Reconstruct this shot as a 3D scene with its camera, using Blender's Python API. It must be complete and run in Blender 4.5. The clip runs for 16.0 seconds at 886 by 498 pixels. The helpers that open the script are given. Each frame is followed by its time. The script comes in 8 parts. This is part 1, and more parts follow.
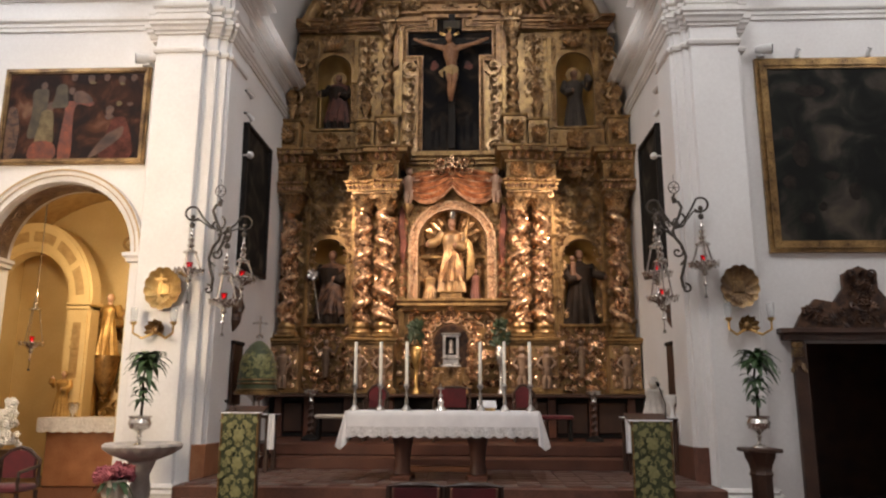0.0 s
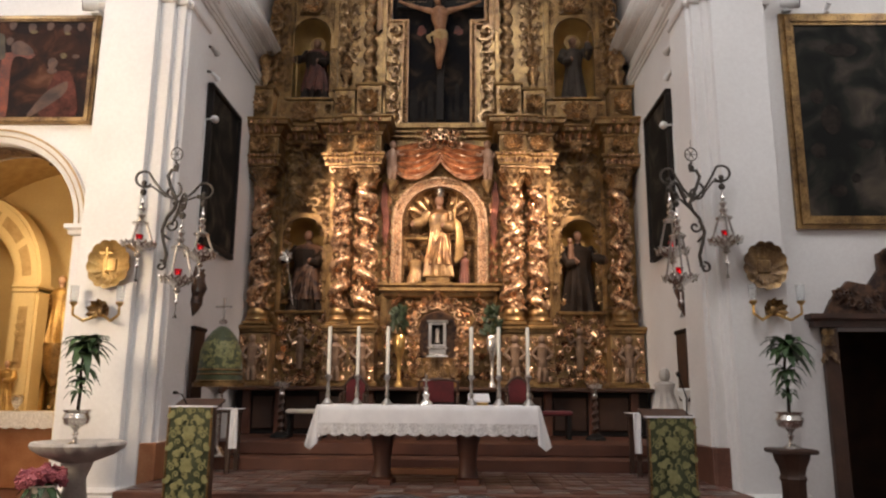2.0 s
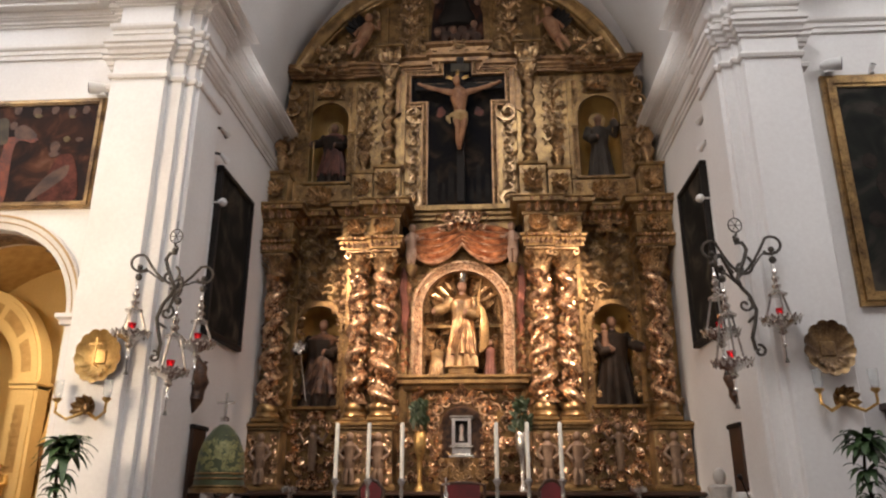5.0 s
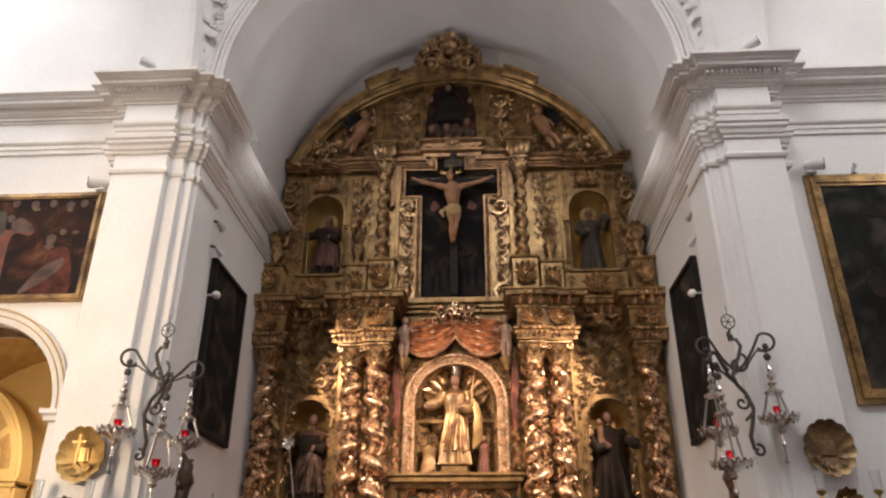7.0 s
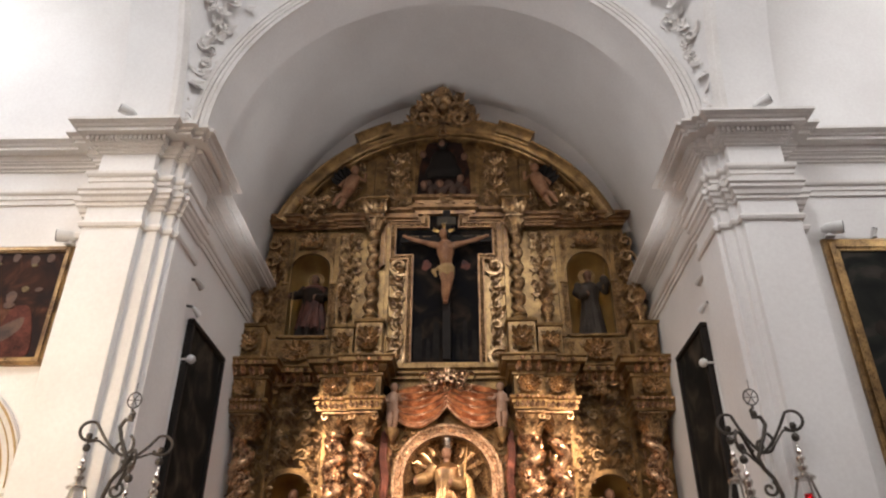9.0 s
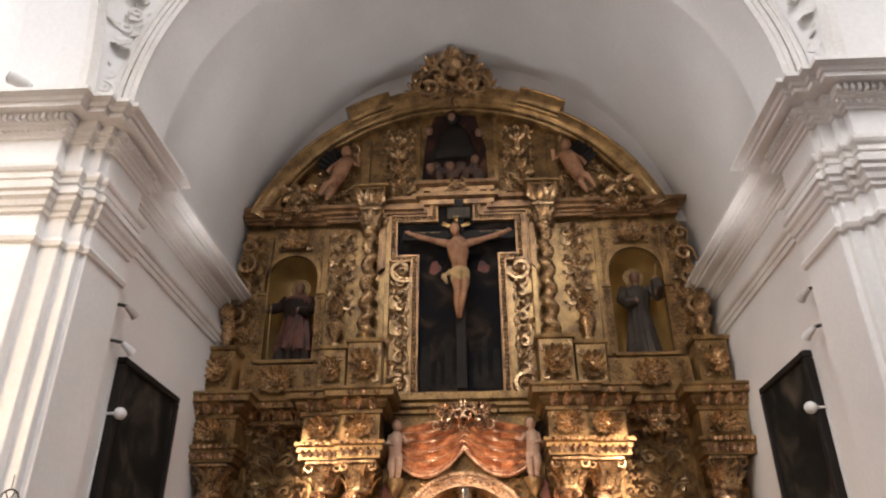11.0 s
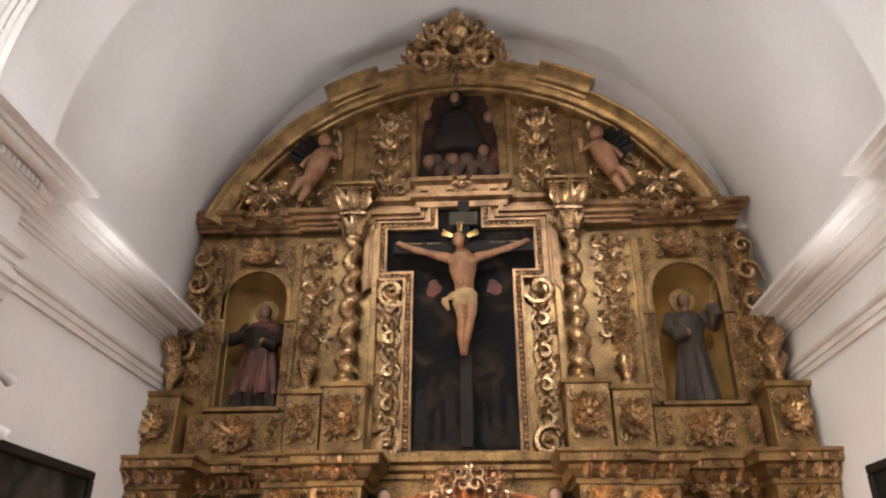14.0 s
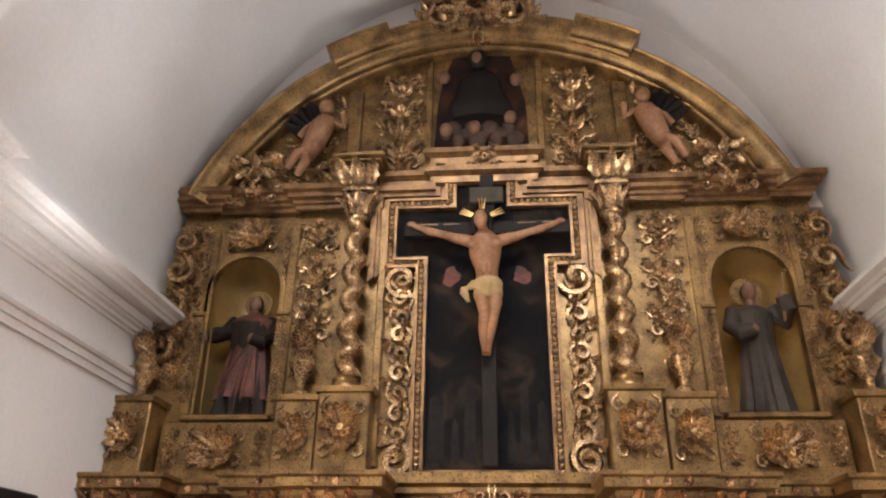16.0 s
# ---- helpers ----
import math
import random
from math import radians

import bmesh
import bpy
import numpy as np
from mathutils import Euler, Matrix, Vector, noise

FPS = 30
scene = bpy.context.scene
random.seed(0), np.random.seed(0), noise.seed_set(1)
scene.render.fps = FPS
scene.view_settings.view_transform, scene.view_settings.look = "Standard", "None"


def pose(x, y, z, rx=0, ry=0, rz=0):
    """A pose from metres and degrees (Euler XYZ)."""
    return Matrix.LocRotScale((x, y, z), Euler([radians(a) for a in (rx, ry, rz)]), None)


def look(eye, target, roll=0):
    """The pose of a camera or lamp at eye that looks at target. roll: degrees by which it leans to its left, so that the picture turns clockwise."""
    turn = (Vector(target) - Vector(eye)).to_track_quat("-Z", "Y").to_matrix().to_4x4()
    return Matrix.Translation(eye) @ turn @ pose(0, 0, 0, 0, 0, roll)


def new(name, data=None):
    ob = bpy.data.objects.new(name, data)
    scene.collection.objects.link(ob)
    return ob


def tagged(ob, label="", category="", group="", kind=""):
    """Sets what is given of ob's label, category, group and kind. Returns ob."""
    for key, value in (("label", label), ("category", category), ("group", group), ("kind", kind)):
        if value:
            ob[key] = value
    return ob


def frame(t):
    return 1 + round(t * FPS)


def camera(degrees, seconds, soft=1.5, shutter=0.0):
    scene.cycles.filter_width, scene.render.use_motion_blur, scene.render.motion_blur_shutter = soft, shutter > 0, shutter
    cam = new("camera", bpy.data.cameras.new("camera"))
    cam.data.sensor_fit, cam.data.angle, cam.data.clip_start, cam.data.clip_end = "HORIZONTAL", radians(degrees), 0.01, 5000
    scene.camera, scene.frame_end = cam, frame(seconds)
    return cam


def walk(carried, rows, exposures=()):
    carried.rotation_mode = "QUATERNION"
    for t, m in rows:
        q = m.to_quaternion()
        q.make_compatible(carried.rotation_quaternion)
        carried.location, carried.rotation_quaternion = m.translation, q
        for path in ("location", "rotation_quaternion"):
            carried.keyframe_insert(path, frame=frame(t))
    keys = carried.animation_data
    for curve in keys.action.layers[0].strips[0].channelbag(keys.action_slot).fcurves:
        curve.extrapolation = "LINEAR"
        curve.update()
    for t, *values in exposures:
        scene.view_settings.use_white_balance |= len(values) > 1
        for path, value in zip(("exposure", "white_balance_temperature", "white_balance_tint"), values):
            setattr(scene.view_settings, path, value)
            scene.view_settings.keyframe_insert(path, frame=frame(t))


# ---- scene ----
cam = camera(62.4, 16.0, soft=2.2)
PATH = [
    (0, (0.34, 0.013, 1.573), (0.26, 1.971, 1.97), 0.2),
    (0.5, (0.282, 0.287, 1.572), (0.289, 2.249, 1.959), 0.2),
    (1, (0.3, 0.655, 1.545), (0.284, 2.618, 1.931), 0.0),
    (1.5, (0.284, 0.967, 1.537), (0.236, 2.929, 1.922), 0.2),
    (2, (0.271, 1.279, 1.532), (0.231, 3.241, 1.919), 0.4),
    (2.5, (0.295, 1.612, 1.49), (0.222, 3.568, 1.902), 0.5),
    (3, (0.297, 1.834, 1.513), (0.168, 3.783, 1.944), 0.5),
    (5.5, (0.384, 2.128, 1.612), (0.271, 3.995, 2.319), -0.2),
    (6, (0.371, 2.105, 1.637), (0.263, 3.945, 2.414), -0.5),
    (6.5, (0.376, 2.092, 1.641), (0.272, 3.907, 2.474), -0.4),
    (7, (0.357, 2.077, 1.658), (0.264, 3.881, 2.517), 0.1),
    (7.5, (0.358, 2.082, 1.661), (0.272, 3.869, 2.554), 0.8),
    (8, (0.347, 2.074, 1.664), (0.27, 3.839, 2.602), 1.0),
    (8.5, (0.346, 2.093, 1.698), (0.273, 3.838, 2.672), 0.8),
    (9, (0.178, 2.639, 2.014), (0.117, 4.892, 3.311), 0.2),
    (9.5, (0.169, 3.374, 2.534), (0.106, 5.628, 3.828), -0.2),
    (10, (0.168, 3.869, 2.917), (0.080, 6.134, 4.190), -0.6),
    (12.5, (0.129, 5.716, 4.434), (-0.006, 8.028, 5.615), 0.1),
    (13, (0.120, 5.980, 4.628), (-0.012, 8.292, 5.810), 0.0),
    (13.5, (0.109, 6.203, 4.824), (-0.021, 8.521, 5.996), 0.1),
    (14, (0.092, 6.443, 5.038), (-0.032, 8.771, 6.189), -0.1),
    (14.5, (0.085, 6.650, 5.233), (-0.042, 8.985, 6.370), 0.0),
    (15, (0.069, 6.918, 5.386), (-0.044, 9.254, 6.520), 0.0),
    (15.5, (0.041, 7.230, 5.382), (-0.062, 9.561, 6.530), -0.2),
    (16, (0.072, 7.672, 5.477), (-0.136, 10.000, 6.615), 0.9),
]
walk(cam, [(t, look(eye, target, roll)) for t, eye, target, roll in PATH], [(0.0, -0.1), (3.0, -0.05), (5.5, -0.04), (8.5, -0.1), (10.0, 0.08), (12.5, 0.66), (16.0, 0.95)])

# ---- light ----
world = bpy.data.worlds.new("world")
scene.world = world
world.use_nodes = True
sky = world.node_tree.nodes.new("ShaderNodeTexSky")
sky.sky_type, sky.sun_disc, sky.sun_elevation, sky.sun_rotation = "NISHITA", False, radians(50), radians(200)
world.node_tree.nodes["Background"].inputs[1].default_value = 0.1
world.node_tree.links.new(sky.outputs[0], world.node_tree.nodes["Background"].inputs[0])


def area_lamp(name, eye, target, width, depth, watts, colour):
    data = bpy.data.lights.new(name, "AREA")
    data.shape, data.size, data.size_y, data.energy, data.color = "RECTANGLE", width, depth, watts, colour
    ob = new(name, data)
    ob.matrix_world = look(eye, target)
    return ob


def spot_lamp(name, eye, target, watts, colour, cone=60, blend=0.8, radius=0.05):
    data = bpy.data.lights.new(name, "SPOT")
    data.energy, data.color, data.spot_size, data.spot_blend, data.shadow_soft_size = watts, colour, radians(cone), blend, radius
    ob = new(name, data)
    ob.matrix_world = look(eye, target)
    return ob


WARM, HALOGEN, DAY = (1.0, 0.75, 0.58), (1.0, 0.78, 0.55), (0.955, 0.95, 0.965)
# daylight from the lantern of the crossing dome
area_lamp("dome_daylight", (0, 3.0, 13.9), (0, 4.0, 0), 4.6, 4.6, 800, DAY)
# two added fill lamps for the upper transept walls; no windows stand there
area_lamp("transept_fill", (-9.3, 7.0, 10.5), (-5.0, 10.5, 9.5), 2.0, 3.0, 420, DAY)
area_lamp("transept_fill", (9.3, 7.0, 10.5), (5.0, 10.5, 9.5), 2.0, 3.0, 270, DAY)
# uplights that stand on the cornices
spot_lamp("cornice_uplight", (-4.05, 9.55, 8.35), (-0.5, 4.5, 13.5), 420, DAY, 100, 0.9, 0.4)
spot_lamp("cornice_uplight", (3.95, 9.55, 8.35), (0.5, 4.5, 13.5), 420, DAY, 100, 0.9, 0.4)
# spots on the chancel walls, turned to the middle niche
spot_lamp("altarpiece_spot", (-3.3, 11.45, 6.5), (-0.7, 14.3, 4.0), 2150, WARM, 57, 1.0)
spot_lamp("altarpiece_spot", (3.2, 11.45, 6.5), (0.65, 14.3, 4.05), 2600, WARM, 56, 1.0)
# two fill lamps added in mid-air, without fixtures, to brighten the vault
spot_lamp("vault_fill", (-2.7, 12.2, 6.9), (-0.8, 12.4, 12.0), 130, DAY, 110, 0.9, 0.6)
spot_lamp("vault_fill", (2.7, 12.2, 6.9), (0.8, 12.4, 12.0), 130, DAY, 110, 0.9, 0.6)
# a narrow spot high in the nave on the middle niche
spot_lamp("nave_altar_spot", (-1.6, -2.0, 6.6), (0.0, 14.4, 4.6), 500, (1.0, 0.84, 0.66), 18, 1.0)
# halogen flood on the west transept and the lamps of the side chapel
spot_lamp("nave_spot", (-6.5, 4.4, 4.0), (-4.1, 10.3, 3.6), 1550, HALOGEN, 90, 0.9, 1.1)
spot_lamp("chapel_lamp", (-5.8, 12.3, 4.3), (-6.4, 13.3, 0), 170, (1.0, 0.72, 0.4), 165, 0.4, 0.15)
spot_lamp("chapel_lamp", (-6.6, 11.5, 4.3), (-7.0, 14.6, 2.6), 170, (1.0, 0.72, 0.4), 150, 0.4, 0.15)

# ---- materials ----
def surface(name, light, dark, scale=3.0, fine=60.0, rough=(0.5, 0.7), metal=0.0, bump=0.15, spread=(0.35, 0.65), depth=0.01, sheen=0.0, gloss=0.5):
    """A surface whose colour drifts between light and dark at two scales, with fine relief."""
    m = bpy.data.materials.new(name)
    m.use_nodes = True
    nodes, link = m.node_tree.nodes, m.node_tree.links.new
    shader = nodes["Principled BSDF"]
    where = nodes.new("ShaderNodeTexCoord")
    big, small = nodes.new("ShaderNodeTexNoise"), nodes.new("ShaderNodeTexNoise")
    big.inputs["Scale"].default_value, small.inputs["Scale"].default_value = scale, fine
    big.inputs["Detail"].default_value, small.inputs["Detail"].default_value = 6.0, 4.0
    blend = nodes.new("ShaderNodeMix")
    blend.data_type = "FLOAT"
    blend.inputs[0].default_value = 0.35
    ramp = nodes.new("ShaderNodeValToRGB")
    ramp.color_ramp.elements[0].position, ramp.color_ramp.elements[1].position = spread
    ramp.color_ramp.elements[0].color, ramp.color_ramp.elements[1].color = (*dark, 1), (*light, 1)
    span = nodes.new("ShaderNodeMapRange")
    span.inputs["To Min"].default_value, span.inputs["To Max"].default_value = rough
    relief = nodes.new("ShaderNodeBump")
    relief.inputs["Strength"].default_value, relief.inputs["Distance"].default_value = bump, depth
    for n in (big, small):
        link(where.outputs["Object"], n.inputs["Vector"])
    link(big.outputs["Fac"], blend.inputs[2])
    link(small.outputs["Fac"], blend.inputs[3])
    link(blend.outputs[0], ramp.inputs[0])
    link(ramp.outputs[0], shader.inputs["Base Color"])
    link(small.outputs["Fac"], span.inputs["Value"])
    link(span.outputs[0], shader.inputs["Roughness"])
    link(blend.outputs[0], relief.inputs["Height"])
    link(relief.outputs[0], shader.inputs["Normal"])
    shader.inputs["Metallic"].default_value = metal
    shader.inputs["Sheen Weight"].default_value = sheen
    shader.inputs["Specular IOR Level"].default_value = gloss
    return m


def canvas(name, ground, tones, scale=2.2, seed=0.0):
    """An old darkened oil painting: soft blots of colour on a dark ground."""
    m = bpy.data.materials.new(name)
    m.use_nodes = True
    nodes, link = m.node_tree.nodes, m.node_tree.links.new
    shader = nodes["Principled BSDF"]
    where, shift = nodes.new("ShaderNodeTexCoord"), nodes.new("ShaderNodeMapping")
    shift.inputs["Location"].default_value = (seed, seed * 0.7, seed * 1.3)
    link(where.outputs["Object"], shift.inputs["Vector"])
    noise_a = nodes.new("ShaderNodeTexNoise")
    noise_a.inputs["Scale"].default_value, noise_a.inputs["Detail"].default_value, noise_a.inputs["Distortion"].default_value = scale, 5.0, 0.8
    link(shift.outputs[0], noise_a.inputs["Vector"])
    ramp = nodes.new("ShaderNodeValToRGB")
    e = ramp.color_ramp.elements
    e[0].position, e[0].color = 0.42, (*ground, 1)
    e[1].position, e[1].color = 0.75, (*tones[-1], 1)
    for k, tone in enumerate(tones[:-1]):
        e.new(0.52 + 0.1 * k).color = (*tone, 1)
    link(noise_a.outputs["Fac"], ramp.inputs[0])
    link(ramp.outputs[0], shader.inputs["Base Color"])
    shader.inputs["Roughness"].default_value = 0.75
    shader.inputs["Specular IOR Level"].default_value = 0.08
    return m


def glass(name, colour, rough=0.05):
    m = bpy.data.materials.new(name)
    m.use_nodes = True
    shader = m.node_tree.nodes["Principled BSDF"]
    shader.inputs["Base Color"].default_value = (*colour, 1)
    shader.inputs["Roughness"].default_value = rough
    shader.inputs["Transmission Weight"].default_value = 0.9
    return m


def glow(name, colour, strength):
    m = bpy.data.materials.new(name)
    m.use_nodes = True
    shader = m.node_tree.nodes["Principled BSDF"]
    shader.inputs["Emission Color"].default_value = (*colour, 1)
    shader.inputs["Emission Strength"].default_value = strength
    return m


PLASTER = surface("white_plaster", (0.80, 0.78, 0.76), (0.70, 0.67, 0.65), 0.8, 25, (0.75, 0.95), 0, 0.12)
MOULDING = surface("painted_moulding", (0.80, 0.77, 0.74), (0.64, 0.60, 0.56), 1.6, 30, (0.7, 0.9), 0, 0.15)
OCHRE = surface("ochre_plaster", (0.74, 0.59, 0.33), (0.62, 0.46, 0.23), 1.2, 30, (0.7, 0.9), 0, 0.1)
GOLD = surface("gilded_wood", (0.60, 0.39, 0.195), (0.12, 0.068, 0.037), 7, 60, (0.14, 0.40), 0.70, 0.6, (0.38, 0.60))
GOLD_DARK = surface("aged_gilding", (0.42, 0.27, 0.12), (0.11, 0.064, 0.034), 4, 60, (0.25, 0.55), 0.55, 0.6, (0.4, 0.62))
GOLD_PLAIN = surface("burnished_gilding", (0.40, 0.246, 0.096), (0.105, 0.06, 0.027), 5, 60, (0.20, 0.40), 0.68, 0.35, (0.36, 0.64))
COPPER = surface("red_gilding", (0.78, 0.46, 0.27), (0.33, 0.15, 0.085), 8, 40, (0.2, 0.42), 0.7, 0.4, (0.40, 0.60))
GOLD_VINE = surface("burnished_rose_gilding", (0.82, 0.53, 0.31), (0.15, 0.073, 0.041), 10, 45, (0.12, 0.36), 0.75, 0.7, (0.42, 0.58))
SHELL_GOLD = surface("bright_shell_gilding", (0.60, 0.40, 0.15), (0.34, 0.2, 0.07), 5, 40, (0.38, 0.55), 0.7, 0.15)
STUCCO = surface("ochre_stucco", (0.52, 0.37, 0.18), (0.36, 0.23, 0.1), 6, 50, (0.6, 0.8), 0, 0.2)
FLESH = surface("painted_flesh", (0.43, 0.225, 0.115), (0.19, 0.08, 0.038), 5, 30, (0.4, 0.6), 0, 0.1)
FLESH_DULL = surface("dull_painted_flesh", (0.24, 0.135, 0.085), (0.13, 0.065, 0.04), 4, 30, (0.45, 0.65), 0, 0.1, gloss=0.25)
HABIT = surface("brown_painted_habit", (0.036, 0.023, 0.015), (0.012, 0.008, 0.006), 5, 40, (0.5, 0.75), 0, 0.3, gloss=0.16)
ROBE = surface("red_brown_painted_robe", (0.17, 0.062, 0.042), (0.05, 0.024, 0.02), 5, 40, (0.45, 0.65), 0.1, 0.3, gloss=0.25)
BLACK_WOOD = surface("black_wood", (0.022, 0.018, 0.016), (0.012, 0.010, 0.009), 3, 50, (0.45, 0.65), 0, 0.2, gloss=0.15)
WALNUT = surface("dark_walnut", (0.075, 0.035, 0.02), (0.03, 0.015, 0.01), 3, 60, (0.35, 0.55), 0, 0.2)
RED_WOOD = surface("red_brown_wood", (0.14, 0.055, 0.032), (0.07, 0.026, 0.017), 2.5, 60, (0.3, 0.5), 0, 0.15)
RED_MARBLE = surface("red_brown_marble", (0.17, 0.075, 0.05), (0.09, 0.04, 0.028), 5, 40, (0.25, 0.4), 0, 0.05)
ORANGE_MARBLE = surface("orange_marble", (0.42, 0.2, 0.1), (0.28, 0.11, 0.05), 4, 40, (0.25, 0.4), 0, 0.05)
TILE_DARK = surface("dark_floor_tile", (0.12, 0.055, 0.04), (0.07, 0.03, 0.025), 6, 60, (0.2, 0.4), 0, 0.08)
TILE_LIGHT = surface("pale_floor_tile", (0.19, 0.14, 0.12), (0.12, 0.085, 0.07), 6, 60, (0.2, 0.4), 0, 0.08)
STONE = surface("grey_stone", (0.56, 0.52, 0.48), (0.36, 0.33, 0.30), 6, 70, (0.6, 0.85), 0, 0.4)
LINEN = surface("white_linen", (0.8, 0.78, 0.78), (0.68, 0.66, 0.67), 5, 120, (0.8, 0.95), 0, 0.25, sheen=0.2)
LACE = surface("white_lace", (0.74, 0.72, 0.72), (0.46, 0.44, 0.44), 60, 160, (0.8, 0.95), 0, 0.5, (0.42, 0.56))
BROCADE = surface("green_damask", (0.075, 0.085, 0.028), (0.035, 0.045, 0.015), 9, 140, (0.55, 0.75), 0, 0.25, sheen=0.3)
GOLD_THREAD = surface("gold_thread", (0.34, 0.32, 0.14), (0.2, 0.19, 0.07), 20, 150, (0.45, 0.65), 0.1, 0.3)
FIGURE = surface("worn_painted_carving", (0.27, 0.175, 0.11), (0.12, 0.07, 0.045), 8, 50, (0.4, 0.6), 0.1, 0.3)
OLIVE_PAINT = surface("olive_oil_paint", (0.075, 0.055, 0.03), (0.025, 0.02, 0.013), 6, 40, (0.6, 0.8), 0, 0.05)
RED_CLOTH = surface("dark_red_velvet", (0.15, 0.012, 0.016), (0.07, 0.006, 0.009), 5, 90, (0.7, 0.9), 0, 0.2, sheen=0.2)
SILVER = surface("worn_silver", (0.78, 0.75, 0.70), (0.5, 0.46, 0.42), 6, 50, (0.15, 0.35), 0.95, 0.1)
BRASS = surface("polished_brass", (0.78, 0.52, 0.2), (0.5, 0.3, 0.1), 6, 60, (0.2, 0.38), 0.95, 0.15)
IRON = surface("wrought_iron", (0.10, 0.085, 0.07), (0.05, 0.042, 0.036), 8, 60, (0.4, 0.6), 0.6, 0.2)
WAX = surface("ivory_wax", (0.82, 0.76, 0.66), (0.74, 0.67, 0.56), 4, 40, (0.4, 0.55), 0, 0.05)
LEAF = surface("palm_leaf", (0.065, 0.12, 0.04), (0.022, 0.045, 0.016), 6, 50, (0.4, 0.6), 0, 0.15)
PINK = surface("pink_petals", (0.50, 0.15, 0.17), (0.22, 0.04, 0.06), 12, 60, (0.6, 0.8), 0, 0.2)
CREAM = surface("cream_glaze", (0.75, 0.68, 0.58), (0.65, 0.57, 0.46), 4, 30, (0.25, 0.4), 0, 0.05)
CABLE = surface("white_paint", (0.75, 0.74, 0.72), (0.62, 0.61, 0.6), 6, 50, (0.4, 0.6), 0, 0.05)
RED_GLASS, CLEAR_GLASS = glass("red_glass", (0.8, 0.02, 0.04)), glass("clear_glass", (0.95, 0.97, 0.97))
FLAME = glow("lamp_glow", (1.0, 0.10, 0.08), 1.5)
PAINT_WARM = canvas("old_painting_red_figures", (0.02, 0.014, 0.014), ((0.035, 0.018, 0.014), (0.08, 0.035, 0.022), (0.16, 0.09, 0.06)), 2.4, 3.0)
PAINT_DARK = canvas("blackened_painting", (0.012, 0.012, 0.011), ((0.02, 0.02, 0.017), (0.05, 0.042, 0.034), (0.10, 0.08, 0.06)), 1.7, 7.0)
PAINT_NIGHT = canvas("dark_landscape_painting", (0.008, 0.008, 0.010), ((0.014, 0.012, 0.011), (0.032, 0.023, 0.018), (0.05, 0.034, 0.026)), 2.5, 5.0)
COPPER_PAINT = surface("red_oil_paint", (0.20, 0.04, 0.012), (0.04, 0.012, 0.008), 6, 40, (0.5, 0.7), 0, 0.05)
ORANGE_WOOD = surface("orange_brown_wood", (0.26, 0.11, 0.05), (0.14, 0.055, 0.028), 3, 60, (0.35, 0.5), 0, 0.15)
PAINT_GREY = surface("grey_blue_oil_paint", (0.026, 0.023, 0.022), (0.011, 0.010, 0.010), 5, 40, (0.6, 0.8), 0, 0.05, gloss=0.1)
PAINT_CREAM = surface("cream_oil_paint", (0.19, 0.15, 0.085), (0.06, 0.045, 0.028), 7, 40, (0.6, 0.8), 0, 0.05, gloss=0.1)
PAINT_ROSE = surface("faded_rose_oil_paint", (0.12, 0.04, 0.03), (0.03, 0.013, 0.011), 6, 40, (0.6, 0.8), 0, 0.05, gloss=0.1)
PAINT_DUSK = surface("dusky_oil_paint", (0.036, 0.027, 0.022), (0.012, 0.010, 0.009), 6, 40, (0.6, 0.8), 0, 0.05, gloss=0.08)
PAINT_FLESH = surface("dull_pink_oil_paint", (0.105, 0.055, 0.036), (0.03, 0.016, 0.012), 6, 40, (0.6, 0.8), 0, 0.05)
DARK_RED = surface("dark_red_gilding", (0.26, 0.085, 0.05), (0.10, 0.03, 0.02), 7, 50, (0.35, 0.55), 0.35, 0.4)

# flesh with the light on it put into the colour, for the curtain angels
CHERUB = surface("lit_rosy_flesh", (0.62, 0.42, 0.31), (0.40, 0.23, 0.15), 6, 30, (0.4, 0.6), 0, 0.1)
GREY_HABIT = surface("grey_brown_painted_habit", (0.066, 0.052, 0.041), (0.026, 0.020, 0.016), 5, 40, (0.5, 0.75), 0, 0.3, gloss=0.2)
OLD_BROWN = surface("dark_brown_gilt_remains", (0.12, 0.06, 0.032), (0.03, 0.014, 0.010), 9, 40, (0.4, 0.6), 0.2, 0.4, (0.42, 0.58))
ARCH_GOLD = surface("chased_gilding", (0.76, 0.50, 0.30), (0.32, 0.18, 0.10), 14, 70, (0.15, 0.4), 0.7, 0.8, (0.40, 0.62))
PEWTER = surface("tarnished_silver", (0.46, 0.43, 0.40), (0.24, 0.22, 0.2), 8, 60, (0.22, 0.42), 0.9, 0.15)
DARK_LEAF = surface("dark_foliage", (0.032, 0.055, 0.02), (0.012, 0.022, 0.009), 8, 60, (0.5, 0.7), 0, 0.15)
NICHE_GOLD = surface("smooth_niche_gilding", (0.54, 0.37, 0.14), (0.33, 0.21, 0.085), 3, 50, (0.3, 0.5), 0.6, 0.2)
GOLD_FRAME = surface("brown_worn_gilding", (0.33, 0.185, 0.08), (0.10, 0.05, 0.025), 6, 60, (0.25, 0.45), 0.65, 0.35, (0.38, 0.62))


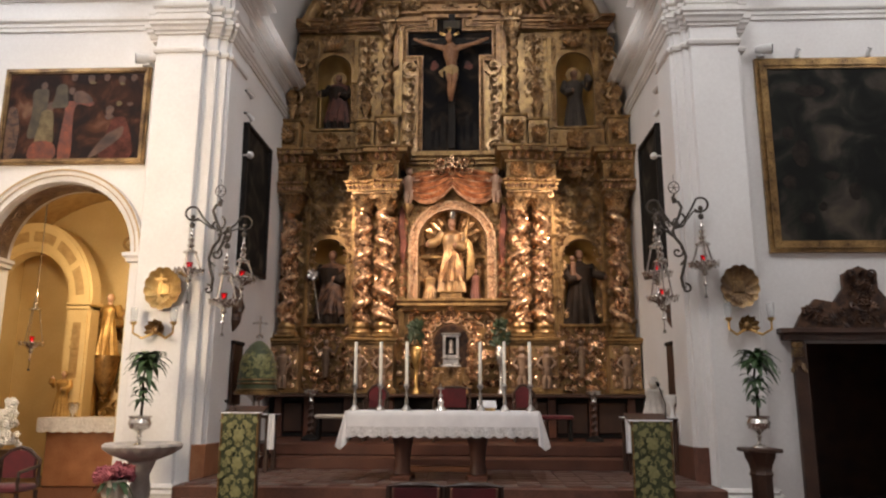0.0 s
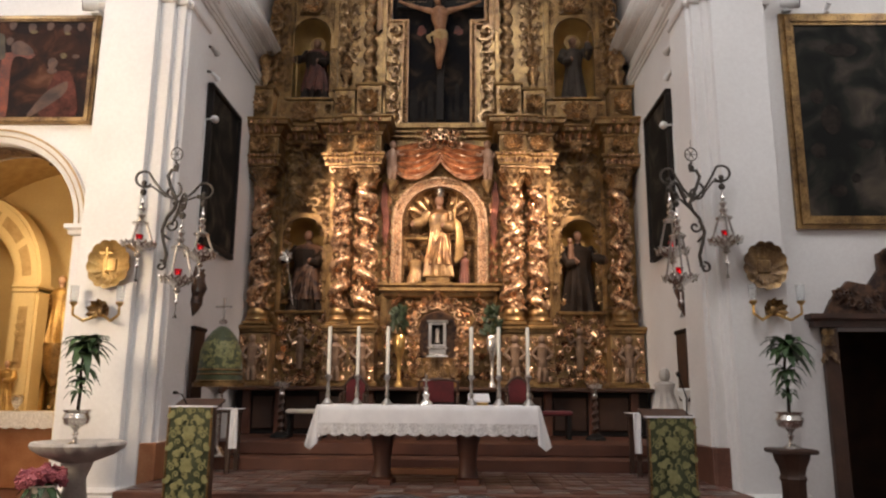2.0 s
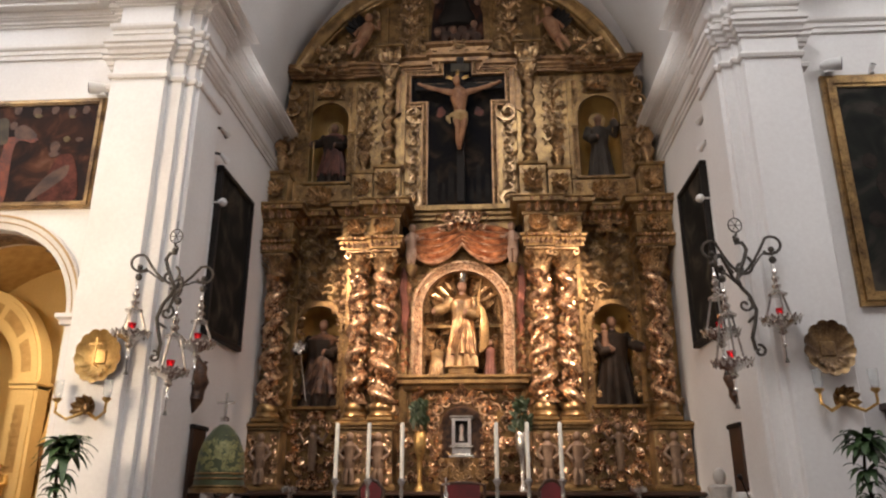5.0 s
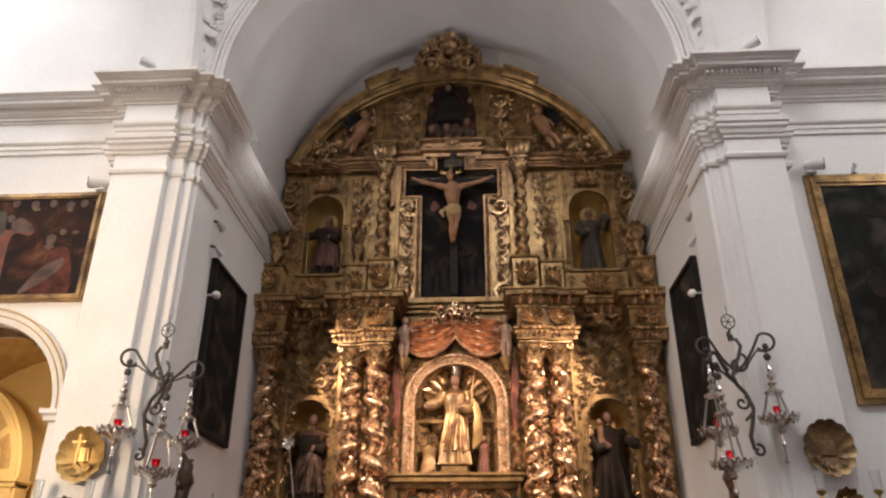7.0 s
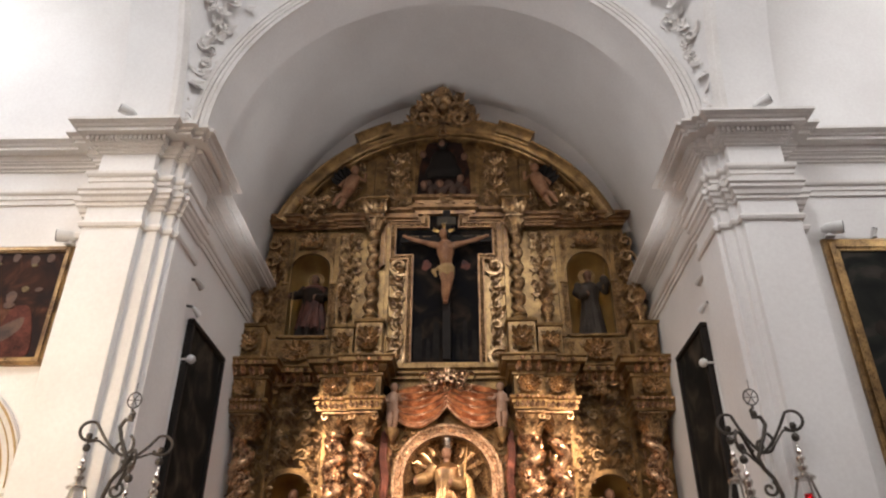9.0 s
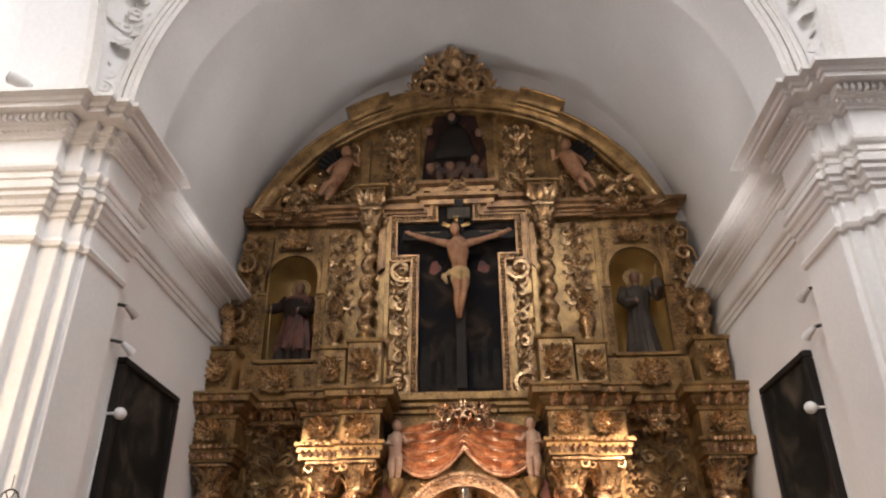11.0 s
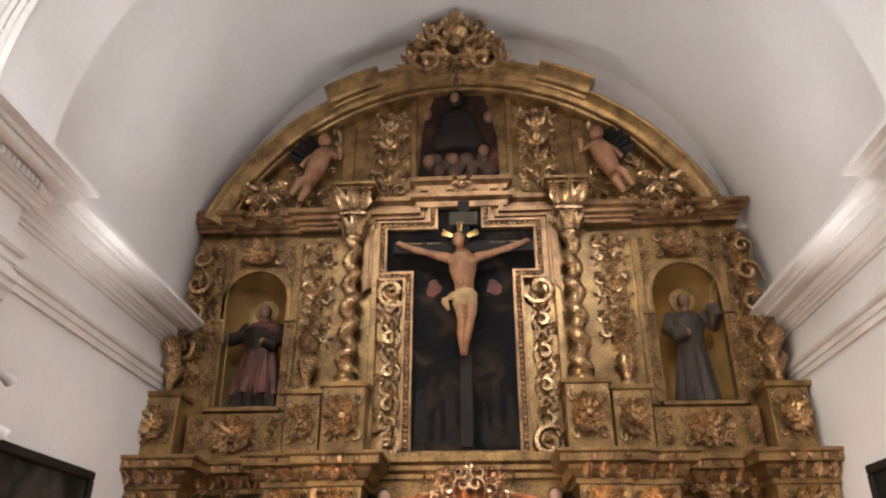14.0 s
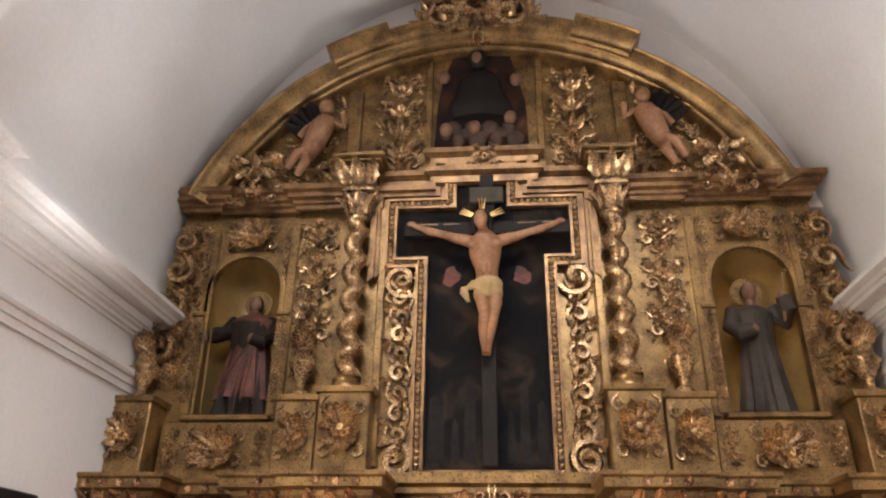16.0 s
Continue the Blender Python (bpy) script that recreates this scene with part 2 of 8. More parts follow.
# ---- building tools ----
class Shape:
    """Collects simple solids into one mesh."""

    def __init__(self):
        self.v, self.f, self.n, self.slot, self.slots = [], [], 0, 0, []

    def put(self, verts, faces):
        verts = np.asarray(verts, float).reshape(-1, 3)
        self.v.append(verts)
        self.f.extend([tuple(i + self.n for i in f) for f in faces])
        self.n += len(verts)
        self.slots += [self.slot] * len(faces)
        return self

    def stamp(self, template, m):
        verts, faces = template
        m = np.array(m)
        out = verts @ m[:3, :3].T + m[:3, 3]
        flip = np.linalg.det(m[:3, :3]) < 0
        return self.put(out, [f[::-1] for f in faces] if flip else faces)

    def box(self, x0, x1, y0, y1, z0, z1, bevel=0.0):
        b = min(bevel, (x1 - x0) / 3, (y1 - y0) / 3, (z1 - z0) / 3)
        if b <= 0:
            v = [(x, y, z) for z in (z0, z1) for y in (y0, y1) for x in (x0, x1)]
            return self.put(v, [(0, 2, 3, 1), (4, 5, 7, 6), (0, 1, 5, 4), (2, 6, 7, 3), (0, 4, 6, 2), (1, 3, 7, 5)])
        ring = [(x0 + b, y0), (x1 - b, y0), (x1, y0 + b), (x1, y1 - b), (x1 - b, y1), (x0 + b, y1), (x0, y1 - b), (x0, y0 + b)]
        cx, cy = (x0 + x1) / 2, (y0 + y1) / 2
        tx, ty = 1 - 2 * b / (x1 - x0), 1 - 2 * b / (y1 - y0)
        v = []
        for z, s in ((z0, 1), (z0 + b, 0), (z1 - b, 0), (z1, 1)):
            v += [(cx + (x - cx) * (tx if s else 1), cy + (y - cy) * (ty if s else 1), z) for x, y in ring]
        f = [tuple(range(7, -1, -1)), tuple(range(24, 32))]
        f += [(k * 8 + i, k * 8 + (i + 1) % 8, k * 8 + 8 + (i + 1) % 8, k * 8 + 8 + i) for k in range(3) for i in range(8)]
        return self.put(v, f)

    def lathe(self, profile, centre=(0, 0), n=20, squash=1.0, start=0.0, sweep=2 * math.pi):
        full = abs(sweep - 2 * math.pi) < 1e-6
        cols = n if full else n + 1
        v = [(centre[0] + r * math.cos(start + sweep * i / n), centre[1] + squash * r * math.sin(start + sweep * i / n), z) for r, z in profile for i in range(cols)]
        f = []
        for k in range(len(profile) - 1):
            for i in range(n):
                j = (i + 1) % cols
                f.append((k * cols + i, k * cols + j, (k + 1) * cols + j, (k + 1) * cols + i))
        if full:
            f += [tuple(range(cols - 1, -1, -1)), tuple(range((len(profile) - 1) * cols, len(profile) * cols))]
        return self.put(v, f)

    def tube(self, path, radius, n=8, closed=False):
        """A round rod along a path; radius is a number or one for each point."""
        path = [Vector(p) for p in path]
        radii = radius if isinstance(radius, (list, tuple)) else [radius] * len(path)
        v, f, last = [], [], len(path)
        side = Vector((0.123, 0.31, 0.94))
        for k, p in enumerate(path):
            a = path[k - 1] if (k or closed) else p
            b = path[(k + 1) % last] if (k < last - 1 or closed) else p
            way = (b - a).normalized()
            side = (side - way * side.dot(way))
            if side.length < 1e-4:
                side = way.orthogonal()
            side.normalize()
            other = way.cross(side)
            v += [p + radii[k] * (side * math.cos(2 * math.pi * i / n) + other * math.sin(2 * math.pi * i / n)) for i in range(n)]
        for k in range(last if closed else last - 1):
            q = (k + 1) % last
            f += [(k * n + i, k * n + (i + 1) % n, q * n + (i + 1) % n, q * n + i) for i in range(n)]
        if not closed:
            f += [tuple(range(n - 1, -1, -1)), tuple(range((last - 1) * n, last * n))]
        return self.put([tuple(p) for p in v], f)

    def slab(self, outline, y0, y1, holes=()):
        """A flat plate in the xz plane, from y0 to y1, with its outline and holes as lists of (x, z)."""
        bm = bmesh.new()
        edges = []
        for ring in (outline, *holes):
            vs = [bm.verts.new((x, y0, z)) for x, z in ring]
            edges += [bm.edges.new((vs[i], vs[(i + 1) % len(vs)])) for i in range(len(vs))]
        made = bmesh.ops.triangle_fill(bm, edges=edges, use_beauty=True, use_dissolve=False)
        faces = [g for g in made["geom"] if isinstance(g, bmesh.types.BMFace)]
        if not holes:
            bmesh.ops.dissolve_faces(bm, faces=faces)
            faces = bm.faces[:]
        grown = bmesh.ops.extrude_face_region(bm, geom=faces)
        for g in grown["geom"]:
            if isinstance(g, bmesh.types.BMVert):
                g.co.y = y1
        bmesh.ops.recalc_face_normals(bm, faces=bm.faces)
        bm.verts.index_update()
        verts, faces = [tuple(v.co) for v in bm.verts], [tuple(v.index for v in f.verts) for f in bm.faces]
        bm.free()
        return self.put(verts, faces)

    def sweep(self, profile, path, closed=False):
        """A moulding: profile points (out, z) carried along a path of (x, y) in plan, mitred; out is to the path's right."""
        n, m = len(path), len(profile)
        v, f = [], []
        for k in range(n):
            p = Vector(path[k])
            a = Vector(path[k - 1]) if (k or closed) else None
            b = Vector(path[(k + 1) % n]) if (k < n - 1 or closed) else None
            d0 = (p - a).normalized() if a else (b - p).normalized()
            d1 = (b - p).normalized() if b else d0
            n0, n1 = Vector((d0.y, -d0.x)), Vector((d1.y, -d1.x))
            out = (n0 + n1) / max(1 + n0.dot(n1), 0.2)
            v += [(p.x + out.x * o, p.y + out.y * o, z) for o, z in profile]
        for k in range(n if closed else n - 1):
            q = (k + 1) % n
            f += [(k * m + i, q * m + i, q * m + (i + 1) % m, k * m + (i + 1) % m) for i in range(m)]
        if not closed:
            f += [tuple(range(m)), tuple(range(n * m - 1, (n - 1) * m - 1, -1))]
        return self.put(v, f)

    def mesh(self, name, material, smooth=True, angle=38):
        me = bpy.data.meshes.new(name)
        me.from_pydata(np.concatenate(self.v).tolist(), [], self.f)
        bm = bmesh.new()
        bm.from_mesh(me)
        bmesh.ops.recalc_face_normals(bm, faces=bm.faces) if len(bm.faces) < 60000 else None
        bm.to_mesh(me)
        bm.free()
        if smooth:
            me.polygons.foreach_set("use_smooth", [True] * len(me.polygons))
            me.set_sharp_from_angle(angle=radians(angle))
        for each in material if isinstance(material, (list, tuple)) else (material,):
            me.materials.append(each)
        me.polygons.foreach_set("material_index", self.slots)
        return me


def thing(name, place, label, category, group=""):
    ob = new(name)
    ob.location = place
    ob.empty_display_size = 0.1
    return tagged(ob, label, category, group)


SMALL = ("carved_relief", "carved_panel", "carved_apron", "carved_crown", "niche_carving", "frieze_carving", "vine_carving", "dentil_carving", "beading", "leaf_border", "scroll_strip", "corner_carving", "keystone_carving", "stucco_foliage", "petals", "fronds", "capital_leaves", "flame_carving", "scroll_leaves")


def part(name, shape, material, parent, label="", smooth=True, kind=""):
    ob = new(name, shape.mesh(name, material, smooth))
    ob.parent = parent
    if parent.parent is None:
        ob.matrix_parent_inverse = Matrix.Translation(-parent.location)
    return tagged(ob, label, "", "", "stuff" if name in SMALL else kind)


def solid(name, shape, material, label="", category="", kind="structure", smooth=True, place=(0, 0, 0), group=""):
    ob = new(name, shape.mesh(name, material, smooth))
    ob.location = place
    return tagged(ob, label, category, group, kind)


def arc(cx, cz, r, a0, a1, n=24, rz=None):
    rz = rz or r
    return [(cx + r * math.cos(radians(a0 + (a1 - a0) * i / n)), cz + rz * math.sin(radians(a0 + (a1 - a0) * i / n))) for i in range(n + 1)]


def arched(x0, x1, z0, zs, n=16, rise=None):
    """The outline of a round-headed opening: foot z0, springing zs."""
    r = (x1 - x0) / 2
    return [(x0, z0), (x1, z0)] + arc((x0 + x1) / 2, zs, r, 0, 180, n, rise or r)


def template(shape):
    return np.concatenate(shape.v), list(shape.f)


def scroll_template(turns=1.35, tail=0.45):
    """A carved scroll in the xz plane that stands out towards -y, about one unit wide."""
    path, radii = [], []
    for k in range(18):
        u = k / 17
        a = 2 * math.pi * turns * u
        r = 0.12 + 0.5 * u ** 1.2
        path.append((r * math.cos(a), -0.10 - 0.10 * (1 - u), r * math.sin(a)))
        radii.append(0.10 + 0.04 * math.sin(math.pi * u))
    a = 2 * math.pi * turns
    end = Vector(path[-1])
    way = Vector((-math.sin(a), 0, math.cos(a)))
    for k in range(1, 5):
        path.append(tuple(end + way * tail * 0.25 * k + Vector((math.cos(a), 0, math.sin(a))) * 0.05 * k * k * 0.4))
        radii.append(0.10 * (1 - k / 5.5))
    return template(Shape().tube(path, radii, 5))


def leaf_template(curl=0.35):
    """A pointed acanthus leaf along z from 0 to 1, ribbed, its tip bent outwards."""
    v, f = [], []
    rows, cols = 7, 5
    for k in range(rows):
        u = k / (rows - 1)
        half = 0.30 * math.sin(math.pi * min(u * 0.92 + 0.08, 1.0)) ** 0.8 * (1 + 0.28 * (k % 2)) + 0.01
        for i in range(cols):
            w = i / (cols - 1) * 2 - 1
            v.append((half * w, -0.05 - curl * u * u - 0.12 * (1 - abs(w)) + (0.05 if i % 2 else 0), u * (1 - 0.12 * curl * u)))
    for k in range(rows - 1):
        f += [(k * cols + i, k * cols + i + 1, (k + 1) * cols + i + 1, (k + 1) * cols + i) for i in range(cols - 1)]
    n = len(v)
    v += [(x * 0.9, 0.03, z) for x, y, z in v[:cols]] + [(0, 0.03, 0.6)]
    return np.array(v), f


def rosette_template(petals=6):
    v, f, n = [(0, -0.32, 0)], [], petals * 4
    for r, y in ((0.16, -0.30), (0.24, -0.14), (0.46, -0.24), (0.6, -0.02)):
        for i in range(n):
            a = 2 * math.pi * i / n
            rr = r * (1 + (0.16 * math.cos(petals * a) if r > 0.2 else 0))
            v.append((rr * math.cos(a), y + (0.04 * math.cos(petals * a) if r > 0.4 else 0), rr * math.sin(a)))
    f += [(0, 1 + i, 1 + (i + 1) % n) for i in range(n)]
    for k in range(3):
        f += [(1 + k * n + i, 1 + (k + 1) * n + i, 1 + (k + 1) * n + (i + 1) % n, 1 + k * n + (i + 1) % n) for i in range(n)]
    return np.array(v), f


def ball_template(n=6, m=4):
    v, f = [], []
    for k in range(m + 1):
        p = math.pi * k / m
        for i in range(n):
            a = 2 * math.pi * i / n
            v.append((math.sin(p) * math.cos(a), math.sin(p) * math.sin(a), math.cos(p)))
    for k in range(m):
        f += [(k * n + i, (k + 1) * n + i, (k + 1) * n + (i + 1) % n, k * n + (i + 1) % n) for i in range(n)]
    return np.array(v), f


SCROLL, SCROLL_LONG, ACANTHUS, ACANTHUS_BENT, ROSETTE, BALL = scroll_template(), scroll_template(0.8, 1.0), leaf_template(), leaf_template(0.7), rosette_template(), ball_template()
BALL_FINE = ball_template(14, 9)


def place(x, y, z, size, turn=0.0, flip=False, deep=1.0):
    """A matrix for a carving that faces -y: turned in its plane, mirrored if flip."""
    m = Matrix.Translation((x, y, z)) @ Matrix.Rotation(radians(turn), 4, "Y")
    return m @ Matrix.Diagonal((-size if flip else size, size * deep, size, 1))


def ball(shape, x, y, z, rx, ry=None, rz=None, fine=False):
    return shape.stamp(BALL_FINE if fine else BALL, Matrix.Translation((x, y, z)) @ Matrix.Diagonal((rx, ry or rx, rz or rx, 1)))


def carve(shape, x0, x1, z0, z1, y, size, seed=0, deep=1.0, inside=None, mirror=True):
    """Fills a panel with carved scrolls, leaves and flowers, the two halves alike."""
    rng = random.Random(seed)
    cx = (x0 + x1) / 2
    size *= 0.80
    step = size * 0.70
    rows = max(1, round((z1 - z0) / step))
    cols = max(1, round((x1 - x0) / (2 if mirror else 1) / step))
    w = ((x1 - x0) / (2 if mirror else 1)) / cols
    for r in range(rows):
        z = z0 + (r + 0.5) * (z1 - z0) / rows
        for c in range(cols):
            x = x0 + (c + 0.5) * w + rng.uniform(-0.22, 0.22) * w
            zz = z + rng.uniform(-0.22, 0.22) * step
            kind = rng.choices((SCROLL, SCROLL_LONG, ACANTHUS, ACANTHUS_BENT, ROSETTE), (4, 2, 4, 3, 1.2))[0]
            turn, s = rng.uniform(0, 360), size * rng.uniform(0.62, 0.95) * (0.8 if kind is SCROLL or kind is SCROLL_LONG else 0.95)
            lift = y - rng.uniform(0, 0.03)
            for hand in ((1, -1) if mirror else (1,)):
                px = x if hand > 0 else 2 * cx - x
                if inside and not inside(px, zz):
                    continue
                shape.stamp(kind, place(px, lift, zz, s, turn * hand, hand < 0, deep))
    if mirror and not inside:
        for r in range(max(1, rows // 2)):
            z = z0 + (r + 0.5) * (z1 - z0) / max(1, rows // 2)
            shape.stamp(ACANTHUS_BENT if r % 2 else ROSETTE, place(cx, y - 0.02, z, size * 0.7, 0, False, deep))
    return shape


def candelabra(shape, cx, z0, z1, half, y, deep=1.0, phase=0):
    """A rising stem of paired scrolls, leaves and flowers, its halves mirrored."""
    n = max(1, round((z1 - z0) / (half * 1.15)))
    h = (z1 - z0) / n
    for k in range(n):
        z = z0 + k * h
        up = (k + phase) % 2
        for hand in (1, -1):
            flip = hand < 0
            shape.stamp(SCROLL, place(cx + hand * half * 0.58, y, z + h * (0.40 if up else 0.58), half * 0.58, hand * (150 if up else -30), flip, deep * 1.2))
            shape.stamp(SCROLL_LONG, place(cx + hand * half * 0.26, y, z + h * (0.75 if up else 0.22), half * 0.34, hand * (-40 if up else 110), flip, deep * 1.2))
            shape.stamp(ACANTHUS_BENT, place(cx + hand * half * 0.10, y - 0.01, z + h * 0.05, half * 0.58, hand * (70 if up else 48), flip, deep * 1.2))
            shape.stamp(ACANTHUS, place(cx + hand * half * 0.62, y - 0.01, z + h * 0.72, half * 0.40, hand * (100 if up else 15), flip, deep * 1.2))
            shape.stamp(ACANTHUS, place(cx + hand * half * 0.92, y, z + h * 0.08, half * 0.34, hand * -35, flip, deep * 1.2))
            shape.stamp(ACANTHUS_BENT, place(cx + hand * half * 0.88, y, z + h * 0.55, half * 0.30, hand * (140 if up else 80), flip, deep * 1.2))
            ball(shape, cx + hand * half * 0.58, y - 0.04 * deep, z + h * (0.40 if up else 0.58), half * 0.09)
        shape.stamp(ACANTHUS_BENT, place(cx, y - 0.02, z + h * 0.10, half * 0.46, 0, False, deep * 1.5))
        shape.stamp(ROSETTE, place(cx, y - 0.02, z + h * 0.86, half * 0.34, 20 * k, False, deep * 1.4))
    return shape


def bouquet(shape, cx, cz, w, h, y, deep=1.0):
    """A mirrored cluster of fruit and leaves that fills a panel about w wide and h high."""
    for k in range(10):
        a = 2 * math.pi * (k + 0.5) / 10
        shape.stamp(ACANTHUS_BENT, place(cx + 0.10 * w * math.sin(a), y, cz + 0.10 * h * math.cos(a), min(w, h) * 0.42 * (1 + 0.3 * abs(math.sin(a)) * (w > h)), math.degrees(a), a > math.pi, deep))
    for sx in (-1, 1):
        for sz in (-1, 1):
            shape.stamp(SCROLL, place(cx + sx * 0.34 * w, y, cz + sz * 0.30 * h, min(w, h) * 0.30, sx * sz * 60, sx < 0, deep))
        ball(shape, cx + sx * 0.16 * w, y - 0.05 * deep, cz - 0.05 * h, min(w, h) * 0.085)
    shape.stamp(ROSETTE, place(cx, y - 0.03, cz, min(w, h) * 0.42, 0, False, deep * 1.2))
    return shape


def arch_moulding(shape, cx, cz, profile, a0, a1, n=60):
    """A moulding carried round an arc in the xz plane; profile points are (radius, y)."""
    m, v, f = len(profile), [], []
    for k in range(n + 1):
        a = radians(a0 + (a1 - a0) * k / n)
        v += [(cx + r * math.cos(a), y, cz + r * math.sin(a)) for r, y in profile]
    for k in range(n):
        f += [(k * m + i, k * m + (i + 1) % m, (k + 1) * m + (i + 1) % m, (k + 1) * m + i) for i in range(m)]
    f += [tuple(range(m)), tuple(range((n + 1) * m - 1, n * m - 1, -1))]
    return shape.put(v, f)


def beads(shape, path, size, gap):
    """A string of beads along a path of points."""
    for a, b in zip(path[:-1], path[1:]):
        a, b = Vector(a), Vector(b)
        n = max(1, round((b - a).length / gap))
        for k in range(n):
            p = a.lerp(b, (k + 0.5) / n)
            ball(shape, p.x, p.y, p.z, size)
    return shape


def twisted(shape, x, y, z0, z1, r, turns, hand=1, groove=0.3, n=16):
    """A twisted shaft that swells and winds about its axis."""
    rows = int(turns * 14)
    v, f = [], []
    for k in range(rows + 1):
        u = k / rows
        z = z0 + (z1 - z0) * u
        a = hand * 2 * math.pi * turns * u
        rr = r * (1.06 - 0.16 * u) * (1 - groove * 0.35)
        for i in range(n):
            t = 2 * math.pi * i / n
            q = rr * (1 + groove * 0.75 * math.cos(t - a))
            v.append((x + q * math.cos(t) + groove * 0.25 * r * math.cos(a), y + q * math.sin(t) + groove * 0.25 * r * math.sin(a), z))
    for k in range(rows):
        f += [(k * n + i, k * n + (i + 1) % n, (k + 1) * n + (i + 1) % n, (k + 1) * n + i) for i in range(n)]
    return shape.put(v, f)


# ---- the church: floor, walls, vaults ----
solid("floor", Shape().box(-9.5, 9.5, -6, 11.5, -0.2, 0.0), TILE_DARK, "dark red tiled church floor", "floor")
solid("floor_sacristy", Shape().box(4.2, 7.5, 11.5, 13.1, -0.2, 0.0), TILE_DARK, "dark tiled sacristy floor", "floor")
solid("floor_chapel", Shape().box(-9.5, -3.9, 11.5, 15.5, -0.2, 0.0), TILE_DARK, "dark red tiled chapel floor", "floor")
steps = Shape().box(-3.3, 3.3, 8.3, 8.86, 0, 0.167, 0.015).box(-3.3, 3.3, 8.85, 9.4, 0, 0.333, 0.015).box(-3.42, 3.42, 9.39, 15.2, 0, 0.48, 0.015)
solid("sanctuary_platform", steps, RED_MARBLE, "red-brown marble steps up to the sanctuary", "steps")
dais = Shape().box(-3.3, 3.3, 11.55, 15.2, 0.48, 0.66, 0.015).box(-3.3, 3.3, 12.0, 15.2, 0.66, 0.84, 0.015)
solid("altar_dais", dais, RED_WOOD, "reddish wooden steps below the altarpiece", "steps")

PX, PY = 0.30, 10.53
wall = Shape().slab([(-9.5, 0), (-3.56, 0), (-3.56, 14), (-9.5, 14)], PY, 11.13, [arched(-6.99, -4.75, 0.02, 3.66, 24)[2:] + [(-6.99, 0.02), (-4.75, 0.02)]])
solid("wall_west", wall, PLASTER, "white plastered wall with a round chapel arch", "wall", smooth=False)
wall = Shape().slab([(3.56, 0), (9.5, 0), (9.5, 14), (3.56, 14)], PY, 11.13, [[(4.96, 0.02), (6.72, 0.02), (6.72, 2.37), (4.96, 2.37)]])
solid("wall_east", wall, PLASTER, "white plastered wall with a dark doorway", "wall", smooth=False)
# unseen closing walls and ceiling, added to enclose the light, with the dome's opening in it
solid("wall_left_end", Shape().box(-9.7, -9.5, -6, 15.5, 0, 14), PLASTER, "unseen white plastered transept wall", "wall")
solid("wall_right_end", Shape().box(9.5, 9.7, -6, 15.5, 0, 14), PLASTER, "unseen white plastered transept wall", "wall")
solid("wall_nave", Shape().box(-9.5, 9.5, -6.2, -6, 0, 14), PLASTER, "unseen white plastered nave wall", "wall")
top = Shape().box(-9.7, -2.4, -6.2, 15.5, 14, 14.2).box(2.4, 9.7, -6.2, 15.5, 14, 14.2).box(-2.4, 2.4, -6.2, 0.6, 14, 14.2).box(-2.4, 2.4, 5.4, 15.5, 14, 14.2)
solid("ceiling", top, PLASTER, "unseen white plastered ceiling round the dome opening", "ceiling")
# sacristy behind the doorway, its walls and ceiling in one dark brown
solid("wall_sacristy", Shape().box(4.3, 7.4, 13.0, 13.1, 0, 3.2).box(4.2, 4.3, 11.13, 13.1, 0, 3.2).box(7.4, 7.5, 11.13, 13.1, 0, 3.2).box(4.2, 7.5, 11.13, 13.1, 3.2, 3.3), WALNUT, "dark brown sacristy passage", "wall")

# chancel: walls, vault, end wall
for side, name in ((-1, "wall_chancel_west"), (1, "wall_chancel_east")):
    lo, hi = sorted((side * 3.56, side * 3.9))
    solid(name, Shape().box(lo, hi, 11.13, 15.5, 0, 9.0), PLASTER, "white plastered chancel side wall", "wall")
solid("wall_chancel_end", Shape().box(-3.9, 3.9, 15.2, 15.5, 0, 13.2).box(-3.9, 3.9, 14.70, 15.21, 9.3, 13.2), PLASTER, "white plastered wall behind the altarpiece", "wall")
outer, inner = arc(0, 8.2, 3.95, 0, 180, 40, 4.75), arc(0, 8.2, 3.57, 0, 180, 40, 4.42)
solid("vault_chancel", Shape().slab(outer + inner[::-1], 11.1, 15.5), PLASTER, "white plastered barrel vault over the chancel", "ceiling")

# the chancel arch above the cornice, with its archivolt
AX, AZ = -0.02, 8.36
hole = [(AX + 3.25, 7.9)] + arc(AX, AZ, 3.25, 0, 180, 48) + [(AX - 3.25, 7.9)]
solid("wall_chancel_arch", Shape().slab([(-4.43, 7.9), *hole[::-1], (4.43, 7.9), (4.43, 14), (-4.43, 14)], 10.42, 11.14), PLASTER, "white plastered chancel arch", "wall")
rim = Shape()
for r0, r1, y in ((3.25, 3.31, 10.385), (3.31, 3.36, 10.36), (3.39, 3.44, 10.375), (3.44, 3.50, 10.35)):
    ring = [(AX + r1, 7.93)] + arc(AX, AZ, r1, 0, 180, 48) + [(AX - r1, 7.93)]
    ring += ([(AX + r0, 7.93)] + arc(AX, AZ, r0, 0, 180, 48) + [(AX - r0, 7.93)])[::-1]
    rim.slab(ring, y, 10.43)
solid("trim_archivolt", rim, MOULDING, "moulded plaster rim of the chancel arch", "moulding")

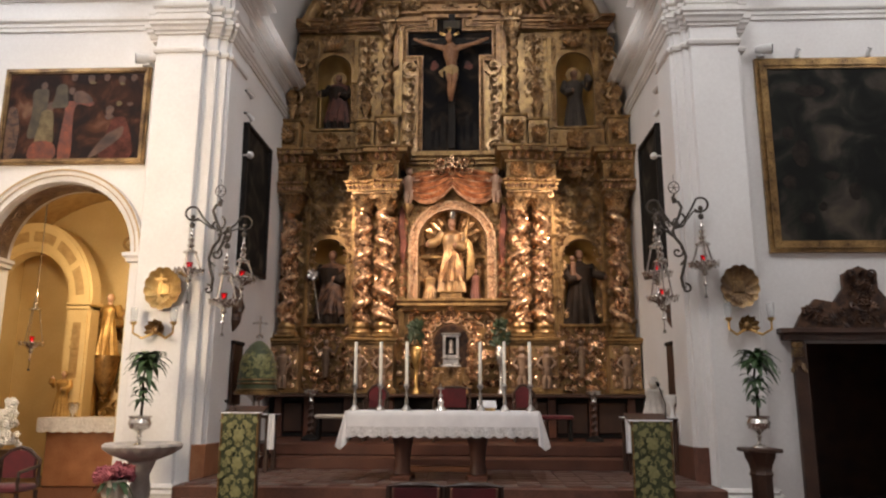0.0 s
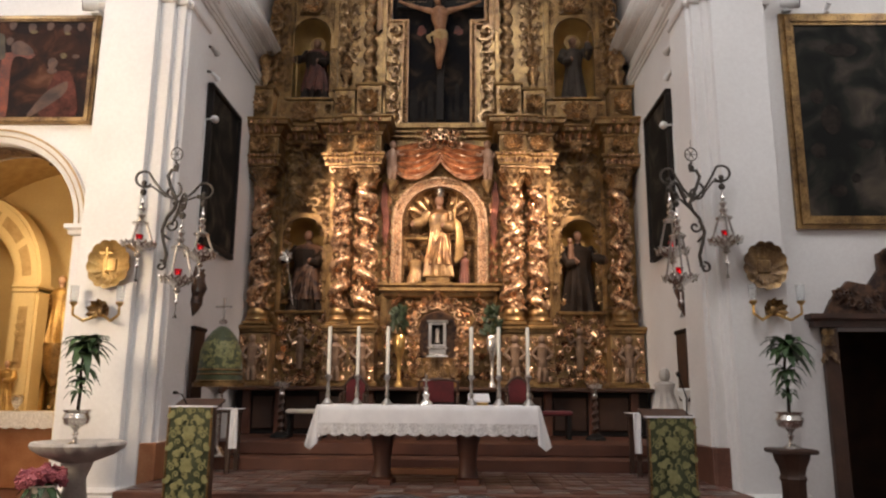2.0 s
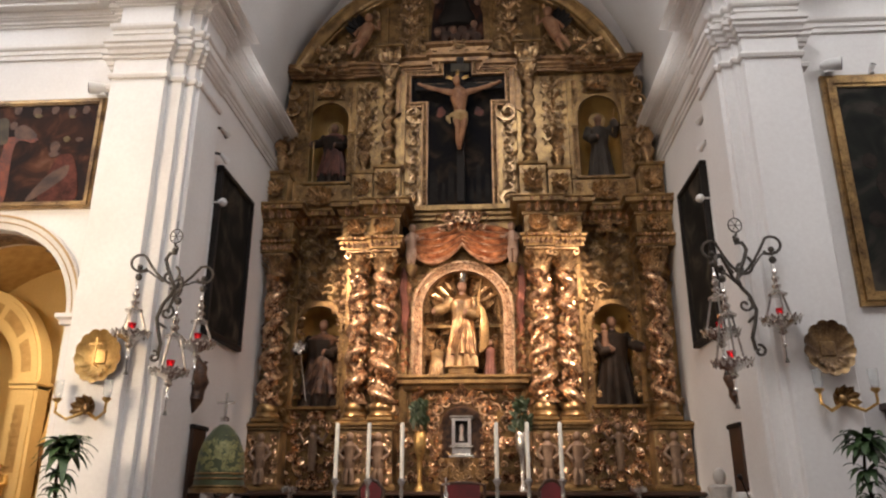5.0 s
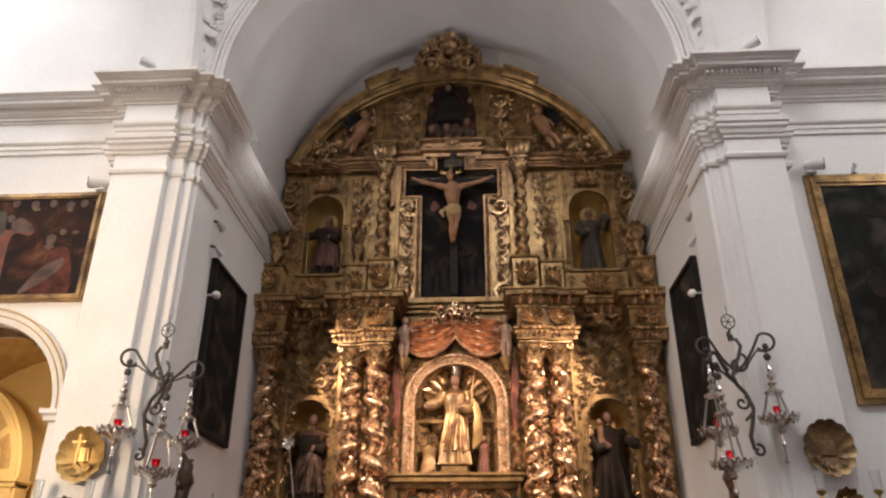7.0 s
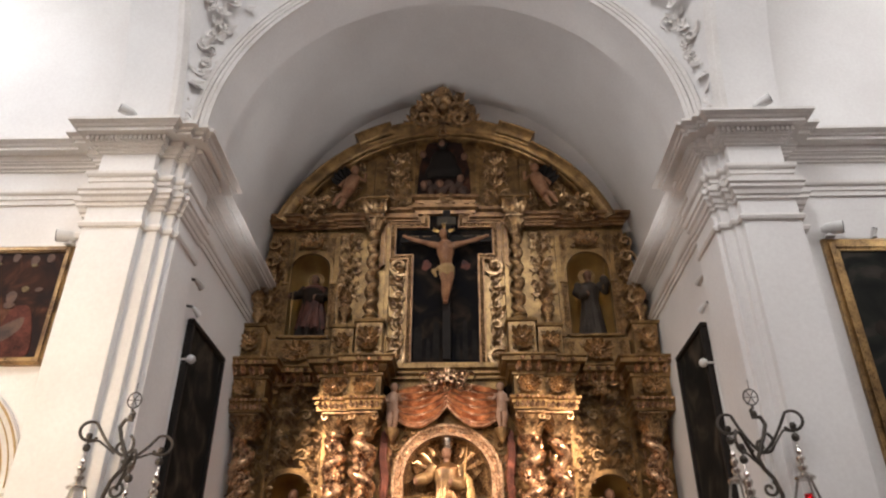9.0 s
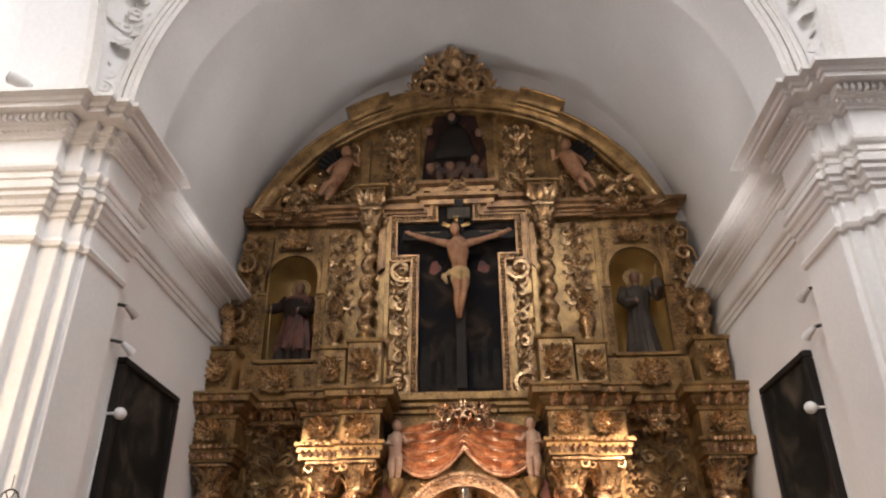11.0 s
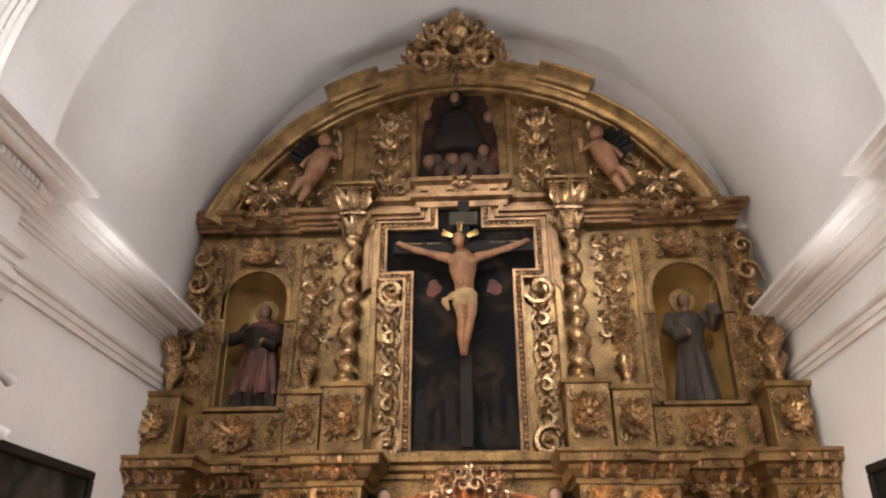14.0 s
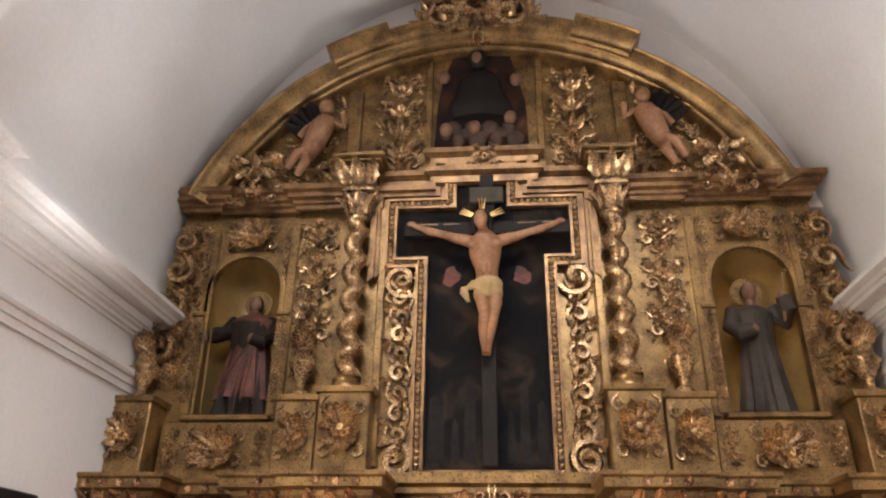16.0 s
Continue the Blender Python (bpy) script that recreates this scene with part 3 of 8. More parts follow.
# piers: pilasters in two layers, arch reveals and their marble dado
for s, x0, x1, xr, name in ((-1, 3.73, 4.45, 3.38, "pier_west"), (1, 3.57, 4.26, 3.33, "pier_east")):
    def span(a, b):
        return sorted((s * a, s * b))
    pier = solid(name, Shape().box(*span(xr, 3.7), 10.42, 11.15, 0, 8.1, 0.008), PLASTER, "white plastered pier with layered pilasters", "pillar")
    for xa, xb, y, top_z in ((x0, x1, 10.14, 8.1), (xr + 0.17, x0 + 0.01, 10.25, 8.1), (xr + 0.05, xr + 0.18, 10.34, 8.1), (x1 - 0.01, x1 + 0.13, 10.40, 7.0)):
        part("pilaster", Shape().box(*span(xa, xb), y, 10.55, 0, top_z, 0.008), PLASTER, pier)
    foot = [(0, 0), (0.10, 0), (0.10, 0.22), (0.07, 0.25), (0.085, 0.30), (0.05, 0.34), (0.06, 0.37), (0.0, 0.42)]
    plan = [(-x1 - 0.13, 10.53), (-x1 - 0.13, 10.40), (-x1, 10.40), (-x1, 10.14), (-x0, 10.14), (-x0, 10.25), (-xr - 0.17, 10.25), (-xr - 0.17, 10.34), (-xr - 0.05, 10.34)]
    plan = plan if s < 0 else [(-x, y) for x, y in plan][::-1]
    solid("trim_pier_base", Shape().sweep(foot, plan), MOULDING, "moulded white pilaster base", "moulding")
    dado = Shape().box(*span(xr - 0.03, xr + 0.1), 10.30, 11.2, 0.48, 0.92, 0.01).box(*span(xr + 0.0, x0 + 0.02), 10.29, 10.40, 0.2, 0.92, 0.01)
    # the dado is paler orange on the west pier, darker red-brown on the east
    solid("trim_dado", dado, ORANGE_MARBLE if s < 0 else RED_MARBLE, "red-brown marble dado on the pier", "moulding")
    # entablature round the pier and along the walls, in three mouldings
    plan = [(-9.5, 10.53), (-x1 - 0.16, 10.53), (-x1 - 0.16, 10.40), (-x1, 10.40), (-x1, 10.14), (-x0, 10.14), (-x0, 10.25), (-xr - 0.17, 10.25), (-xr - 0.17, 10.34), (-xr - 0.05, 10.34), (-xr - 0.05, 10.42), (-xr, 10.42), (-xr, 11.15), (-3.56, 11.15), (-3.56, 14.6)]
    short = plan[1:13]
    plan = plan if s < 0 else [(-x, y) for x, y in plan][::-1]
    short = short if s < 0 else [(-x, y) for x, y in short][::-1]
    crown = [(0, 7.80), (0.03, 7.80), (0.03, 7.825), (0.065, 7.835), (0.065, 7.865), (0.10, 7.885), (0.10, 7.90), (0.13, 7.905), (0.13, 7.985), (0.26, 7.99), (0.26, 8.035), (0.285, 8.04), (0.30, 8.07), (0.345, 8.09), (0.36, 8.095), (0.36, 8.135), (0, 8.15)]
    lower = [(0, 7.27), (0.03, 7.27), (0.03, 7.335), (0.05, 7.34), (0.05, 7.40), (0.075, 7.41), (0.09, 7.435), (0.09, 7.475), (0.0, 7.49)]
    neck = [(0, 6.69), (0.03, 6.695), (0.045, 6.735), (0.03, 6.77), (0, 6.78)]
    cap = [(0, 6.98), (0.03, 6.99), (0.03, 7.03), (0.055, 7.04), (0.07, 7.09), (0.10, 7.12), (0.10, 7.165), (0.125, 7.18), (0.125, 7.235), (0.09, 7.245), (0.09, 7.268), (0, 7.269)]
    solid("trim_cornice", Shape().sweep(crown, plan), MOULDING, "deep white moulded cornice", "cornice", smooth=False)
    solid("trim_architrave", Shape().sweep(lower, plan), MOULDING, "white moulded architrave band", "moulding", smooth=False)
    solid("trim_capital", Shape().sweep(neck, short).sweep(cap, short), MOULDING, "white moulded pilaster capital", "moulding", smooth=False)
    teeth = Shape()
    x = x0 - 0.14
    while x < x1 + 0.14:
        teeth.box(*span(x, x + 0.035), 9.96, 10.03, 7.915, 7.972)
        teeth.box(*span(x + 0.008, x + 0.028), 10.055, 10.10, 7.84, 7.862)
        x += 0.062
    y = 10.3
    while y < 11.1:
        teeth.box(*span(xr - 0.165, xr - 0.125), y, y + 0.035, 7.915, 7.972)
        y += 0.062
    solid("trim_dentils", teeth, MOULDING, "row of small white dentils", "moulding", kind="stuff", smooth=False)
    # the crossing's side arch, which leaves the pier towards the nave, and the pendentive
    band = [(10.14 - (5.2 - math.sqrt(max(5.2 ** 2 - (z - 7.95) ** 2, 0))), z) for z in np.linspace(7.95, 13.0, 26)]
    bandv, bandf = [], []
    for y, z in band:
        bandv += [(s * 3.62, y, z), (s * 4.40, y, z), (s * 4.40, y + 0.6, z), (s * 3.62, y + 0.6, z)]
    for k in range(len(band) - 1):
        bandf += [(k * 4 + i, k * 4 + (i + 1) % 4, k * 4 + 4 + (i + 1) % 4, k * 4 + 4 + i) for i in range(4)]
    solid("wall_crossing_arch", Shape().put(bandv, bandf), PLASTER, "white plastered crossing arch", "wall")
    edge = Shape()
    for k in range(len(band) - 1):
        (ya, za), (yb, zb) = band[k], band[k + 1]
        edge.put([(s * 3.62, ya - 0.03, za), (s * 3.70, ya - 0.03, za), (s * 3.62, yb - 0.03, zb), (s * 3.70, yb - 0.03, zb), (s * 3.55, ya + 0.03, za), (s * 3.55, yb + 0.03, zb)], [(0, 1, 3, 2), (4, 0, 2, 5)])
    solid("trim_crossing_arch", edge, MOULDING, "moulded edge of the crossing arch", "moulding")
    pv, pf, cols = [], [], 9
    for y, z in band:
        h = max(z - AZ, 0)
        xa = math.sqrt(max(3.5 ** 2 - h * h, 0)) if h < 3.5 else 0
        for i in range(cols):
            u = i / (cols - 1)
            sag = 0.35 * math.sin(math.pi * u) * min((z - 7.95) / 3, 1)
            px, py = (1 - u) * xa + u * 3.62, (1 - u) * 10.37 + u * (y + 0.0)
            pv.append((s * (px + 0.3 * sag), py + sag * 0.6, z))
    for k in range(len(band) - 1):
        pf += [(k * cols + i, k * cols + i + 1, (k + 1) * cols + i + 1, (k + 1) * cols + i) for i in range(cols - 1)]
    solid("wall_pendentive", Shape().put(pv, pf), PLASTER, "white plastered pendentive", "wall")
    stucco = Shape()
    rng = random.Random(300)
    for k in range(110):
        y, z = band[3 + (k * 18) // 110]
        h = max(z - AZ, 0)
        xa = math.sqrt(max(3.5 ** 2 - h * h, 0))
        u = 0.42 + 0.22 * rng.random() + 0.10 * math.sin(k * 0.35)
        px, py = (1 - u) * xa + u * 3.62, (1 - u) * 10.37 + u * y + 0.18 * math.sin(math.pi * u)
        stucco.stamp(rng.choice((SCROLL, ACANTHUS_BENT, ACANTHUS, ACANTHUS_BENT)), Matrix.Translation((s * px, py, z)) @ Matrix.Rotation(radians(s * -35), 4, "Z") @ place(0, 0, 0, rng.uniform(0.10, 0.19), rng.uniform(0, 360), s < 0, 1.0))
    solid("trim_stucco_foliage", stucco, MOULDING, "white stucco foliage on the pendentive", "stucco", kind="stuff")


# ---- the altarpiece ----
RY = 14.54
retablo = thing("altarpiece", (0, 14.58, 0.84), "tall gilded baroque altarpiece with twisted columns and niches", "altarpiece")
ARCX, ARCZ, ARCR = -0.11, 8.25, 3.42
rim_angle = math.degrees(math.asin((9.55 - ARCZ) / ARCR))
body = [(-3.60, 1.64), (3.54, 1.64), (3.54, 6.6), (3.46, 7.2), (3.40, 8.3), (3.20, 9.5)] + arc(ARCX, ARCZ, ARCR - 0.04, rim_angle, 180 - rim_angle, 36) + [(-3.36, 9.5), (-3.50, 8.3), (-3.56, 7.2), (-3.60, 6.6)]
NICHES = [(-2.97, -2.20, 2.99, 4.74), (2.13, 2.90, 2.99, 4.71), (-2.97, -2.22, 7.08, 8.78), (2.12, 2.90, 7.08, 8.77), (-0.76, 0.64, 3.46, 5.32)]
holes = [arched(x0, x1, z0, z1 - (x1 - x0) / 2, 18) for x0, x1, z0, z1 in NICHES]
part("back_panel", Shape().slab(body, RY, 15.04, holes), GOLD_PLAIN, retablo, smooth=False)

for k, (x0, x1, z0, z1) in enumerate(NICHES):
    cx, r = (x0 + x1) / 2, (x1 - x0) / 2 + 0.005
    zs, deep = z1 - r, 0.46 if k < 4 else 0.5
    levels = [(1.0, z0)] + [(math.cos(radians(p)), zs + r * math.sin(radians(p))) for p in range(0, 90, 11)] + [(0.03, zs + r)]
    v, f, n = [], [], 14
    for s, z in levels:
        v += [(cx + r * s * math.cos(math.pi * i / n), RY + 0.02 + deep * s * math.sin(math.pi * i / n), z) for i in range(n + 1)]
    for j in range(len(levels) - 1):
        f += [(j * (n + 1) + i, j * (n + 1) + i + 1, (j + 1) * (n + 1) + i + 1, (j + 1) * (n + 1) + i) for i in range(n)]
    niche = part("niche", Shape().put(v, f), GOLD if k == 4 else NICHE_GOLD, retablo, "rounded gilded niche")
    part("niche_floor", Shape().box(x0 - 0.06, x1 + 0.06, 14.40, 15.02, z0 - 0.06, z0, 0.012), GOLD_PLAIN, niche)
    if k == 4:
        continue
    rimsh = Shape()
    for a, b, y in ((0.0, 0.035, RY - 0.05), (0.035, 0.085, RY - 0.025)):
        ring = arched(x0 - b, x1 + b, z0, zs, 18)[1:] + [(x0 - b, z0)]
        inner_ring = arched(x0 - a, x1 + a, z0, zs, 18)[1:] + [(x0 - a, z0)]
        rimsh.slab(ring + inner_ring[::-1], y, RY + 0.01)
    part("niche_frame", rimsh, GOLD_PLAIN, niche)
    carved = Shape()
    if k < 2:
        candelabra(carved, cx, z1 + 0.08, 6.14, 0.30, RY - 0.01, 1.0)
        for hand in (1, -1):
            candelabra(carved, cx + hand * 0.36, z1 - 0.16, 5.95, 0.13, RY, 1.0, 1)
    else:
        bouquet(carved, cx, z1 + 0.23, 0.66, 0.36, RY - 0.01, 1.2)
        for hand in (1, -1):
            candelabra(carved, cx + hand * 0.41, z1 - 0.30, z1 + 0.36, 0.07, RY, 1.0)
    part("carved_relief", carved, GOLD if k > 1 else GOLD_DARK, niche, "symmetrical carved scrolls and leaves")
    if k > 1:
        for hand in (1, -1):
            px = cx + hand * (r + 0.06)
            post = Shape().box(px - 0.05, px + 0.05, RY - 0.06, RY + 0.01, z0, z0 + 1.02, 0.008).box(px - 0.07, px + 0.07, RY - 0.085, RY + 0.01, z0 + 1.02, z0 + 1.07, 0.008)
            part("jamb_pilaster", post, GOLD_PLAIN, niche)
            part("carved_relief", candelabra(Shape(), px, z0 + 0.12, z0 + 1.0, 0.055, RY - 0.065, 1.0), GOLD, niche)

# base of dark wood below the gilding
base = thing("panelled_base", (0, 14.38, 0.84), "dark walnut panelled base carrying the gilded altarpiece", "altar base")
part("plinth", Shape().box(-3.5, 3.5, 13.93, 15.08, 0.84, 1.56, 0.01), BLACK_WOOD, base)
part("shelf", Shape().box(-3.54, 3.54, 13.63, 15.08, 1.56, 1.63, 0.02), WALNUT, base)
for x in (-3.3, -2.75, -2.0, -1.2, 1.0, 1.8, 2.55, 3.25):
    part("pilaster", Shape().box(x - 0.07, x + 0.07, 13.86, 13.94, 0.84, 1.56, 0.012), RED_WOOD, base)
for x0, x1 in ((-3.2, -2.85), (-2.65, -2.1), (-1.9, -1.3), (1.1, 1.7), (1.9, 2.45), (2.65, 3.15)):
    part("panel", Shape().box(x0, x1, 13.90, 13.94, 0.93, 1.47, 0.02), WALNUT, base)

# predella: blocks below the columns, carved panels between, its ledge
COLUMNS = [(-3.30, 14.24, 1), (-1.83, 14.20, 1), (-1.38, 14.14, -1), (1.26, 14.14, 1), (1.71, 14.20, -1), (3.20, 14.24, -1)]
BLOCKS = [(-3.58, -3.02, 14.10), (-2.06, -1.16, 13.98), (1.03, 1.95, 13.98), (2.94, 3.52, 14.10)]
ledge = [(0, 2.56), (0.03, 2.57), (0.03, 2.61), (0.07, 2.63), (0.07, 2.67), (0.02, 2.69), (0, 2.70)]
for x0, x1, y in BLOCKS:
    block = part("predella_block", Shape().box(x0, x1, y, RY + 0.02, 1.64, 2.60, 0.015), GOLD_DARK, retablo)
    part("ledge", Shape().sweep(ledge, [(x0, RY), (x0, y), (x1, y), (x1, RY)]).box(x0, x1, y, RY, 2.55, 2.695), GOLD_PLAIN, block, smooth=False)
    part("footing", Shape().sweep([(0, 1.64), (0.05, 1.64), (0.05, 1.69), (0.02, 1.73), (0, 1.74)], [(x0, RY), (x0, y), (x1, y), (x1, RY)]), GOLD_PLAIN, block, smooth=False)
    carved, n = Shape(), 1 if x1 - x0 < 0.7 else 2
    for k in range(n):
        a, b = x0 + (x1 - x0) * k / n + 0.03, x0 + (x1 - x0) * (k + 1) / n - 0.03
        carve(carved, a, a + 0.15, 1.78, 2.5, y, 0.16, 31, mirror=False)
        carve(carved, b - 0.15, b, 1.78, 2.5, y, 0.16, 32, mirror=False)
    part("carved_relief", carved, GOLD_VINE, block)
    for k in range(n):
        fx = x0 + (x1 - x0) * (k + 0.5) / n
        fig = Shape().lathe([(0.06, 1.96), (0.09, 2.02), (0.085, 2.1), (0.075, 2.18), (0.105, 2.31), (0.05, 2.37), (0.035, 2.39)], (fx, y - 0.05), 12, 0.75)
        ball(fig, fx, y - 0.06, 2.45, 0.062, 0.06, 0.072, True)
        fig.tube([(fx - 0.09, y - 0.05, 2.31), (fx - 0.17, y - 0.07, 2.20), (fx - 0.08, y - 0.10, 2.10)], 0.03, 7)
        fig.tube([(fx + 0.09, y - 0.05, 2.31), (fx + 0.17, y - 0.07, 2.20), (fx + 0.08, y - 0.10, 2.10)], 0.03, 7)
        fig.tube([(fx - 0.02, y - 0.05, 1.98), (fx - 0.05, y - 0.08, 1.88), (fx - 0.04, y - 0.05, 1.74)], 0.044, 7).tube([(fx + 0.02, y - 0.05, 1.98), (fx + 0.05, y - 0.08, 1.88), (fx + 0.04, y - 0.05, 1.74)], 0.044, 7)
        part("carved_figure", fig, FIGURE, block, "small painted bearer figure in relief")
for k, (x0, x1) in enumerate(((-3.0, -2.08), (1.97, 2.92), (-1.14, -0.52), (0.40, 1.01))):
    carved = carve(Shape(), x0, x1, 1.70, 2.90 if k < 2 else 3.1, RY, 0.24, 51 + k // 2 * 7)
    part("carved_panel", carved, GOLD_VINE, retablo, "gilded panel of carved acanthus scrolls")
    if k < 2:
        cx = (x0 + x1) / 2
        fig = Shape().lathe([(0.05, 1.95), (0.06, 2.1), (0.075, 2.3), (0.055, 2.4), (0.08, 2.5), (0.03, 2.56)], (cx, RY - 0.14), 10, 0.8)
        ball(fig, cx, RY - 0.15, 2.62, 0.055, 0.055, 0.065, True)
        fig.tube([(cx - 0.07, RY - 0.14, 2.49), (cx - 0.16, RY - 0.15, 2.42), (cx - 0.24, RY - 0.14, 2.55)], 0.026, 6).tube([(cx + 0.07, RY - 0.14, 2.49), (cx + 0.16, RY - 0.15, 2.42), (cx + 0.24, RY - 0.14, 2.55)], 0.026, 6)
        part("carved_figure", fig, FIGURE, retablo, "small painted cherub in relief")

# the lower twisted columns, wound with vine leaves
for j, (x, y, hand) in enumerate(COLUMNS):
    R = 0.185 if j in (2, 3) else 0.165
    column = part("twisted_column", twisted(Shape(), x, y, 2.98, 5.2, R, 4.6, hand, 0.58, 20), GOLD_VINE, retablo, "gilded twisted column wound with vine leaves")
    foot = Shape().box(x - 0.21, x + 0.21, y - 0.21, y + 0.21, 2.70, 2.76, 0.012)
    foot.lathe([(0.20, 2.76), (0.215, 2.79), (0.20, 2.83), (0.165, 2.86), (0.185, 2.90), (0.18, 2.94), (0.15, 2.99)], (x, y), 20)
    part("column_base", foot, GOLD_PLAIN, column)
    vine, rng = Shape(), random.Random(70 + j)
    for k in range(150):
        u = (k + rng.random()) / 150
        z = 3.0 + 2.15 * u
        a = hand * 2 * math.pi * 4.6 * u + math.pi + rng.uniform(-2.2, 2.2)
        if math.sin(a) > 0.55:
            continue
        r = R * 0.86
        kind = rng.choice((ACANTHUS_BENT, ACANTHUS, SCROLL, ROSETTE, ACANTHUS_BENT))
        m = Matrix.Translation((x + r * math.cos(a), y + r * math.sin(a), z)) @ Matrix.Rotation(a + math.pi / 2, 4, "Z") @ place(0, 0, 0, rng.uniform(0.06, 0.105), rng.uniform(0, 360))
        vine.stamp(kind, m)
    part("vine_carving", vine, GOLD_VINE, column)
    cap, leaves = Shape().lathe([(0.15, 5.18), (0.165, 5.20), (0.165, 5.225), (0.14, 5.235), (0.145, 5.36), (0.19, 5.50), (0.2, 5.52)], (x, y), 20), Shape()
    for row, (zr, size, m) in enumerate(((5.24, 0.17, 9), (5.33, 0.19, 8))):
        for i in range(m):
            a = 2 * math.pi * (i + 0.5 * row) / m
            leaves.stamp(ACANTHUS_BENT, Matrix.Translation((x + 0.145 * math.cos(a), y + 0.145 * math.sin(a), zr)) @ Matrix.Rotation(a + math.pi / 2, 4, "Z") @ Matrix.Diagonal((size, size, size, 1)))
    for sx in (-1, 1):
        leaves.stamp(SCROLL, place(x + sx * 0.17, y - 0.17, 5.49, 0.12, 0, sx < 0))
    cap.box(x - 0.23, x + 0.23, y - 0.23, y + 0.23, 5.52, 5.575, 0.015)
    part("capital", cap, GOLD, column)
    part("capital_leaves", leaves, GOLD, column)

# strips of wall behind and between the columns
for x0, x1 in ((-2.12, -2.02), (-1.14, -1.0), (0.9, 1.0), (1.93, 2.0), (-3.06, -2.98), (2.92, 3.0)):
    part("pilaster_strip", Shape().box(x0, x1, RY - 0.06, RY + 0.01, 2.72, 5.6, 0.012), GOLD_PLAIN, retablo)
for x0, x1, s in ((-3.56, -3.05, 3), (3.0, 3.5, 4), (-2.05, -1.15, 5), (1.0, 1.92, 6)):
    part("carved_panel", carve(Shape(), x0, x1, 2.8, 5.5, RY, 0.3, 80 + s), GOLD_DARK, retablo)
for x0, x1, s in ((-2.98, -2.12, 1), (2.05, 2.92, 2)):
    for sx in (x0 + 0.03, x1 - 0.1):
        part("carved_panel", carve(Shape(), sx - 0.03, sx + 0.1, 3.1, 4.9, RY, 0.14, 91, mirror=False), GOLD, retablo)

# entablature that breaks forward over the columns
CUT = 5.58
plan = [(-3.62, RY), (-3.62, 14.02), (-3.02, 14.02), (-3.02, 14.40), (-2.12, 14.40), (-2.12, 13.98), (-1.62, 13.98), (-1.62, 13.90), (-1.12, 13.90), (-1.12, RY)]
planr = [(1.02, RY), (1.02, 13.90), (1.50, 13.90), (1.50, 13.98), (2.00, 13.98), (2.00, 14.40), (2.94, 14.40), (2.94, 14.02), (3.54, 14.02), (3.54, RY)]
low = [(0, CUT), (0.02, CUT), (0.02, 5.66), (0.045, 5.67), (0.045, 5.73), (0.08, 5.75), (0.08, 5.79), (0, 5.80)]
high = [(0, 6.13), (0.03, 6.14), (0.03, 6.19), (0.07, 6.21), (0.10, 6.27), (0.10, 6.31), (0.19, 6.33), (0.19, 6.40), (0.22, 6.42), (0.22, 6.45), (0, 6.47)]
for n, path in enumerate((plan, planr)):
    core = Shape()
    for i in range(len(path) - 1):
        (xa, ya), (xb, yb) = path[i], path[i + 1]
        if abs(ya - yb) < 1e-6:
            core.box(xa, xb, ya, RY + 0.02, CUT if ya < 14.3 else 6.14, 6.46)
    ent = part("entablature", core, GOLD_PLAIN, retablo, smooth=False)
    cut = [i for i, (xa, ya) in enumerate(path) if abs(ya - 14.40) < 1e-6]
    for run in (path[:cut[0] + 1], path[cut[1]:]):
        part("architrave", Shape().sweep(low, run), GOLD_PLAIN, ent, smooth=False)
    part("cornice", Shape().sweep(high, path), GOLD_PLAIN, ent, smooth=False)
    frieze, modillions = Shape(), Shape()
    for i in range(len(path) - 1):
        (xa, ya), (xb, yb) = path[i], path[i + 1]
        if abs(ya - yb) < 1e-6:
            if ya < 14.3:
                bouquet(frieze, (xa + xb) / 2, 5.97, xb - xa - 0.04, 0.30, ya, 1.3)
            else:
                carve(frieze, xa + 0.02, xb - 0.02, 6.0, 6.20, ya, 0.22, 100 + i, 1.2)
            m = max(2, round((xb - xa) / 0.16))
            for k in range(m):
                mx = xa + (xb - xa) * (k + 0.5) / m
                modillions.stamp(ACANTHUS_BENT, place(mx, ya - 0.06, 6.18, 0.15, 0, False, 1.4)).stamp(SCROLL, place(mx, ya - 0.10, 6.30, 0.09))
                modillions.stamp(ROSETTE, place(mx + 0.06, ya - 0.2, 6.37, 0.06))
                for sx in (-0.04, 0.04) if ya < 14.3 else ():
                    modillions.stamp(ACANTHUS_BENT, place(mx + sx, ya - 0.03, 5.61, 0.10, 0, sx < 0, 1.1)).stamp(ROSETTE, place(mx + sx, ya - 0.08, 5.765, 0.05))
    part("frieze_carving", frieze, GOLD, ent)
    part("dentil_carving", modillions, GOLD_VINE, ent)
sill = Shape().sweep([(0, 6.28), (0.05, 6.29), (0.05, 6.34), (0.10, 6.37), (0.10, 6.42), (0.16, 6.45), (0.16, 6.54), (0, 6.555)], [(-1.14, RY - 0.02), (1.03, RY - 0.02)])
part("middle_cornice", sill, GOLD_PLAIN, retablo, smooth=False)

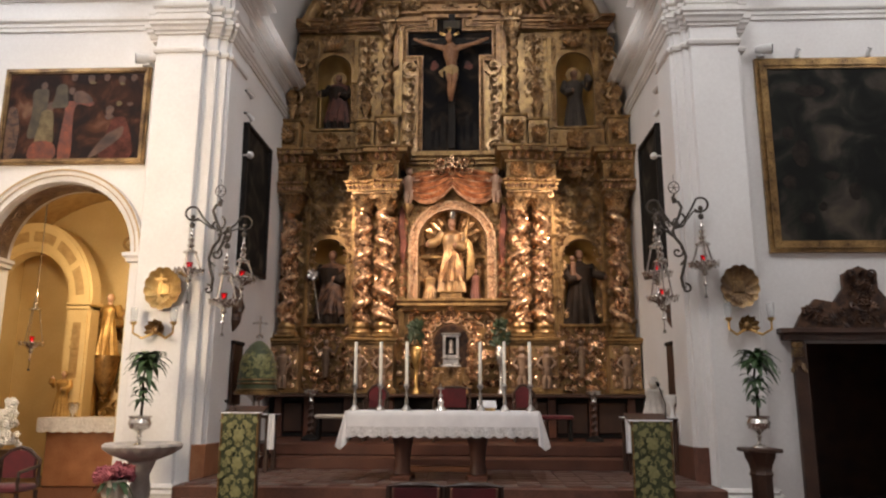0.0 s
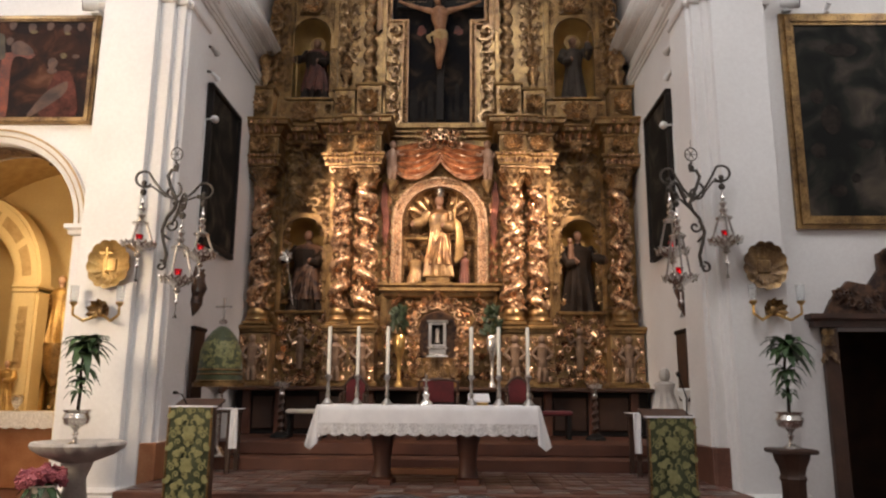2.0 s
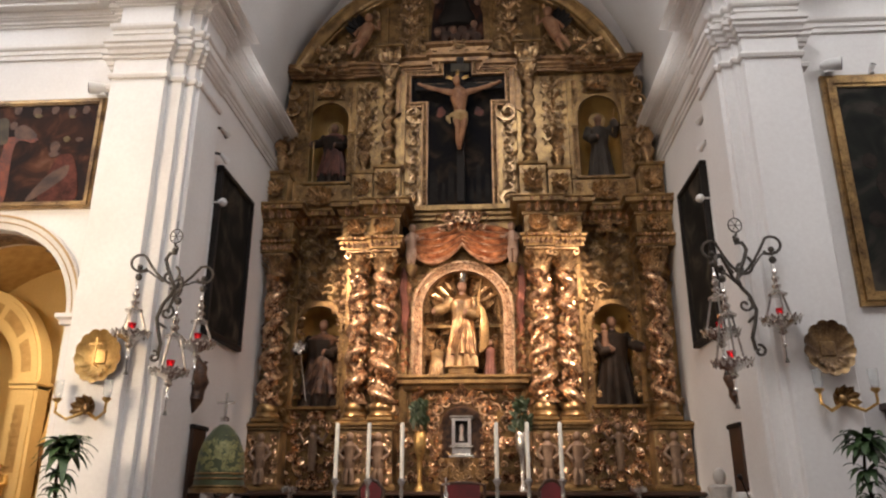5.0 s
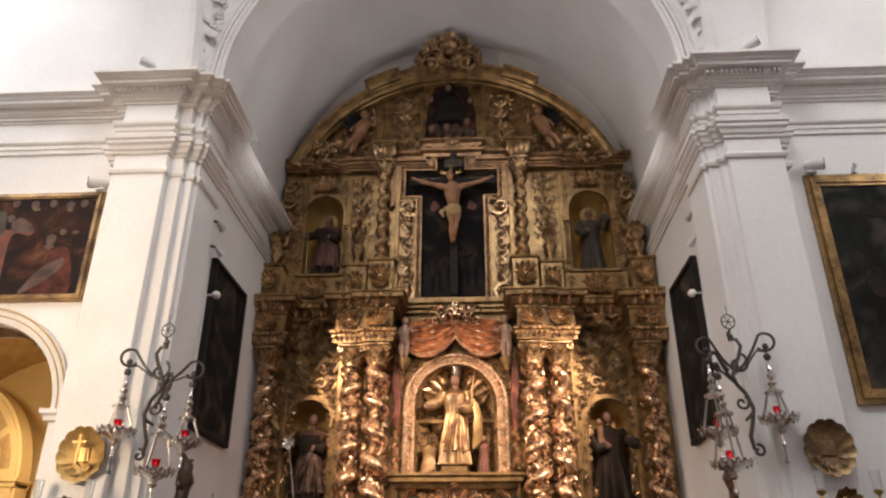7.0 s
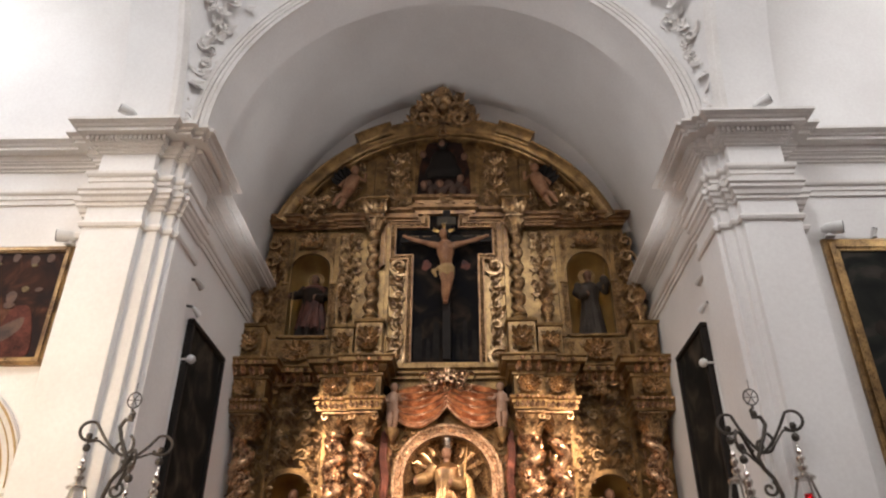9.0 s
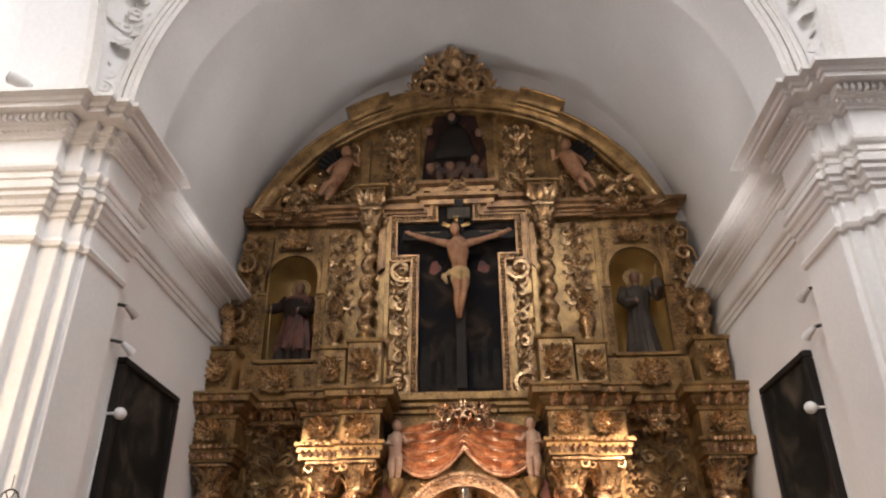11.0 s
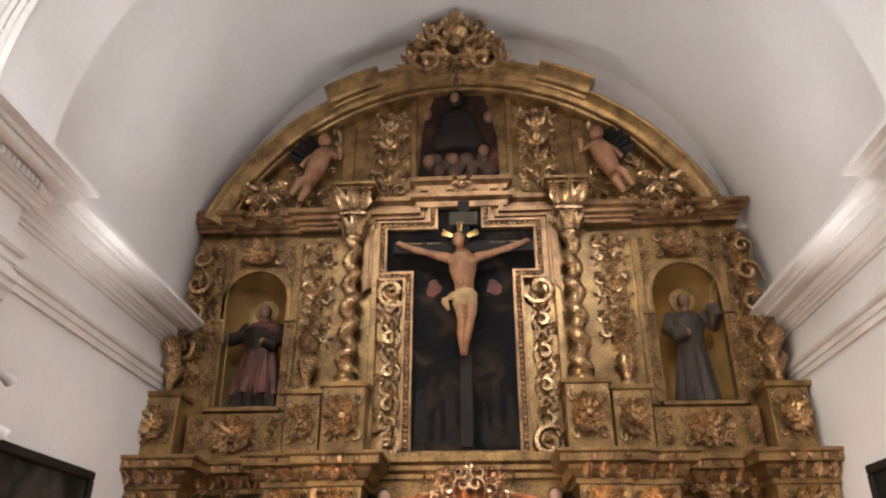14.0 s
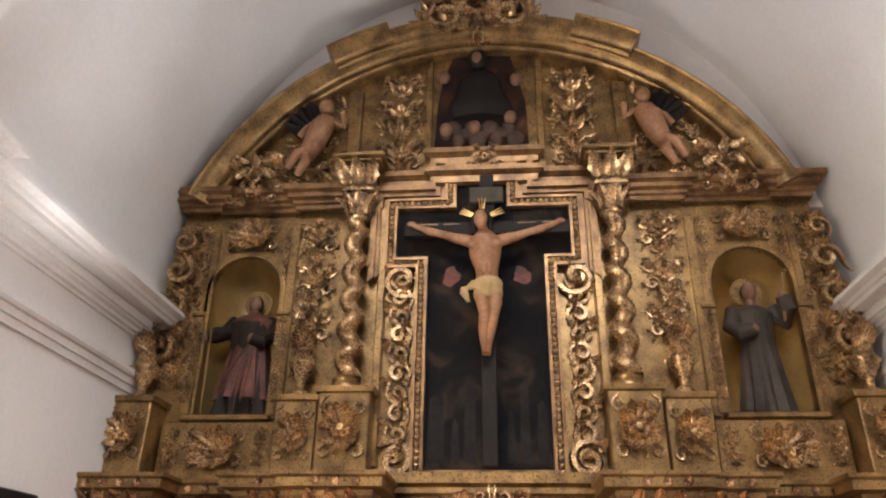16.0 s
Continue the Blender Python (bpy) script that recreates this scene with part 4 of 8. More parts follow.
# the middle niche: beaded arch, ledge, brackets
cx, zs = -0.06, 4.62
rimsh = Shape()
for r0, r1, y in ((0.70, 0.73, RY - 0.12), (0.73, 0.84, RY - 0.08), (0.84, 0.88, RY - 0.12)):
    ring = [(cx + r1, 3.46)] + arc(cx, zs, r1, 0, 180, 28) + [(cx - r1, 3.46)]
    ring += ([(cx + r0, 3.46)] + arc(cx, zs, r0, 0, 180, 28) + [(cx - r0, 3.46)])[::-1]
    rimsh.slab(ring, y, RY + 0.01)
main_arch = part("arch_frame", rimsh, ARCH_GOLD, retablo, "burnished gold arch round the middle niche")
mid = [(cx + 0.785, RY - 0.09, 3.5)] + [(x, RY - 0.09, z) for x, z in arc(cx, zs, 0.785, 0, 180, 28)] + [(cx - 0.785, RY - 0.09, 3.5)]
band_carving, rng = beads(Shape(), mid, 0.026, 0.06), random.Random(13)
for a, b in zip(mid[:-1], mid[1:]):
    a, b = Vector(a), Vector(b)
    for k in range(max(1, round((b - a).length / 0.07))):
        p = a.lerp(b, rng.random())
        band_carving.stamp(rng.choice((SCROLL, ACANTHUS_BENT, ROSETTE)), place(p.x + rng.uniform(-0.025, 0.025), RY - 0.085, p.z + rng.uniform(-0.025, 0.025), rng.uniform(0.07, 0.11), rng.uniform(0, 360)))
part("beading", band_carving, ARCH_GOLD, main_arch)


def over_arch(x, z):
    return (x - cx) ** 2 + (z - zs) ** 2 > 0.93 ** 2 and abs(x - cx) > 0.3


part("carved_panel", carve(Shape(), -1.0, 0.88, 4.7, 5.9, RY, 0.24, 143, 1.1, over_arch), GOLD, main_arch)
leafy = Shape()
for k in range(40):
    u = k / 39
    side = -1 if k % 2 else 1
    leafy.stamp(ACANTHUS_BENT, place(cx + side * 0.93, RY - 0.02, 3.5 + 1.5 * u, 0.15, side * (20 + 40 * (k % 3)), side < 0))
part("leaf_border", leafy, COPPER, main_arch)
ledge2 = [(0, 3.22), (0.04, 3.24), (0.05, 3.30), (0.12, 3.33), (0.12, 3.39), (0.16, 3.42), (0.16, 3.46), (0, 3.465)]
part("middle_ledge", Shape().sweep(ledge2, [(-1.02, RY), (-1.02, 14.34), (0.9, 14.34), (0.9, RY)]).box(-1.02, 0.9, 14.34, RY + 0.01, 3.22, 3.46), GOLD_PLAIN, retablo, smooth=False)
part("carved_panel", carve(Shape(), -0.52, 0.38, 1.70, 2.86, RY - 0.02, 0.22, 145, 1.3), GOLD_VINE, retablo, "gilded carving behind the tabernacle")
under = carve(Shape(), -1.0, 0.88, 2.86, 3.2, RY - 0.1, 0.27, 140, 1.6)
part("carved_apron", under, GOLD_VINE, retablo)
back = carve(Shape(), -0.7, 0.58, 3.7, 4.5, RY + 0.36, 0.3, 141)
for k in range(9):
    a = radians(20 + 17.5 * k)
    back.stamp(ACANTHUS, place(cx + 0.22 * math.cos(a), RY + 0.34, zs + 0.1 + 0.22 * math.sin(a), 0.42, 90 - math.degrees(a)))
part("niche_carving", back, GOLD, main_arch)
part("niche_rail", Shape().box(-0.74, 0.62, RY + 0.2, RY + 0.27, 4.36, 4.43, 0.01), GOLD_PLAIN, main_arch)

# the drawn curtain over the middle niche
drape = Shape()
for side in (-1, 1):
    v, f, nu, nv = [], [], 20, 34
    for k in range(nv):
        w = k / (nv - 1)
        for i in range(nu + 1):
            u = i / nu
            z = 6.24 - 0.46 * w + (6.06 - 0.02 * w - 6.24) * u - (0.02 + 0.34 * w) * 4 * u * (1 - u) * 0.75
            y = RY - 0.13 - 0.10 * math.sin(math.pi * u) * (0.4 + 0.6 * w) - 0.045 * math.sin(w * 5.5 * 2 * math.pi + 2.2 * u) * (0.35 + math.sin(math.pi * u)) - 0.03 * w
            v.append((-0.06 + side * 0.86 * u, y, z))
    for k in range(nv - 1):
        f += [(k * (nu + 1) + i, k * (nu + 1) + i + 1, (k + 1) * (nu + 1) + i + 1, (k + 1) * (nu + 1) + i) for i in range(nu)]
    drape.put(v, f)
    edge = [(-0.06 + side * 0.86 * u, RY - 0.19 - 0.10 * math.sin(math.pi * u), 5.78 + (5.60 - 5.78) * u - 0.36 * 4 * u * (1 - u) * 0.75) for u in np.linspace(0, 1, 16)]
    drape.tube(edge, 0.02, 6)
canopy = part("carved_curtain", drape, COPPER, retablo, "red gilded carved curtain held open")
for s in (-1, 1):
    tail = Shape()
    for k in range(5):
        x = -0.06 + s * (0.97 + 0.02 * k)
        tail.tube([(x, RY - 0.1, 5.45 - 0.02 * k), (x + s * 0.03, RY - 0.13, 5.0), (x - s * 0.02, RY - 0.1, 4.6), (x + s * 0.02, RY - 0.12, 4.15 + 0.06 * k)], [0.02, 0.032, 0.024, 0.008], 6)
    part("curtain_tail", tail, DARK_RED, canopy)
crown = carve(Shape(), -0.5, 0.38, 5.98, 6.36, RY - 0.26, 0.26, 150, 1.3)
part("carved_crown", crown, GOLD_VINE, canopy)
for s, x in ((-1, -0.95), (1, 0.83)):
    y = RY - 0.22
    fig = Shape().tube([(x, y, 5.66), (x + s * 0.01, y - 0.01, 5.76), (x, y - 0.02, 5.86), (x, y, 5.95), (x, y, 6.01)], [0.085, 0.09, 0.085, 0.09, 0.04], 12)
    ball(fig, x - s * 0.01, y - 0.02, 6.08, 0.066, 0.066, 0.078, True)
    fig.tube([(x - s * 0.08, y, 5.95), (x - s * 0.14, y - 0.04, 5.86), (x - s * 0.22, y - 0.03, 5.90)], [0.034, 0.03, 0.022], 8).tube([(x + s * 0.07, y, 5.95), (x + s * 0.10, y - 0.04, 5.84), (x, y - 0.10, 5.80)], [0.034, 0.03, 0.022], 8)
    fig.tube([(x - 0.035, y, 5.70), (x - 0.05, y - 0.04, 5.56), (x - 0.04, y - 0.01, 5.44), (x - 0.045, y - 0.05, 5.41)], [0.06, 0.05, 0.034, 0.028], 8).tube([(x + 0.035, y, 5.70), (x + 0.05, y - 0.05, 5.57), (x + 0.035, y, 5.44), (x + 0.04, y - 0.05, 5.41)], [0.06, 0.05, 0.034, 0.028], 8)
    fig.slot = 1
    ball(fig, x - s * 0.01, y + 0.01, 6.11, 0.07, 0.068, 0.066, True)
    part("angel_figure", fig, [CHERUB, WALNUT], canopy, "small painted angel figure")
    wing = Shape()
    for k in range(4):
        wing.stamp(ACANTHUS, place(x + s * 0.05, RY - 0.12, 5.92, 0.24, s * (25 + 22 * k), s < 0))
    part("wing", wing, HABIT, canopy)
    part("bracket", Shape().lathe([(0.02, 5.18), (0.05, 5.22), (0.11, 5.34), (0.12, 5.40), (0.0, 5.41)], (x, RY - 0.18), 10), GOLD_DARK, canopy)

# upper tier: pedestals, strips, small twisted columns
for k, (x0, x1, y, z1) in enumerate(((-3.62, -3.22, 14.18, 7.2), (-2.08, -1.68, 14.34, 7.24), (-1.64, -1.16, 14.20, 7.28), (0.98, 1.46, 14.20, 7.28), (1.50, 1.92, 14.34, 7.24), (3.10, 3.52, 14.18, 7.2))):
    block = part("pedestal", Shape().box(x0, x1, y, RY + 0.01, 6.46, z1, 0.012), GOLD_PLAIN, retablo)
    part("pedestal_cap", Shape().sweep([(0, z1 - 0.06), (0.03, z1 - 0.05), (0.04, z1), (0, z1 + 0.005)], [(x0, RY), (x0, y), (x1, y), (x1, RY)]), GOLD_PLAIN, block, smooth=False)
    part("carved_relief", bouquet(Shape(), (x0 + x1) / 2, (6.50 + z1) / 2, x1 - x0 - 0.06, z1 - 6.60, y, 1.1), GOLD, block)
for x0, x1, s in ((-3.2, -2.1, 1), (1.94, 3.08, 1)):
    part("plinth_panel", Shape().box(x0, x1, RY - 0.10, RY + 0.01, 6.46, 7.02, 0.012), GOLD_PLAIN, retablo)
    part("carved_relief", bouquet(Shape(), (x0 + x1) / 2, 6.76, 0.62, 0.40, RY - 0.1, 1.1), GOLD, retablo)
    for sx in (x0 + 0.06, x1 - 0.18):
        part("carved_relief", candelabra(Shape(), sx + 0.06, 6.60, 6.96, 0.075, RY - 0.1), GOLD, retablo)
for x, hand in ((-1.42, 1), (1.20, -1)):
    y = 14.34
    column = part("twisted_column", twisted(Shape(), x, y, 7.40, 9.10, 0.115, 5.5, hand, 0.4, 14), GOLD, retablo, "slim gilded twisted column")
    part("column_base", Shape().lathe([(0.15, 7.28), (0.15, 7.31), (0.13, 7.34), (0.14, 7.37), (0.11, 7.41)], (x, y), 16), GOLD_PLAIN, column)
    cap, leaves = Shape().lathe([(0.10, 9.08), (0.115, 9.10), (0.10, 9.13), (0.10, 9.26), (0.15, 9.36)], (x, y), 16), Shape()
    for i in range(9):
        a = 2 * math.pi * i / 9
        leaves.stamp(ACANTHUS_BENT, Matrix.Translation((x + 0.10 * math.cos(a), y + 0.10 * math.sin(a), 9.13)) @ Matrix.Rotation(a + math.pi / 2, 4, "Z") @ Matrix.Diagonal((0.2, 0.2, 0.22, 1)))
    cap.box(x - 0.17, x + 0.17, y - 0.17, RY, 9.36, 9.41, 0.01)
    part("capital", cap, GOLD, column)
    block = Shape().box(x - 0.14, x + 0.14, y - 0.12, RY, 9.41, 9.70, 0.01).box(x - 0.24, x + 0.24, y - 0.2, RY, 9.70, 9.745, 0.012).box(x - 0.28, x + 0.28, y - 0.24, RY, 9.745, 9.80, 0.012)
    for i in (-1, 0, 1):
        leaves.stamp(ACANTHUS_BENT, place(x + 0.1 * i, y - 0.13, 9.45, 0.24, 25 * i, False, 1.3))
        leaves.stamp(SCROLL, place(x + 0.15 * i, y - 0.14, 9.64, 0.12, 0, i < 0, 1.3))
    part("capital_leaves", leaves, GOLD, column)
    part("impost", block, GOLD_PLAIN, column)
for x0, x1, s in ((-2.12, -1.62, 1), (1.42, 1.94, 1)):
    part("carved_panel", candelabra(Shape(), (x0 + x1) / 2, 7.75, 9.22, 0.21, RY, 1.1), GOLD, retablo)
for x0, x1, s in ((-3.44, -2.98, 1), (2.98, 3.34, 1)):
    part("carved_panel", candelabra(Shape(), (x0 + x1) / 2, 7.35, 9.15, 0.17, RY, 1.2), GOLD, retablo)
for x0, x1 in ((-2.17, -2.07), (-3.02, -2.94), (1.94, 2.04), (2.94, 3.02)):
    part("pilaster_strip", Shape().box(x0, x1, RY - 0.05, RY + 0.01, 7.05, 9.12, 0.01), GOLD_PLAIN, retablo)
for x in (-1.2, 0.98):
    part("pilaster_strip", Shape().box(x, x + 0.08, RY - 0.10, RY + 0.01, 6.6, 9.3, 0.01), GOLD_PLAIN, retablo)
# volutes at the outer edges
for s, x in ((-1, -3.44), (1, 3.36)):
    vol = Shape()
    for k, (dz, size, dx) in enumerate(((7.75, 0.28, -0.06), (8.2, 0.24, -0.10), (8.6, 0.26, -0.12), (8.95, 0.2, -0.12))):
        vol.stamp(SCROLL, place(x + s * dx, RY - 0.03, dz, size, 30 * k, s > 0, 1.6))
        vol.stamp(ACANTHUS_BENT, place(x + s * dx, RY - 0.03, dz + 0.06, size * 0.55, s * 15, s < 0, 1.6))
    part("side_volute", vol, GOLD, retablo)
# urns on the pedestals
for x, y, z in ((-3.42, 14.34, 7.2), (-1.88, 14.40, 7.24), (1.71, 14.40, 7.24), (3.31, 14.34, 7.2)):
    urn = Shape().lathe([(0.09, z), (0.09, z + 0.03), (0.04, z + 0.08), (0.05, z + 0.16), (0.11, z + 0.24), (0.125, z + 0.33), (0.08, z + 0.40), (0.10, z + 0.44), (0.06, z + 0.47), (0.045, z + 0.54), (0.02, z + 0.6)], (x, y), 14)
    pot = part("urn", urn, GOLD, retablo, "gilded urn with carved flames")
    flame = Shape()
    for k in range(7):
        flame.stamp(ACANTHUS_BENT, place(x, y - 0.02, z + 0.46, 0.22 - 0.02 * abs(k - 3), -48 + 16 * k))
    candelabra(flame, x, z + 0.62, z + 1.12, 0.10, y + 0.02, 1.1)
    for k in range(8):
        a = 2 * math.pi * k / 8
        flame.stamp(ACANTHUS_BENT, Matrix.Translation((x + 0.05 * math.cos(a), y + 0.05 * math.sin(a), z + 0.16)) @ Matrix.Rotation(a + math.pi / 2, 4, "Z") @ Matrix.Diagonal((0.13, 0.13, 0.17, 1)))
    part("flame_carving", flame, GOLD, pot)

# the cross-shaped painting and its frame
CROSS = [(-0.69, 6.57), (0.50, 6.57), (0.50, 8.70), (0.78, 8.70), (0.78, 9.27), (0.14, 9.27), (0.14, 9.70), (-0.40, 9.70), (-0.40, 9.27), (-1.02, 9.27), (-1.02, 8.70), (-0.69, 8.70)]


def grown(ring, d):
    out = []
    for i, (x, z) in enumerate(ring):
        (xa, za), (xb, zb) = ring[i - 1], ring[(i + 1) % len(ring)]
        d0, d1 = Vector((x - xa, z - za)).normalized(), Vector((xb - x, zb - z)).normalized()
        off = Vector((d0.y, -d0.x)) + Vector((d1.y, -d1.x))
        out.append((x + off.x * d, z + off.y * d))
    return out


painting = part("cross_painting", Shape().slab(CROSS, RY - 0.035, RY - 0.005), PAINT_NIGHT, retablo, "dark cross-shaped landscape painting", smooth=False)
for x, z in ((-0.45, 8.50), (0.27, 8.50)):
    part("painted_disc", Shape().slab([(x + 0.085 * (1 + 0.22 * math.sin(3 * a + 9 * x) + 0.12 * math.sin(7 * a)) * math.cos(a), z + 0.10 * (1 + 0.2 * math.cos(2 * a + 5 * x)) * math.sin(a)) for a in np.linspace(0, 2 * math.pi, 24)[:-1]], RY - 0.039, RY - 0.034), COPPER_PAINT, painting, "red painted sun disc", smooth=False)
for x0, x1, z1 in ((-0.66, -0.50, 7.28), (-0.44, -0.36, 7.05), (-0.32, -0.20, 7.36), (0.08, 0.16, 7.12), (0.20, 0.30, 7.40), (0.36, 0.47, 7.22)):
    part("painted_tower", Shape().slab([(x0, 6.66), (x1, 6.62), (x1 - 0.01, z1 - 0.06), ((x0 + x1) / 2, z1), (x0 + 0.015, z1 - 0.04)], RY - 0.039, RY - 0.034), PAINT_GREY, painting, "dim painted tower", smooth=False)
frame_shape = Shape()
for a, b, y in ((0.0, 0.03, RY - 0.11), (0.03, 0.09, RY - 0.08), (0.09, 0.12, RY - 0.12)):
    frame_shape.slab(grown(CROSS, b), y, RY + 0.005, [grown(CROSS, a)])
fr = part("painting_frame", frame_shape, GOLD_FRAME, painting, smooth=False)
ring = [(x, RY - 0.09, z) for x, z in grown(CROSS, 0.06)]
part("beading", beads(Shape(), ring + ring[:1], 0.034, 0.062), GOLD, fr)
step_frame = Shape()
for d, y in ((0.16, RY - 0.05), (0.23, RY - 0.08), (0.28, RY - 0.13)):
    upper = [p for p in grown(CROSS, d)][3:11]
    step_frame.slab(upper + [(x, z) for x, z in grown(CROSS, d - 0.06)][3:11][::-1], y, RY + 0.005)
part("stepped_moulding", step_frame, GOLD_FRAME, painting, smooth=False)
for s, x0, x1 in ((-1, -1.10, -0.80), (1, 0.66, 0.96)):
    strip = Shape()
    for k in range(10):
        z = 6.70 + 0.195 * k
        strip.stamp(SCROLL, place((x0 + x1) / 2, RY - 0.02, z, 0.19, 90 + 180 * (k % 2), s < 0, 1.1))
        strip.stamp(ACANTHUS_BENT, place((x0 + x1) / 2 + 0.05 * s, RY - 0.02, z + 0.06, 0.16, 60 * (-1) ** k, s < 0, 1.1)).stamp(ROSETTE, place((x0 + x1) / 2 - 0.06 * s, RY - 0.02, z + 0.1, 0.08))
    strip.stamp(SCROLL, place((x0 + x1) / 2, RY - 0.02, 6.66, 0.3, 0, s > 0, 1.2)).stamp(SCROLL, place((x0 + x1) / 2, RY - 0.02, 8.45, 0.3, 200, s > 0, 1.2))
    part("scroll_strip", strip, GOLD, painting)

# upper cornice
high2 = [(0, 9.28), (0.03, 9.285), (0.03, 9.33), (0.06, 9.345), (0.06, 9.38), (0.11, 9.40), (0.11, 9.45), (0.16, 9.47), (0.16, 9.53), (0, 9.55)]
for path in ([(-3.36, RY), (-3.36, 14.44), (-2.98, 14.44), (-2.98, 14.50), (-2.10, 14.50), (-2.10, 14.44), (-1.64, 14.44), (-1.64, RY)], [(1.42, RY), (1.42, 14.44), (1.94, 14.44), (1.94, 14.50), (2.86, 14.50), (2.86, 14.44), (3.22, 14.44), (3.22, RY)]):
    part("upper_cornice", Shape().sweep(high2, path), GOLD_FRAME, retablo, smooth=False)
cap = Shape().sweep([(0, 9.55), (0.05, 9.57), (0.06, 9.64), (0.12, 9.68), (0.12, 9.74), (0, 9.75)], [(-1.25, RY), (-0.62, RY), (-0.62, RY - 0.08), (0.42, RY - 0.08), (0.42, RY), (1.05, RY)])
cap.sweep([(0, 9.80), (0.06, 9.82), (0.07, 9.88), (0.13, 9.92), (0.13, 9.98), (0, 10.0)], [(-0.62, RY), (-0.62, RY - 0.06), (0.42, RY - 0.06), (0.42, RY)])
part("middle_crown", cap, GOLD_FRAME, retablo, smooth=False)
part("keystone_carving", carve(Shape(), -0.3, 0.12, 9.72, 10.06, RY - 0.12, 0.2, 199, 1.4), GOLD, retablo)

# gable: arched rim, carved fields, relief panel, cherubs and crest
COVE = [(0.0, 14.55), (0.0, 14.27), (-0.025, 14.25), (-0.045, 14.27)] + [(-0.05 - 0.19 * math.sin(radians(q)), 14.27 + 0.16 * (1 - math.cos(radians(q)))) for q in range(0, 91, 15)] + [(-0.245, 14.395), (-0.265, 14.38), (-0.285, 14.395), (-0.30, 14.44), (-0.31, 14.55)]
a0 = math.degrees(math.asin((9.55 - ARCZ) / ARCR))
gable = part("gable_arch", arch_moulding(Shape(), ARCX, ARCZ, [(ARCR + r, y) for r, y in COVE], a0 - 2, 182 - a0, 72), GOLD_PLAIN, retablo, "broad gilded arched moulding of the gable")
for a0, a1, up in ((59.5, 72, 0.13), (72, 84, 0.07), (96, 108, 0.07), (108, 120.5, 0.13)):
    part("gable_crown", arch_moulding(Shape(), ARCX, ARCZ, [(ARCR + r + up, y - up * (y < 14.5)) for r, y in COVE], a0, a1, 14), GOLD_PLAIN, gable)


def under_arch(x, z):
    return (x - ARCX) ** 2 + (z - ARCZ) ** 2 < (ARCR - 0.36) ** 2


for x0, x1, s in ((-1.5, -0.72, 201), (0.56, 1.36, 201)):
    part("carved_panel", candelabra(Shape(), (x0 + x1) / 2 + (0.07 if x0 < 0 else -0.07), 9.72, 11.1, 0.26, RY, 1.1), GOLD, gable)
for x0, x1 in ((-1.66, -1.5), (-0.76, -0.68), (0.5, 0.58), (1.36, 1.52)):
    part("pilaster_strip", Shape().box(x0, x1, RY - 0.05, RY + 0.01, 9.6, 10.9 if abs(x0) > 1.3 else 11.3, 0.01), GOLD_PLAIN, gable)
for x0, x1, s in ((-3.1, -1.7, 205), (1.55, 2.95, 206)):
    part("carved_panel", carve(Shape(), x0, x1, 9.62, 10.95, RY, 0.25, s, 1.2, under_arch, False), GOLD, gable)
relief = Shape().slab([(-0.66, 10.10), (0.40, 10.10), (0.38, 10.7), (0.30, 11.0), (0.22, 11.36), (-0.45, 11.36), (-0.57, 11.0), (-0.62, 10.7)], RY - 0.03, RY + 0.005)
panel = part("relief_panel", relief, PAINT_WARM, gable, "dark painted relief panel", smooth=False)
bust = Shape().lathe([(0.30, 10.46), (0.37, 10.56), (0.35, 10.68), (0.27, 10.82), (0.25, 10.98), (0.17, 11.10), (0.08, 11.16)], (-0.14, RY - 0.03), 24, 0.34)
ball(bust, -0.16, RY - 0.09, 11.27, 0.115, 0.07, 0.13, True)
bust.slot = 1
ball(bust, -0.17, RY - 0.13, 11.26, 0.065, 0.05, 0.085, True)
for hx, hz in ((-0.52, 10.28), (-0.20, 10.30), (0.20, 10.42), (-0.55, 11.02), (0.28, 10.95)):
    ball(bust, hx, RY - 0.09, hz, 0.07, 0.06, 0.085, True)
part("relief_figure", bust, [BLACK_WOOD, FLESH_DULL], panel, "dark robed half figure in relief")
clouds, rng = Shape(), random.Random(5)
for k in range(12):
    x = -0.52 + 0.07 * k
    ball(clouds, x, RY - 0.04 - 0.01 * (k % 3), 10.24 + 0.10 * math.sin(k * 2.1), 0.07 + 0.03 * (k % 2), 0.03, 0.07 + 0.02 * (k % 3), True)
part("relief_clouds", clouds, PAINT_FLESH, panel)
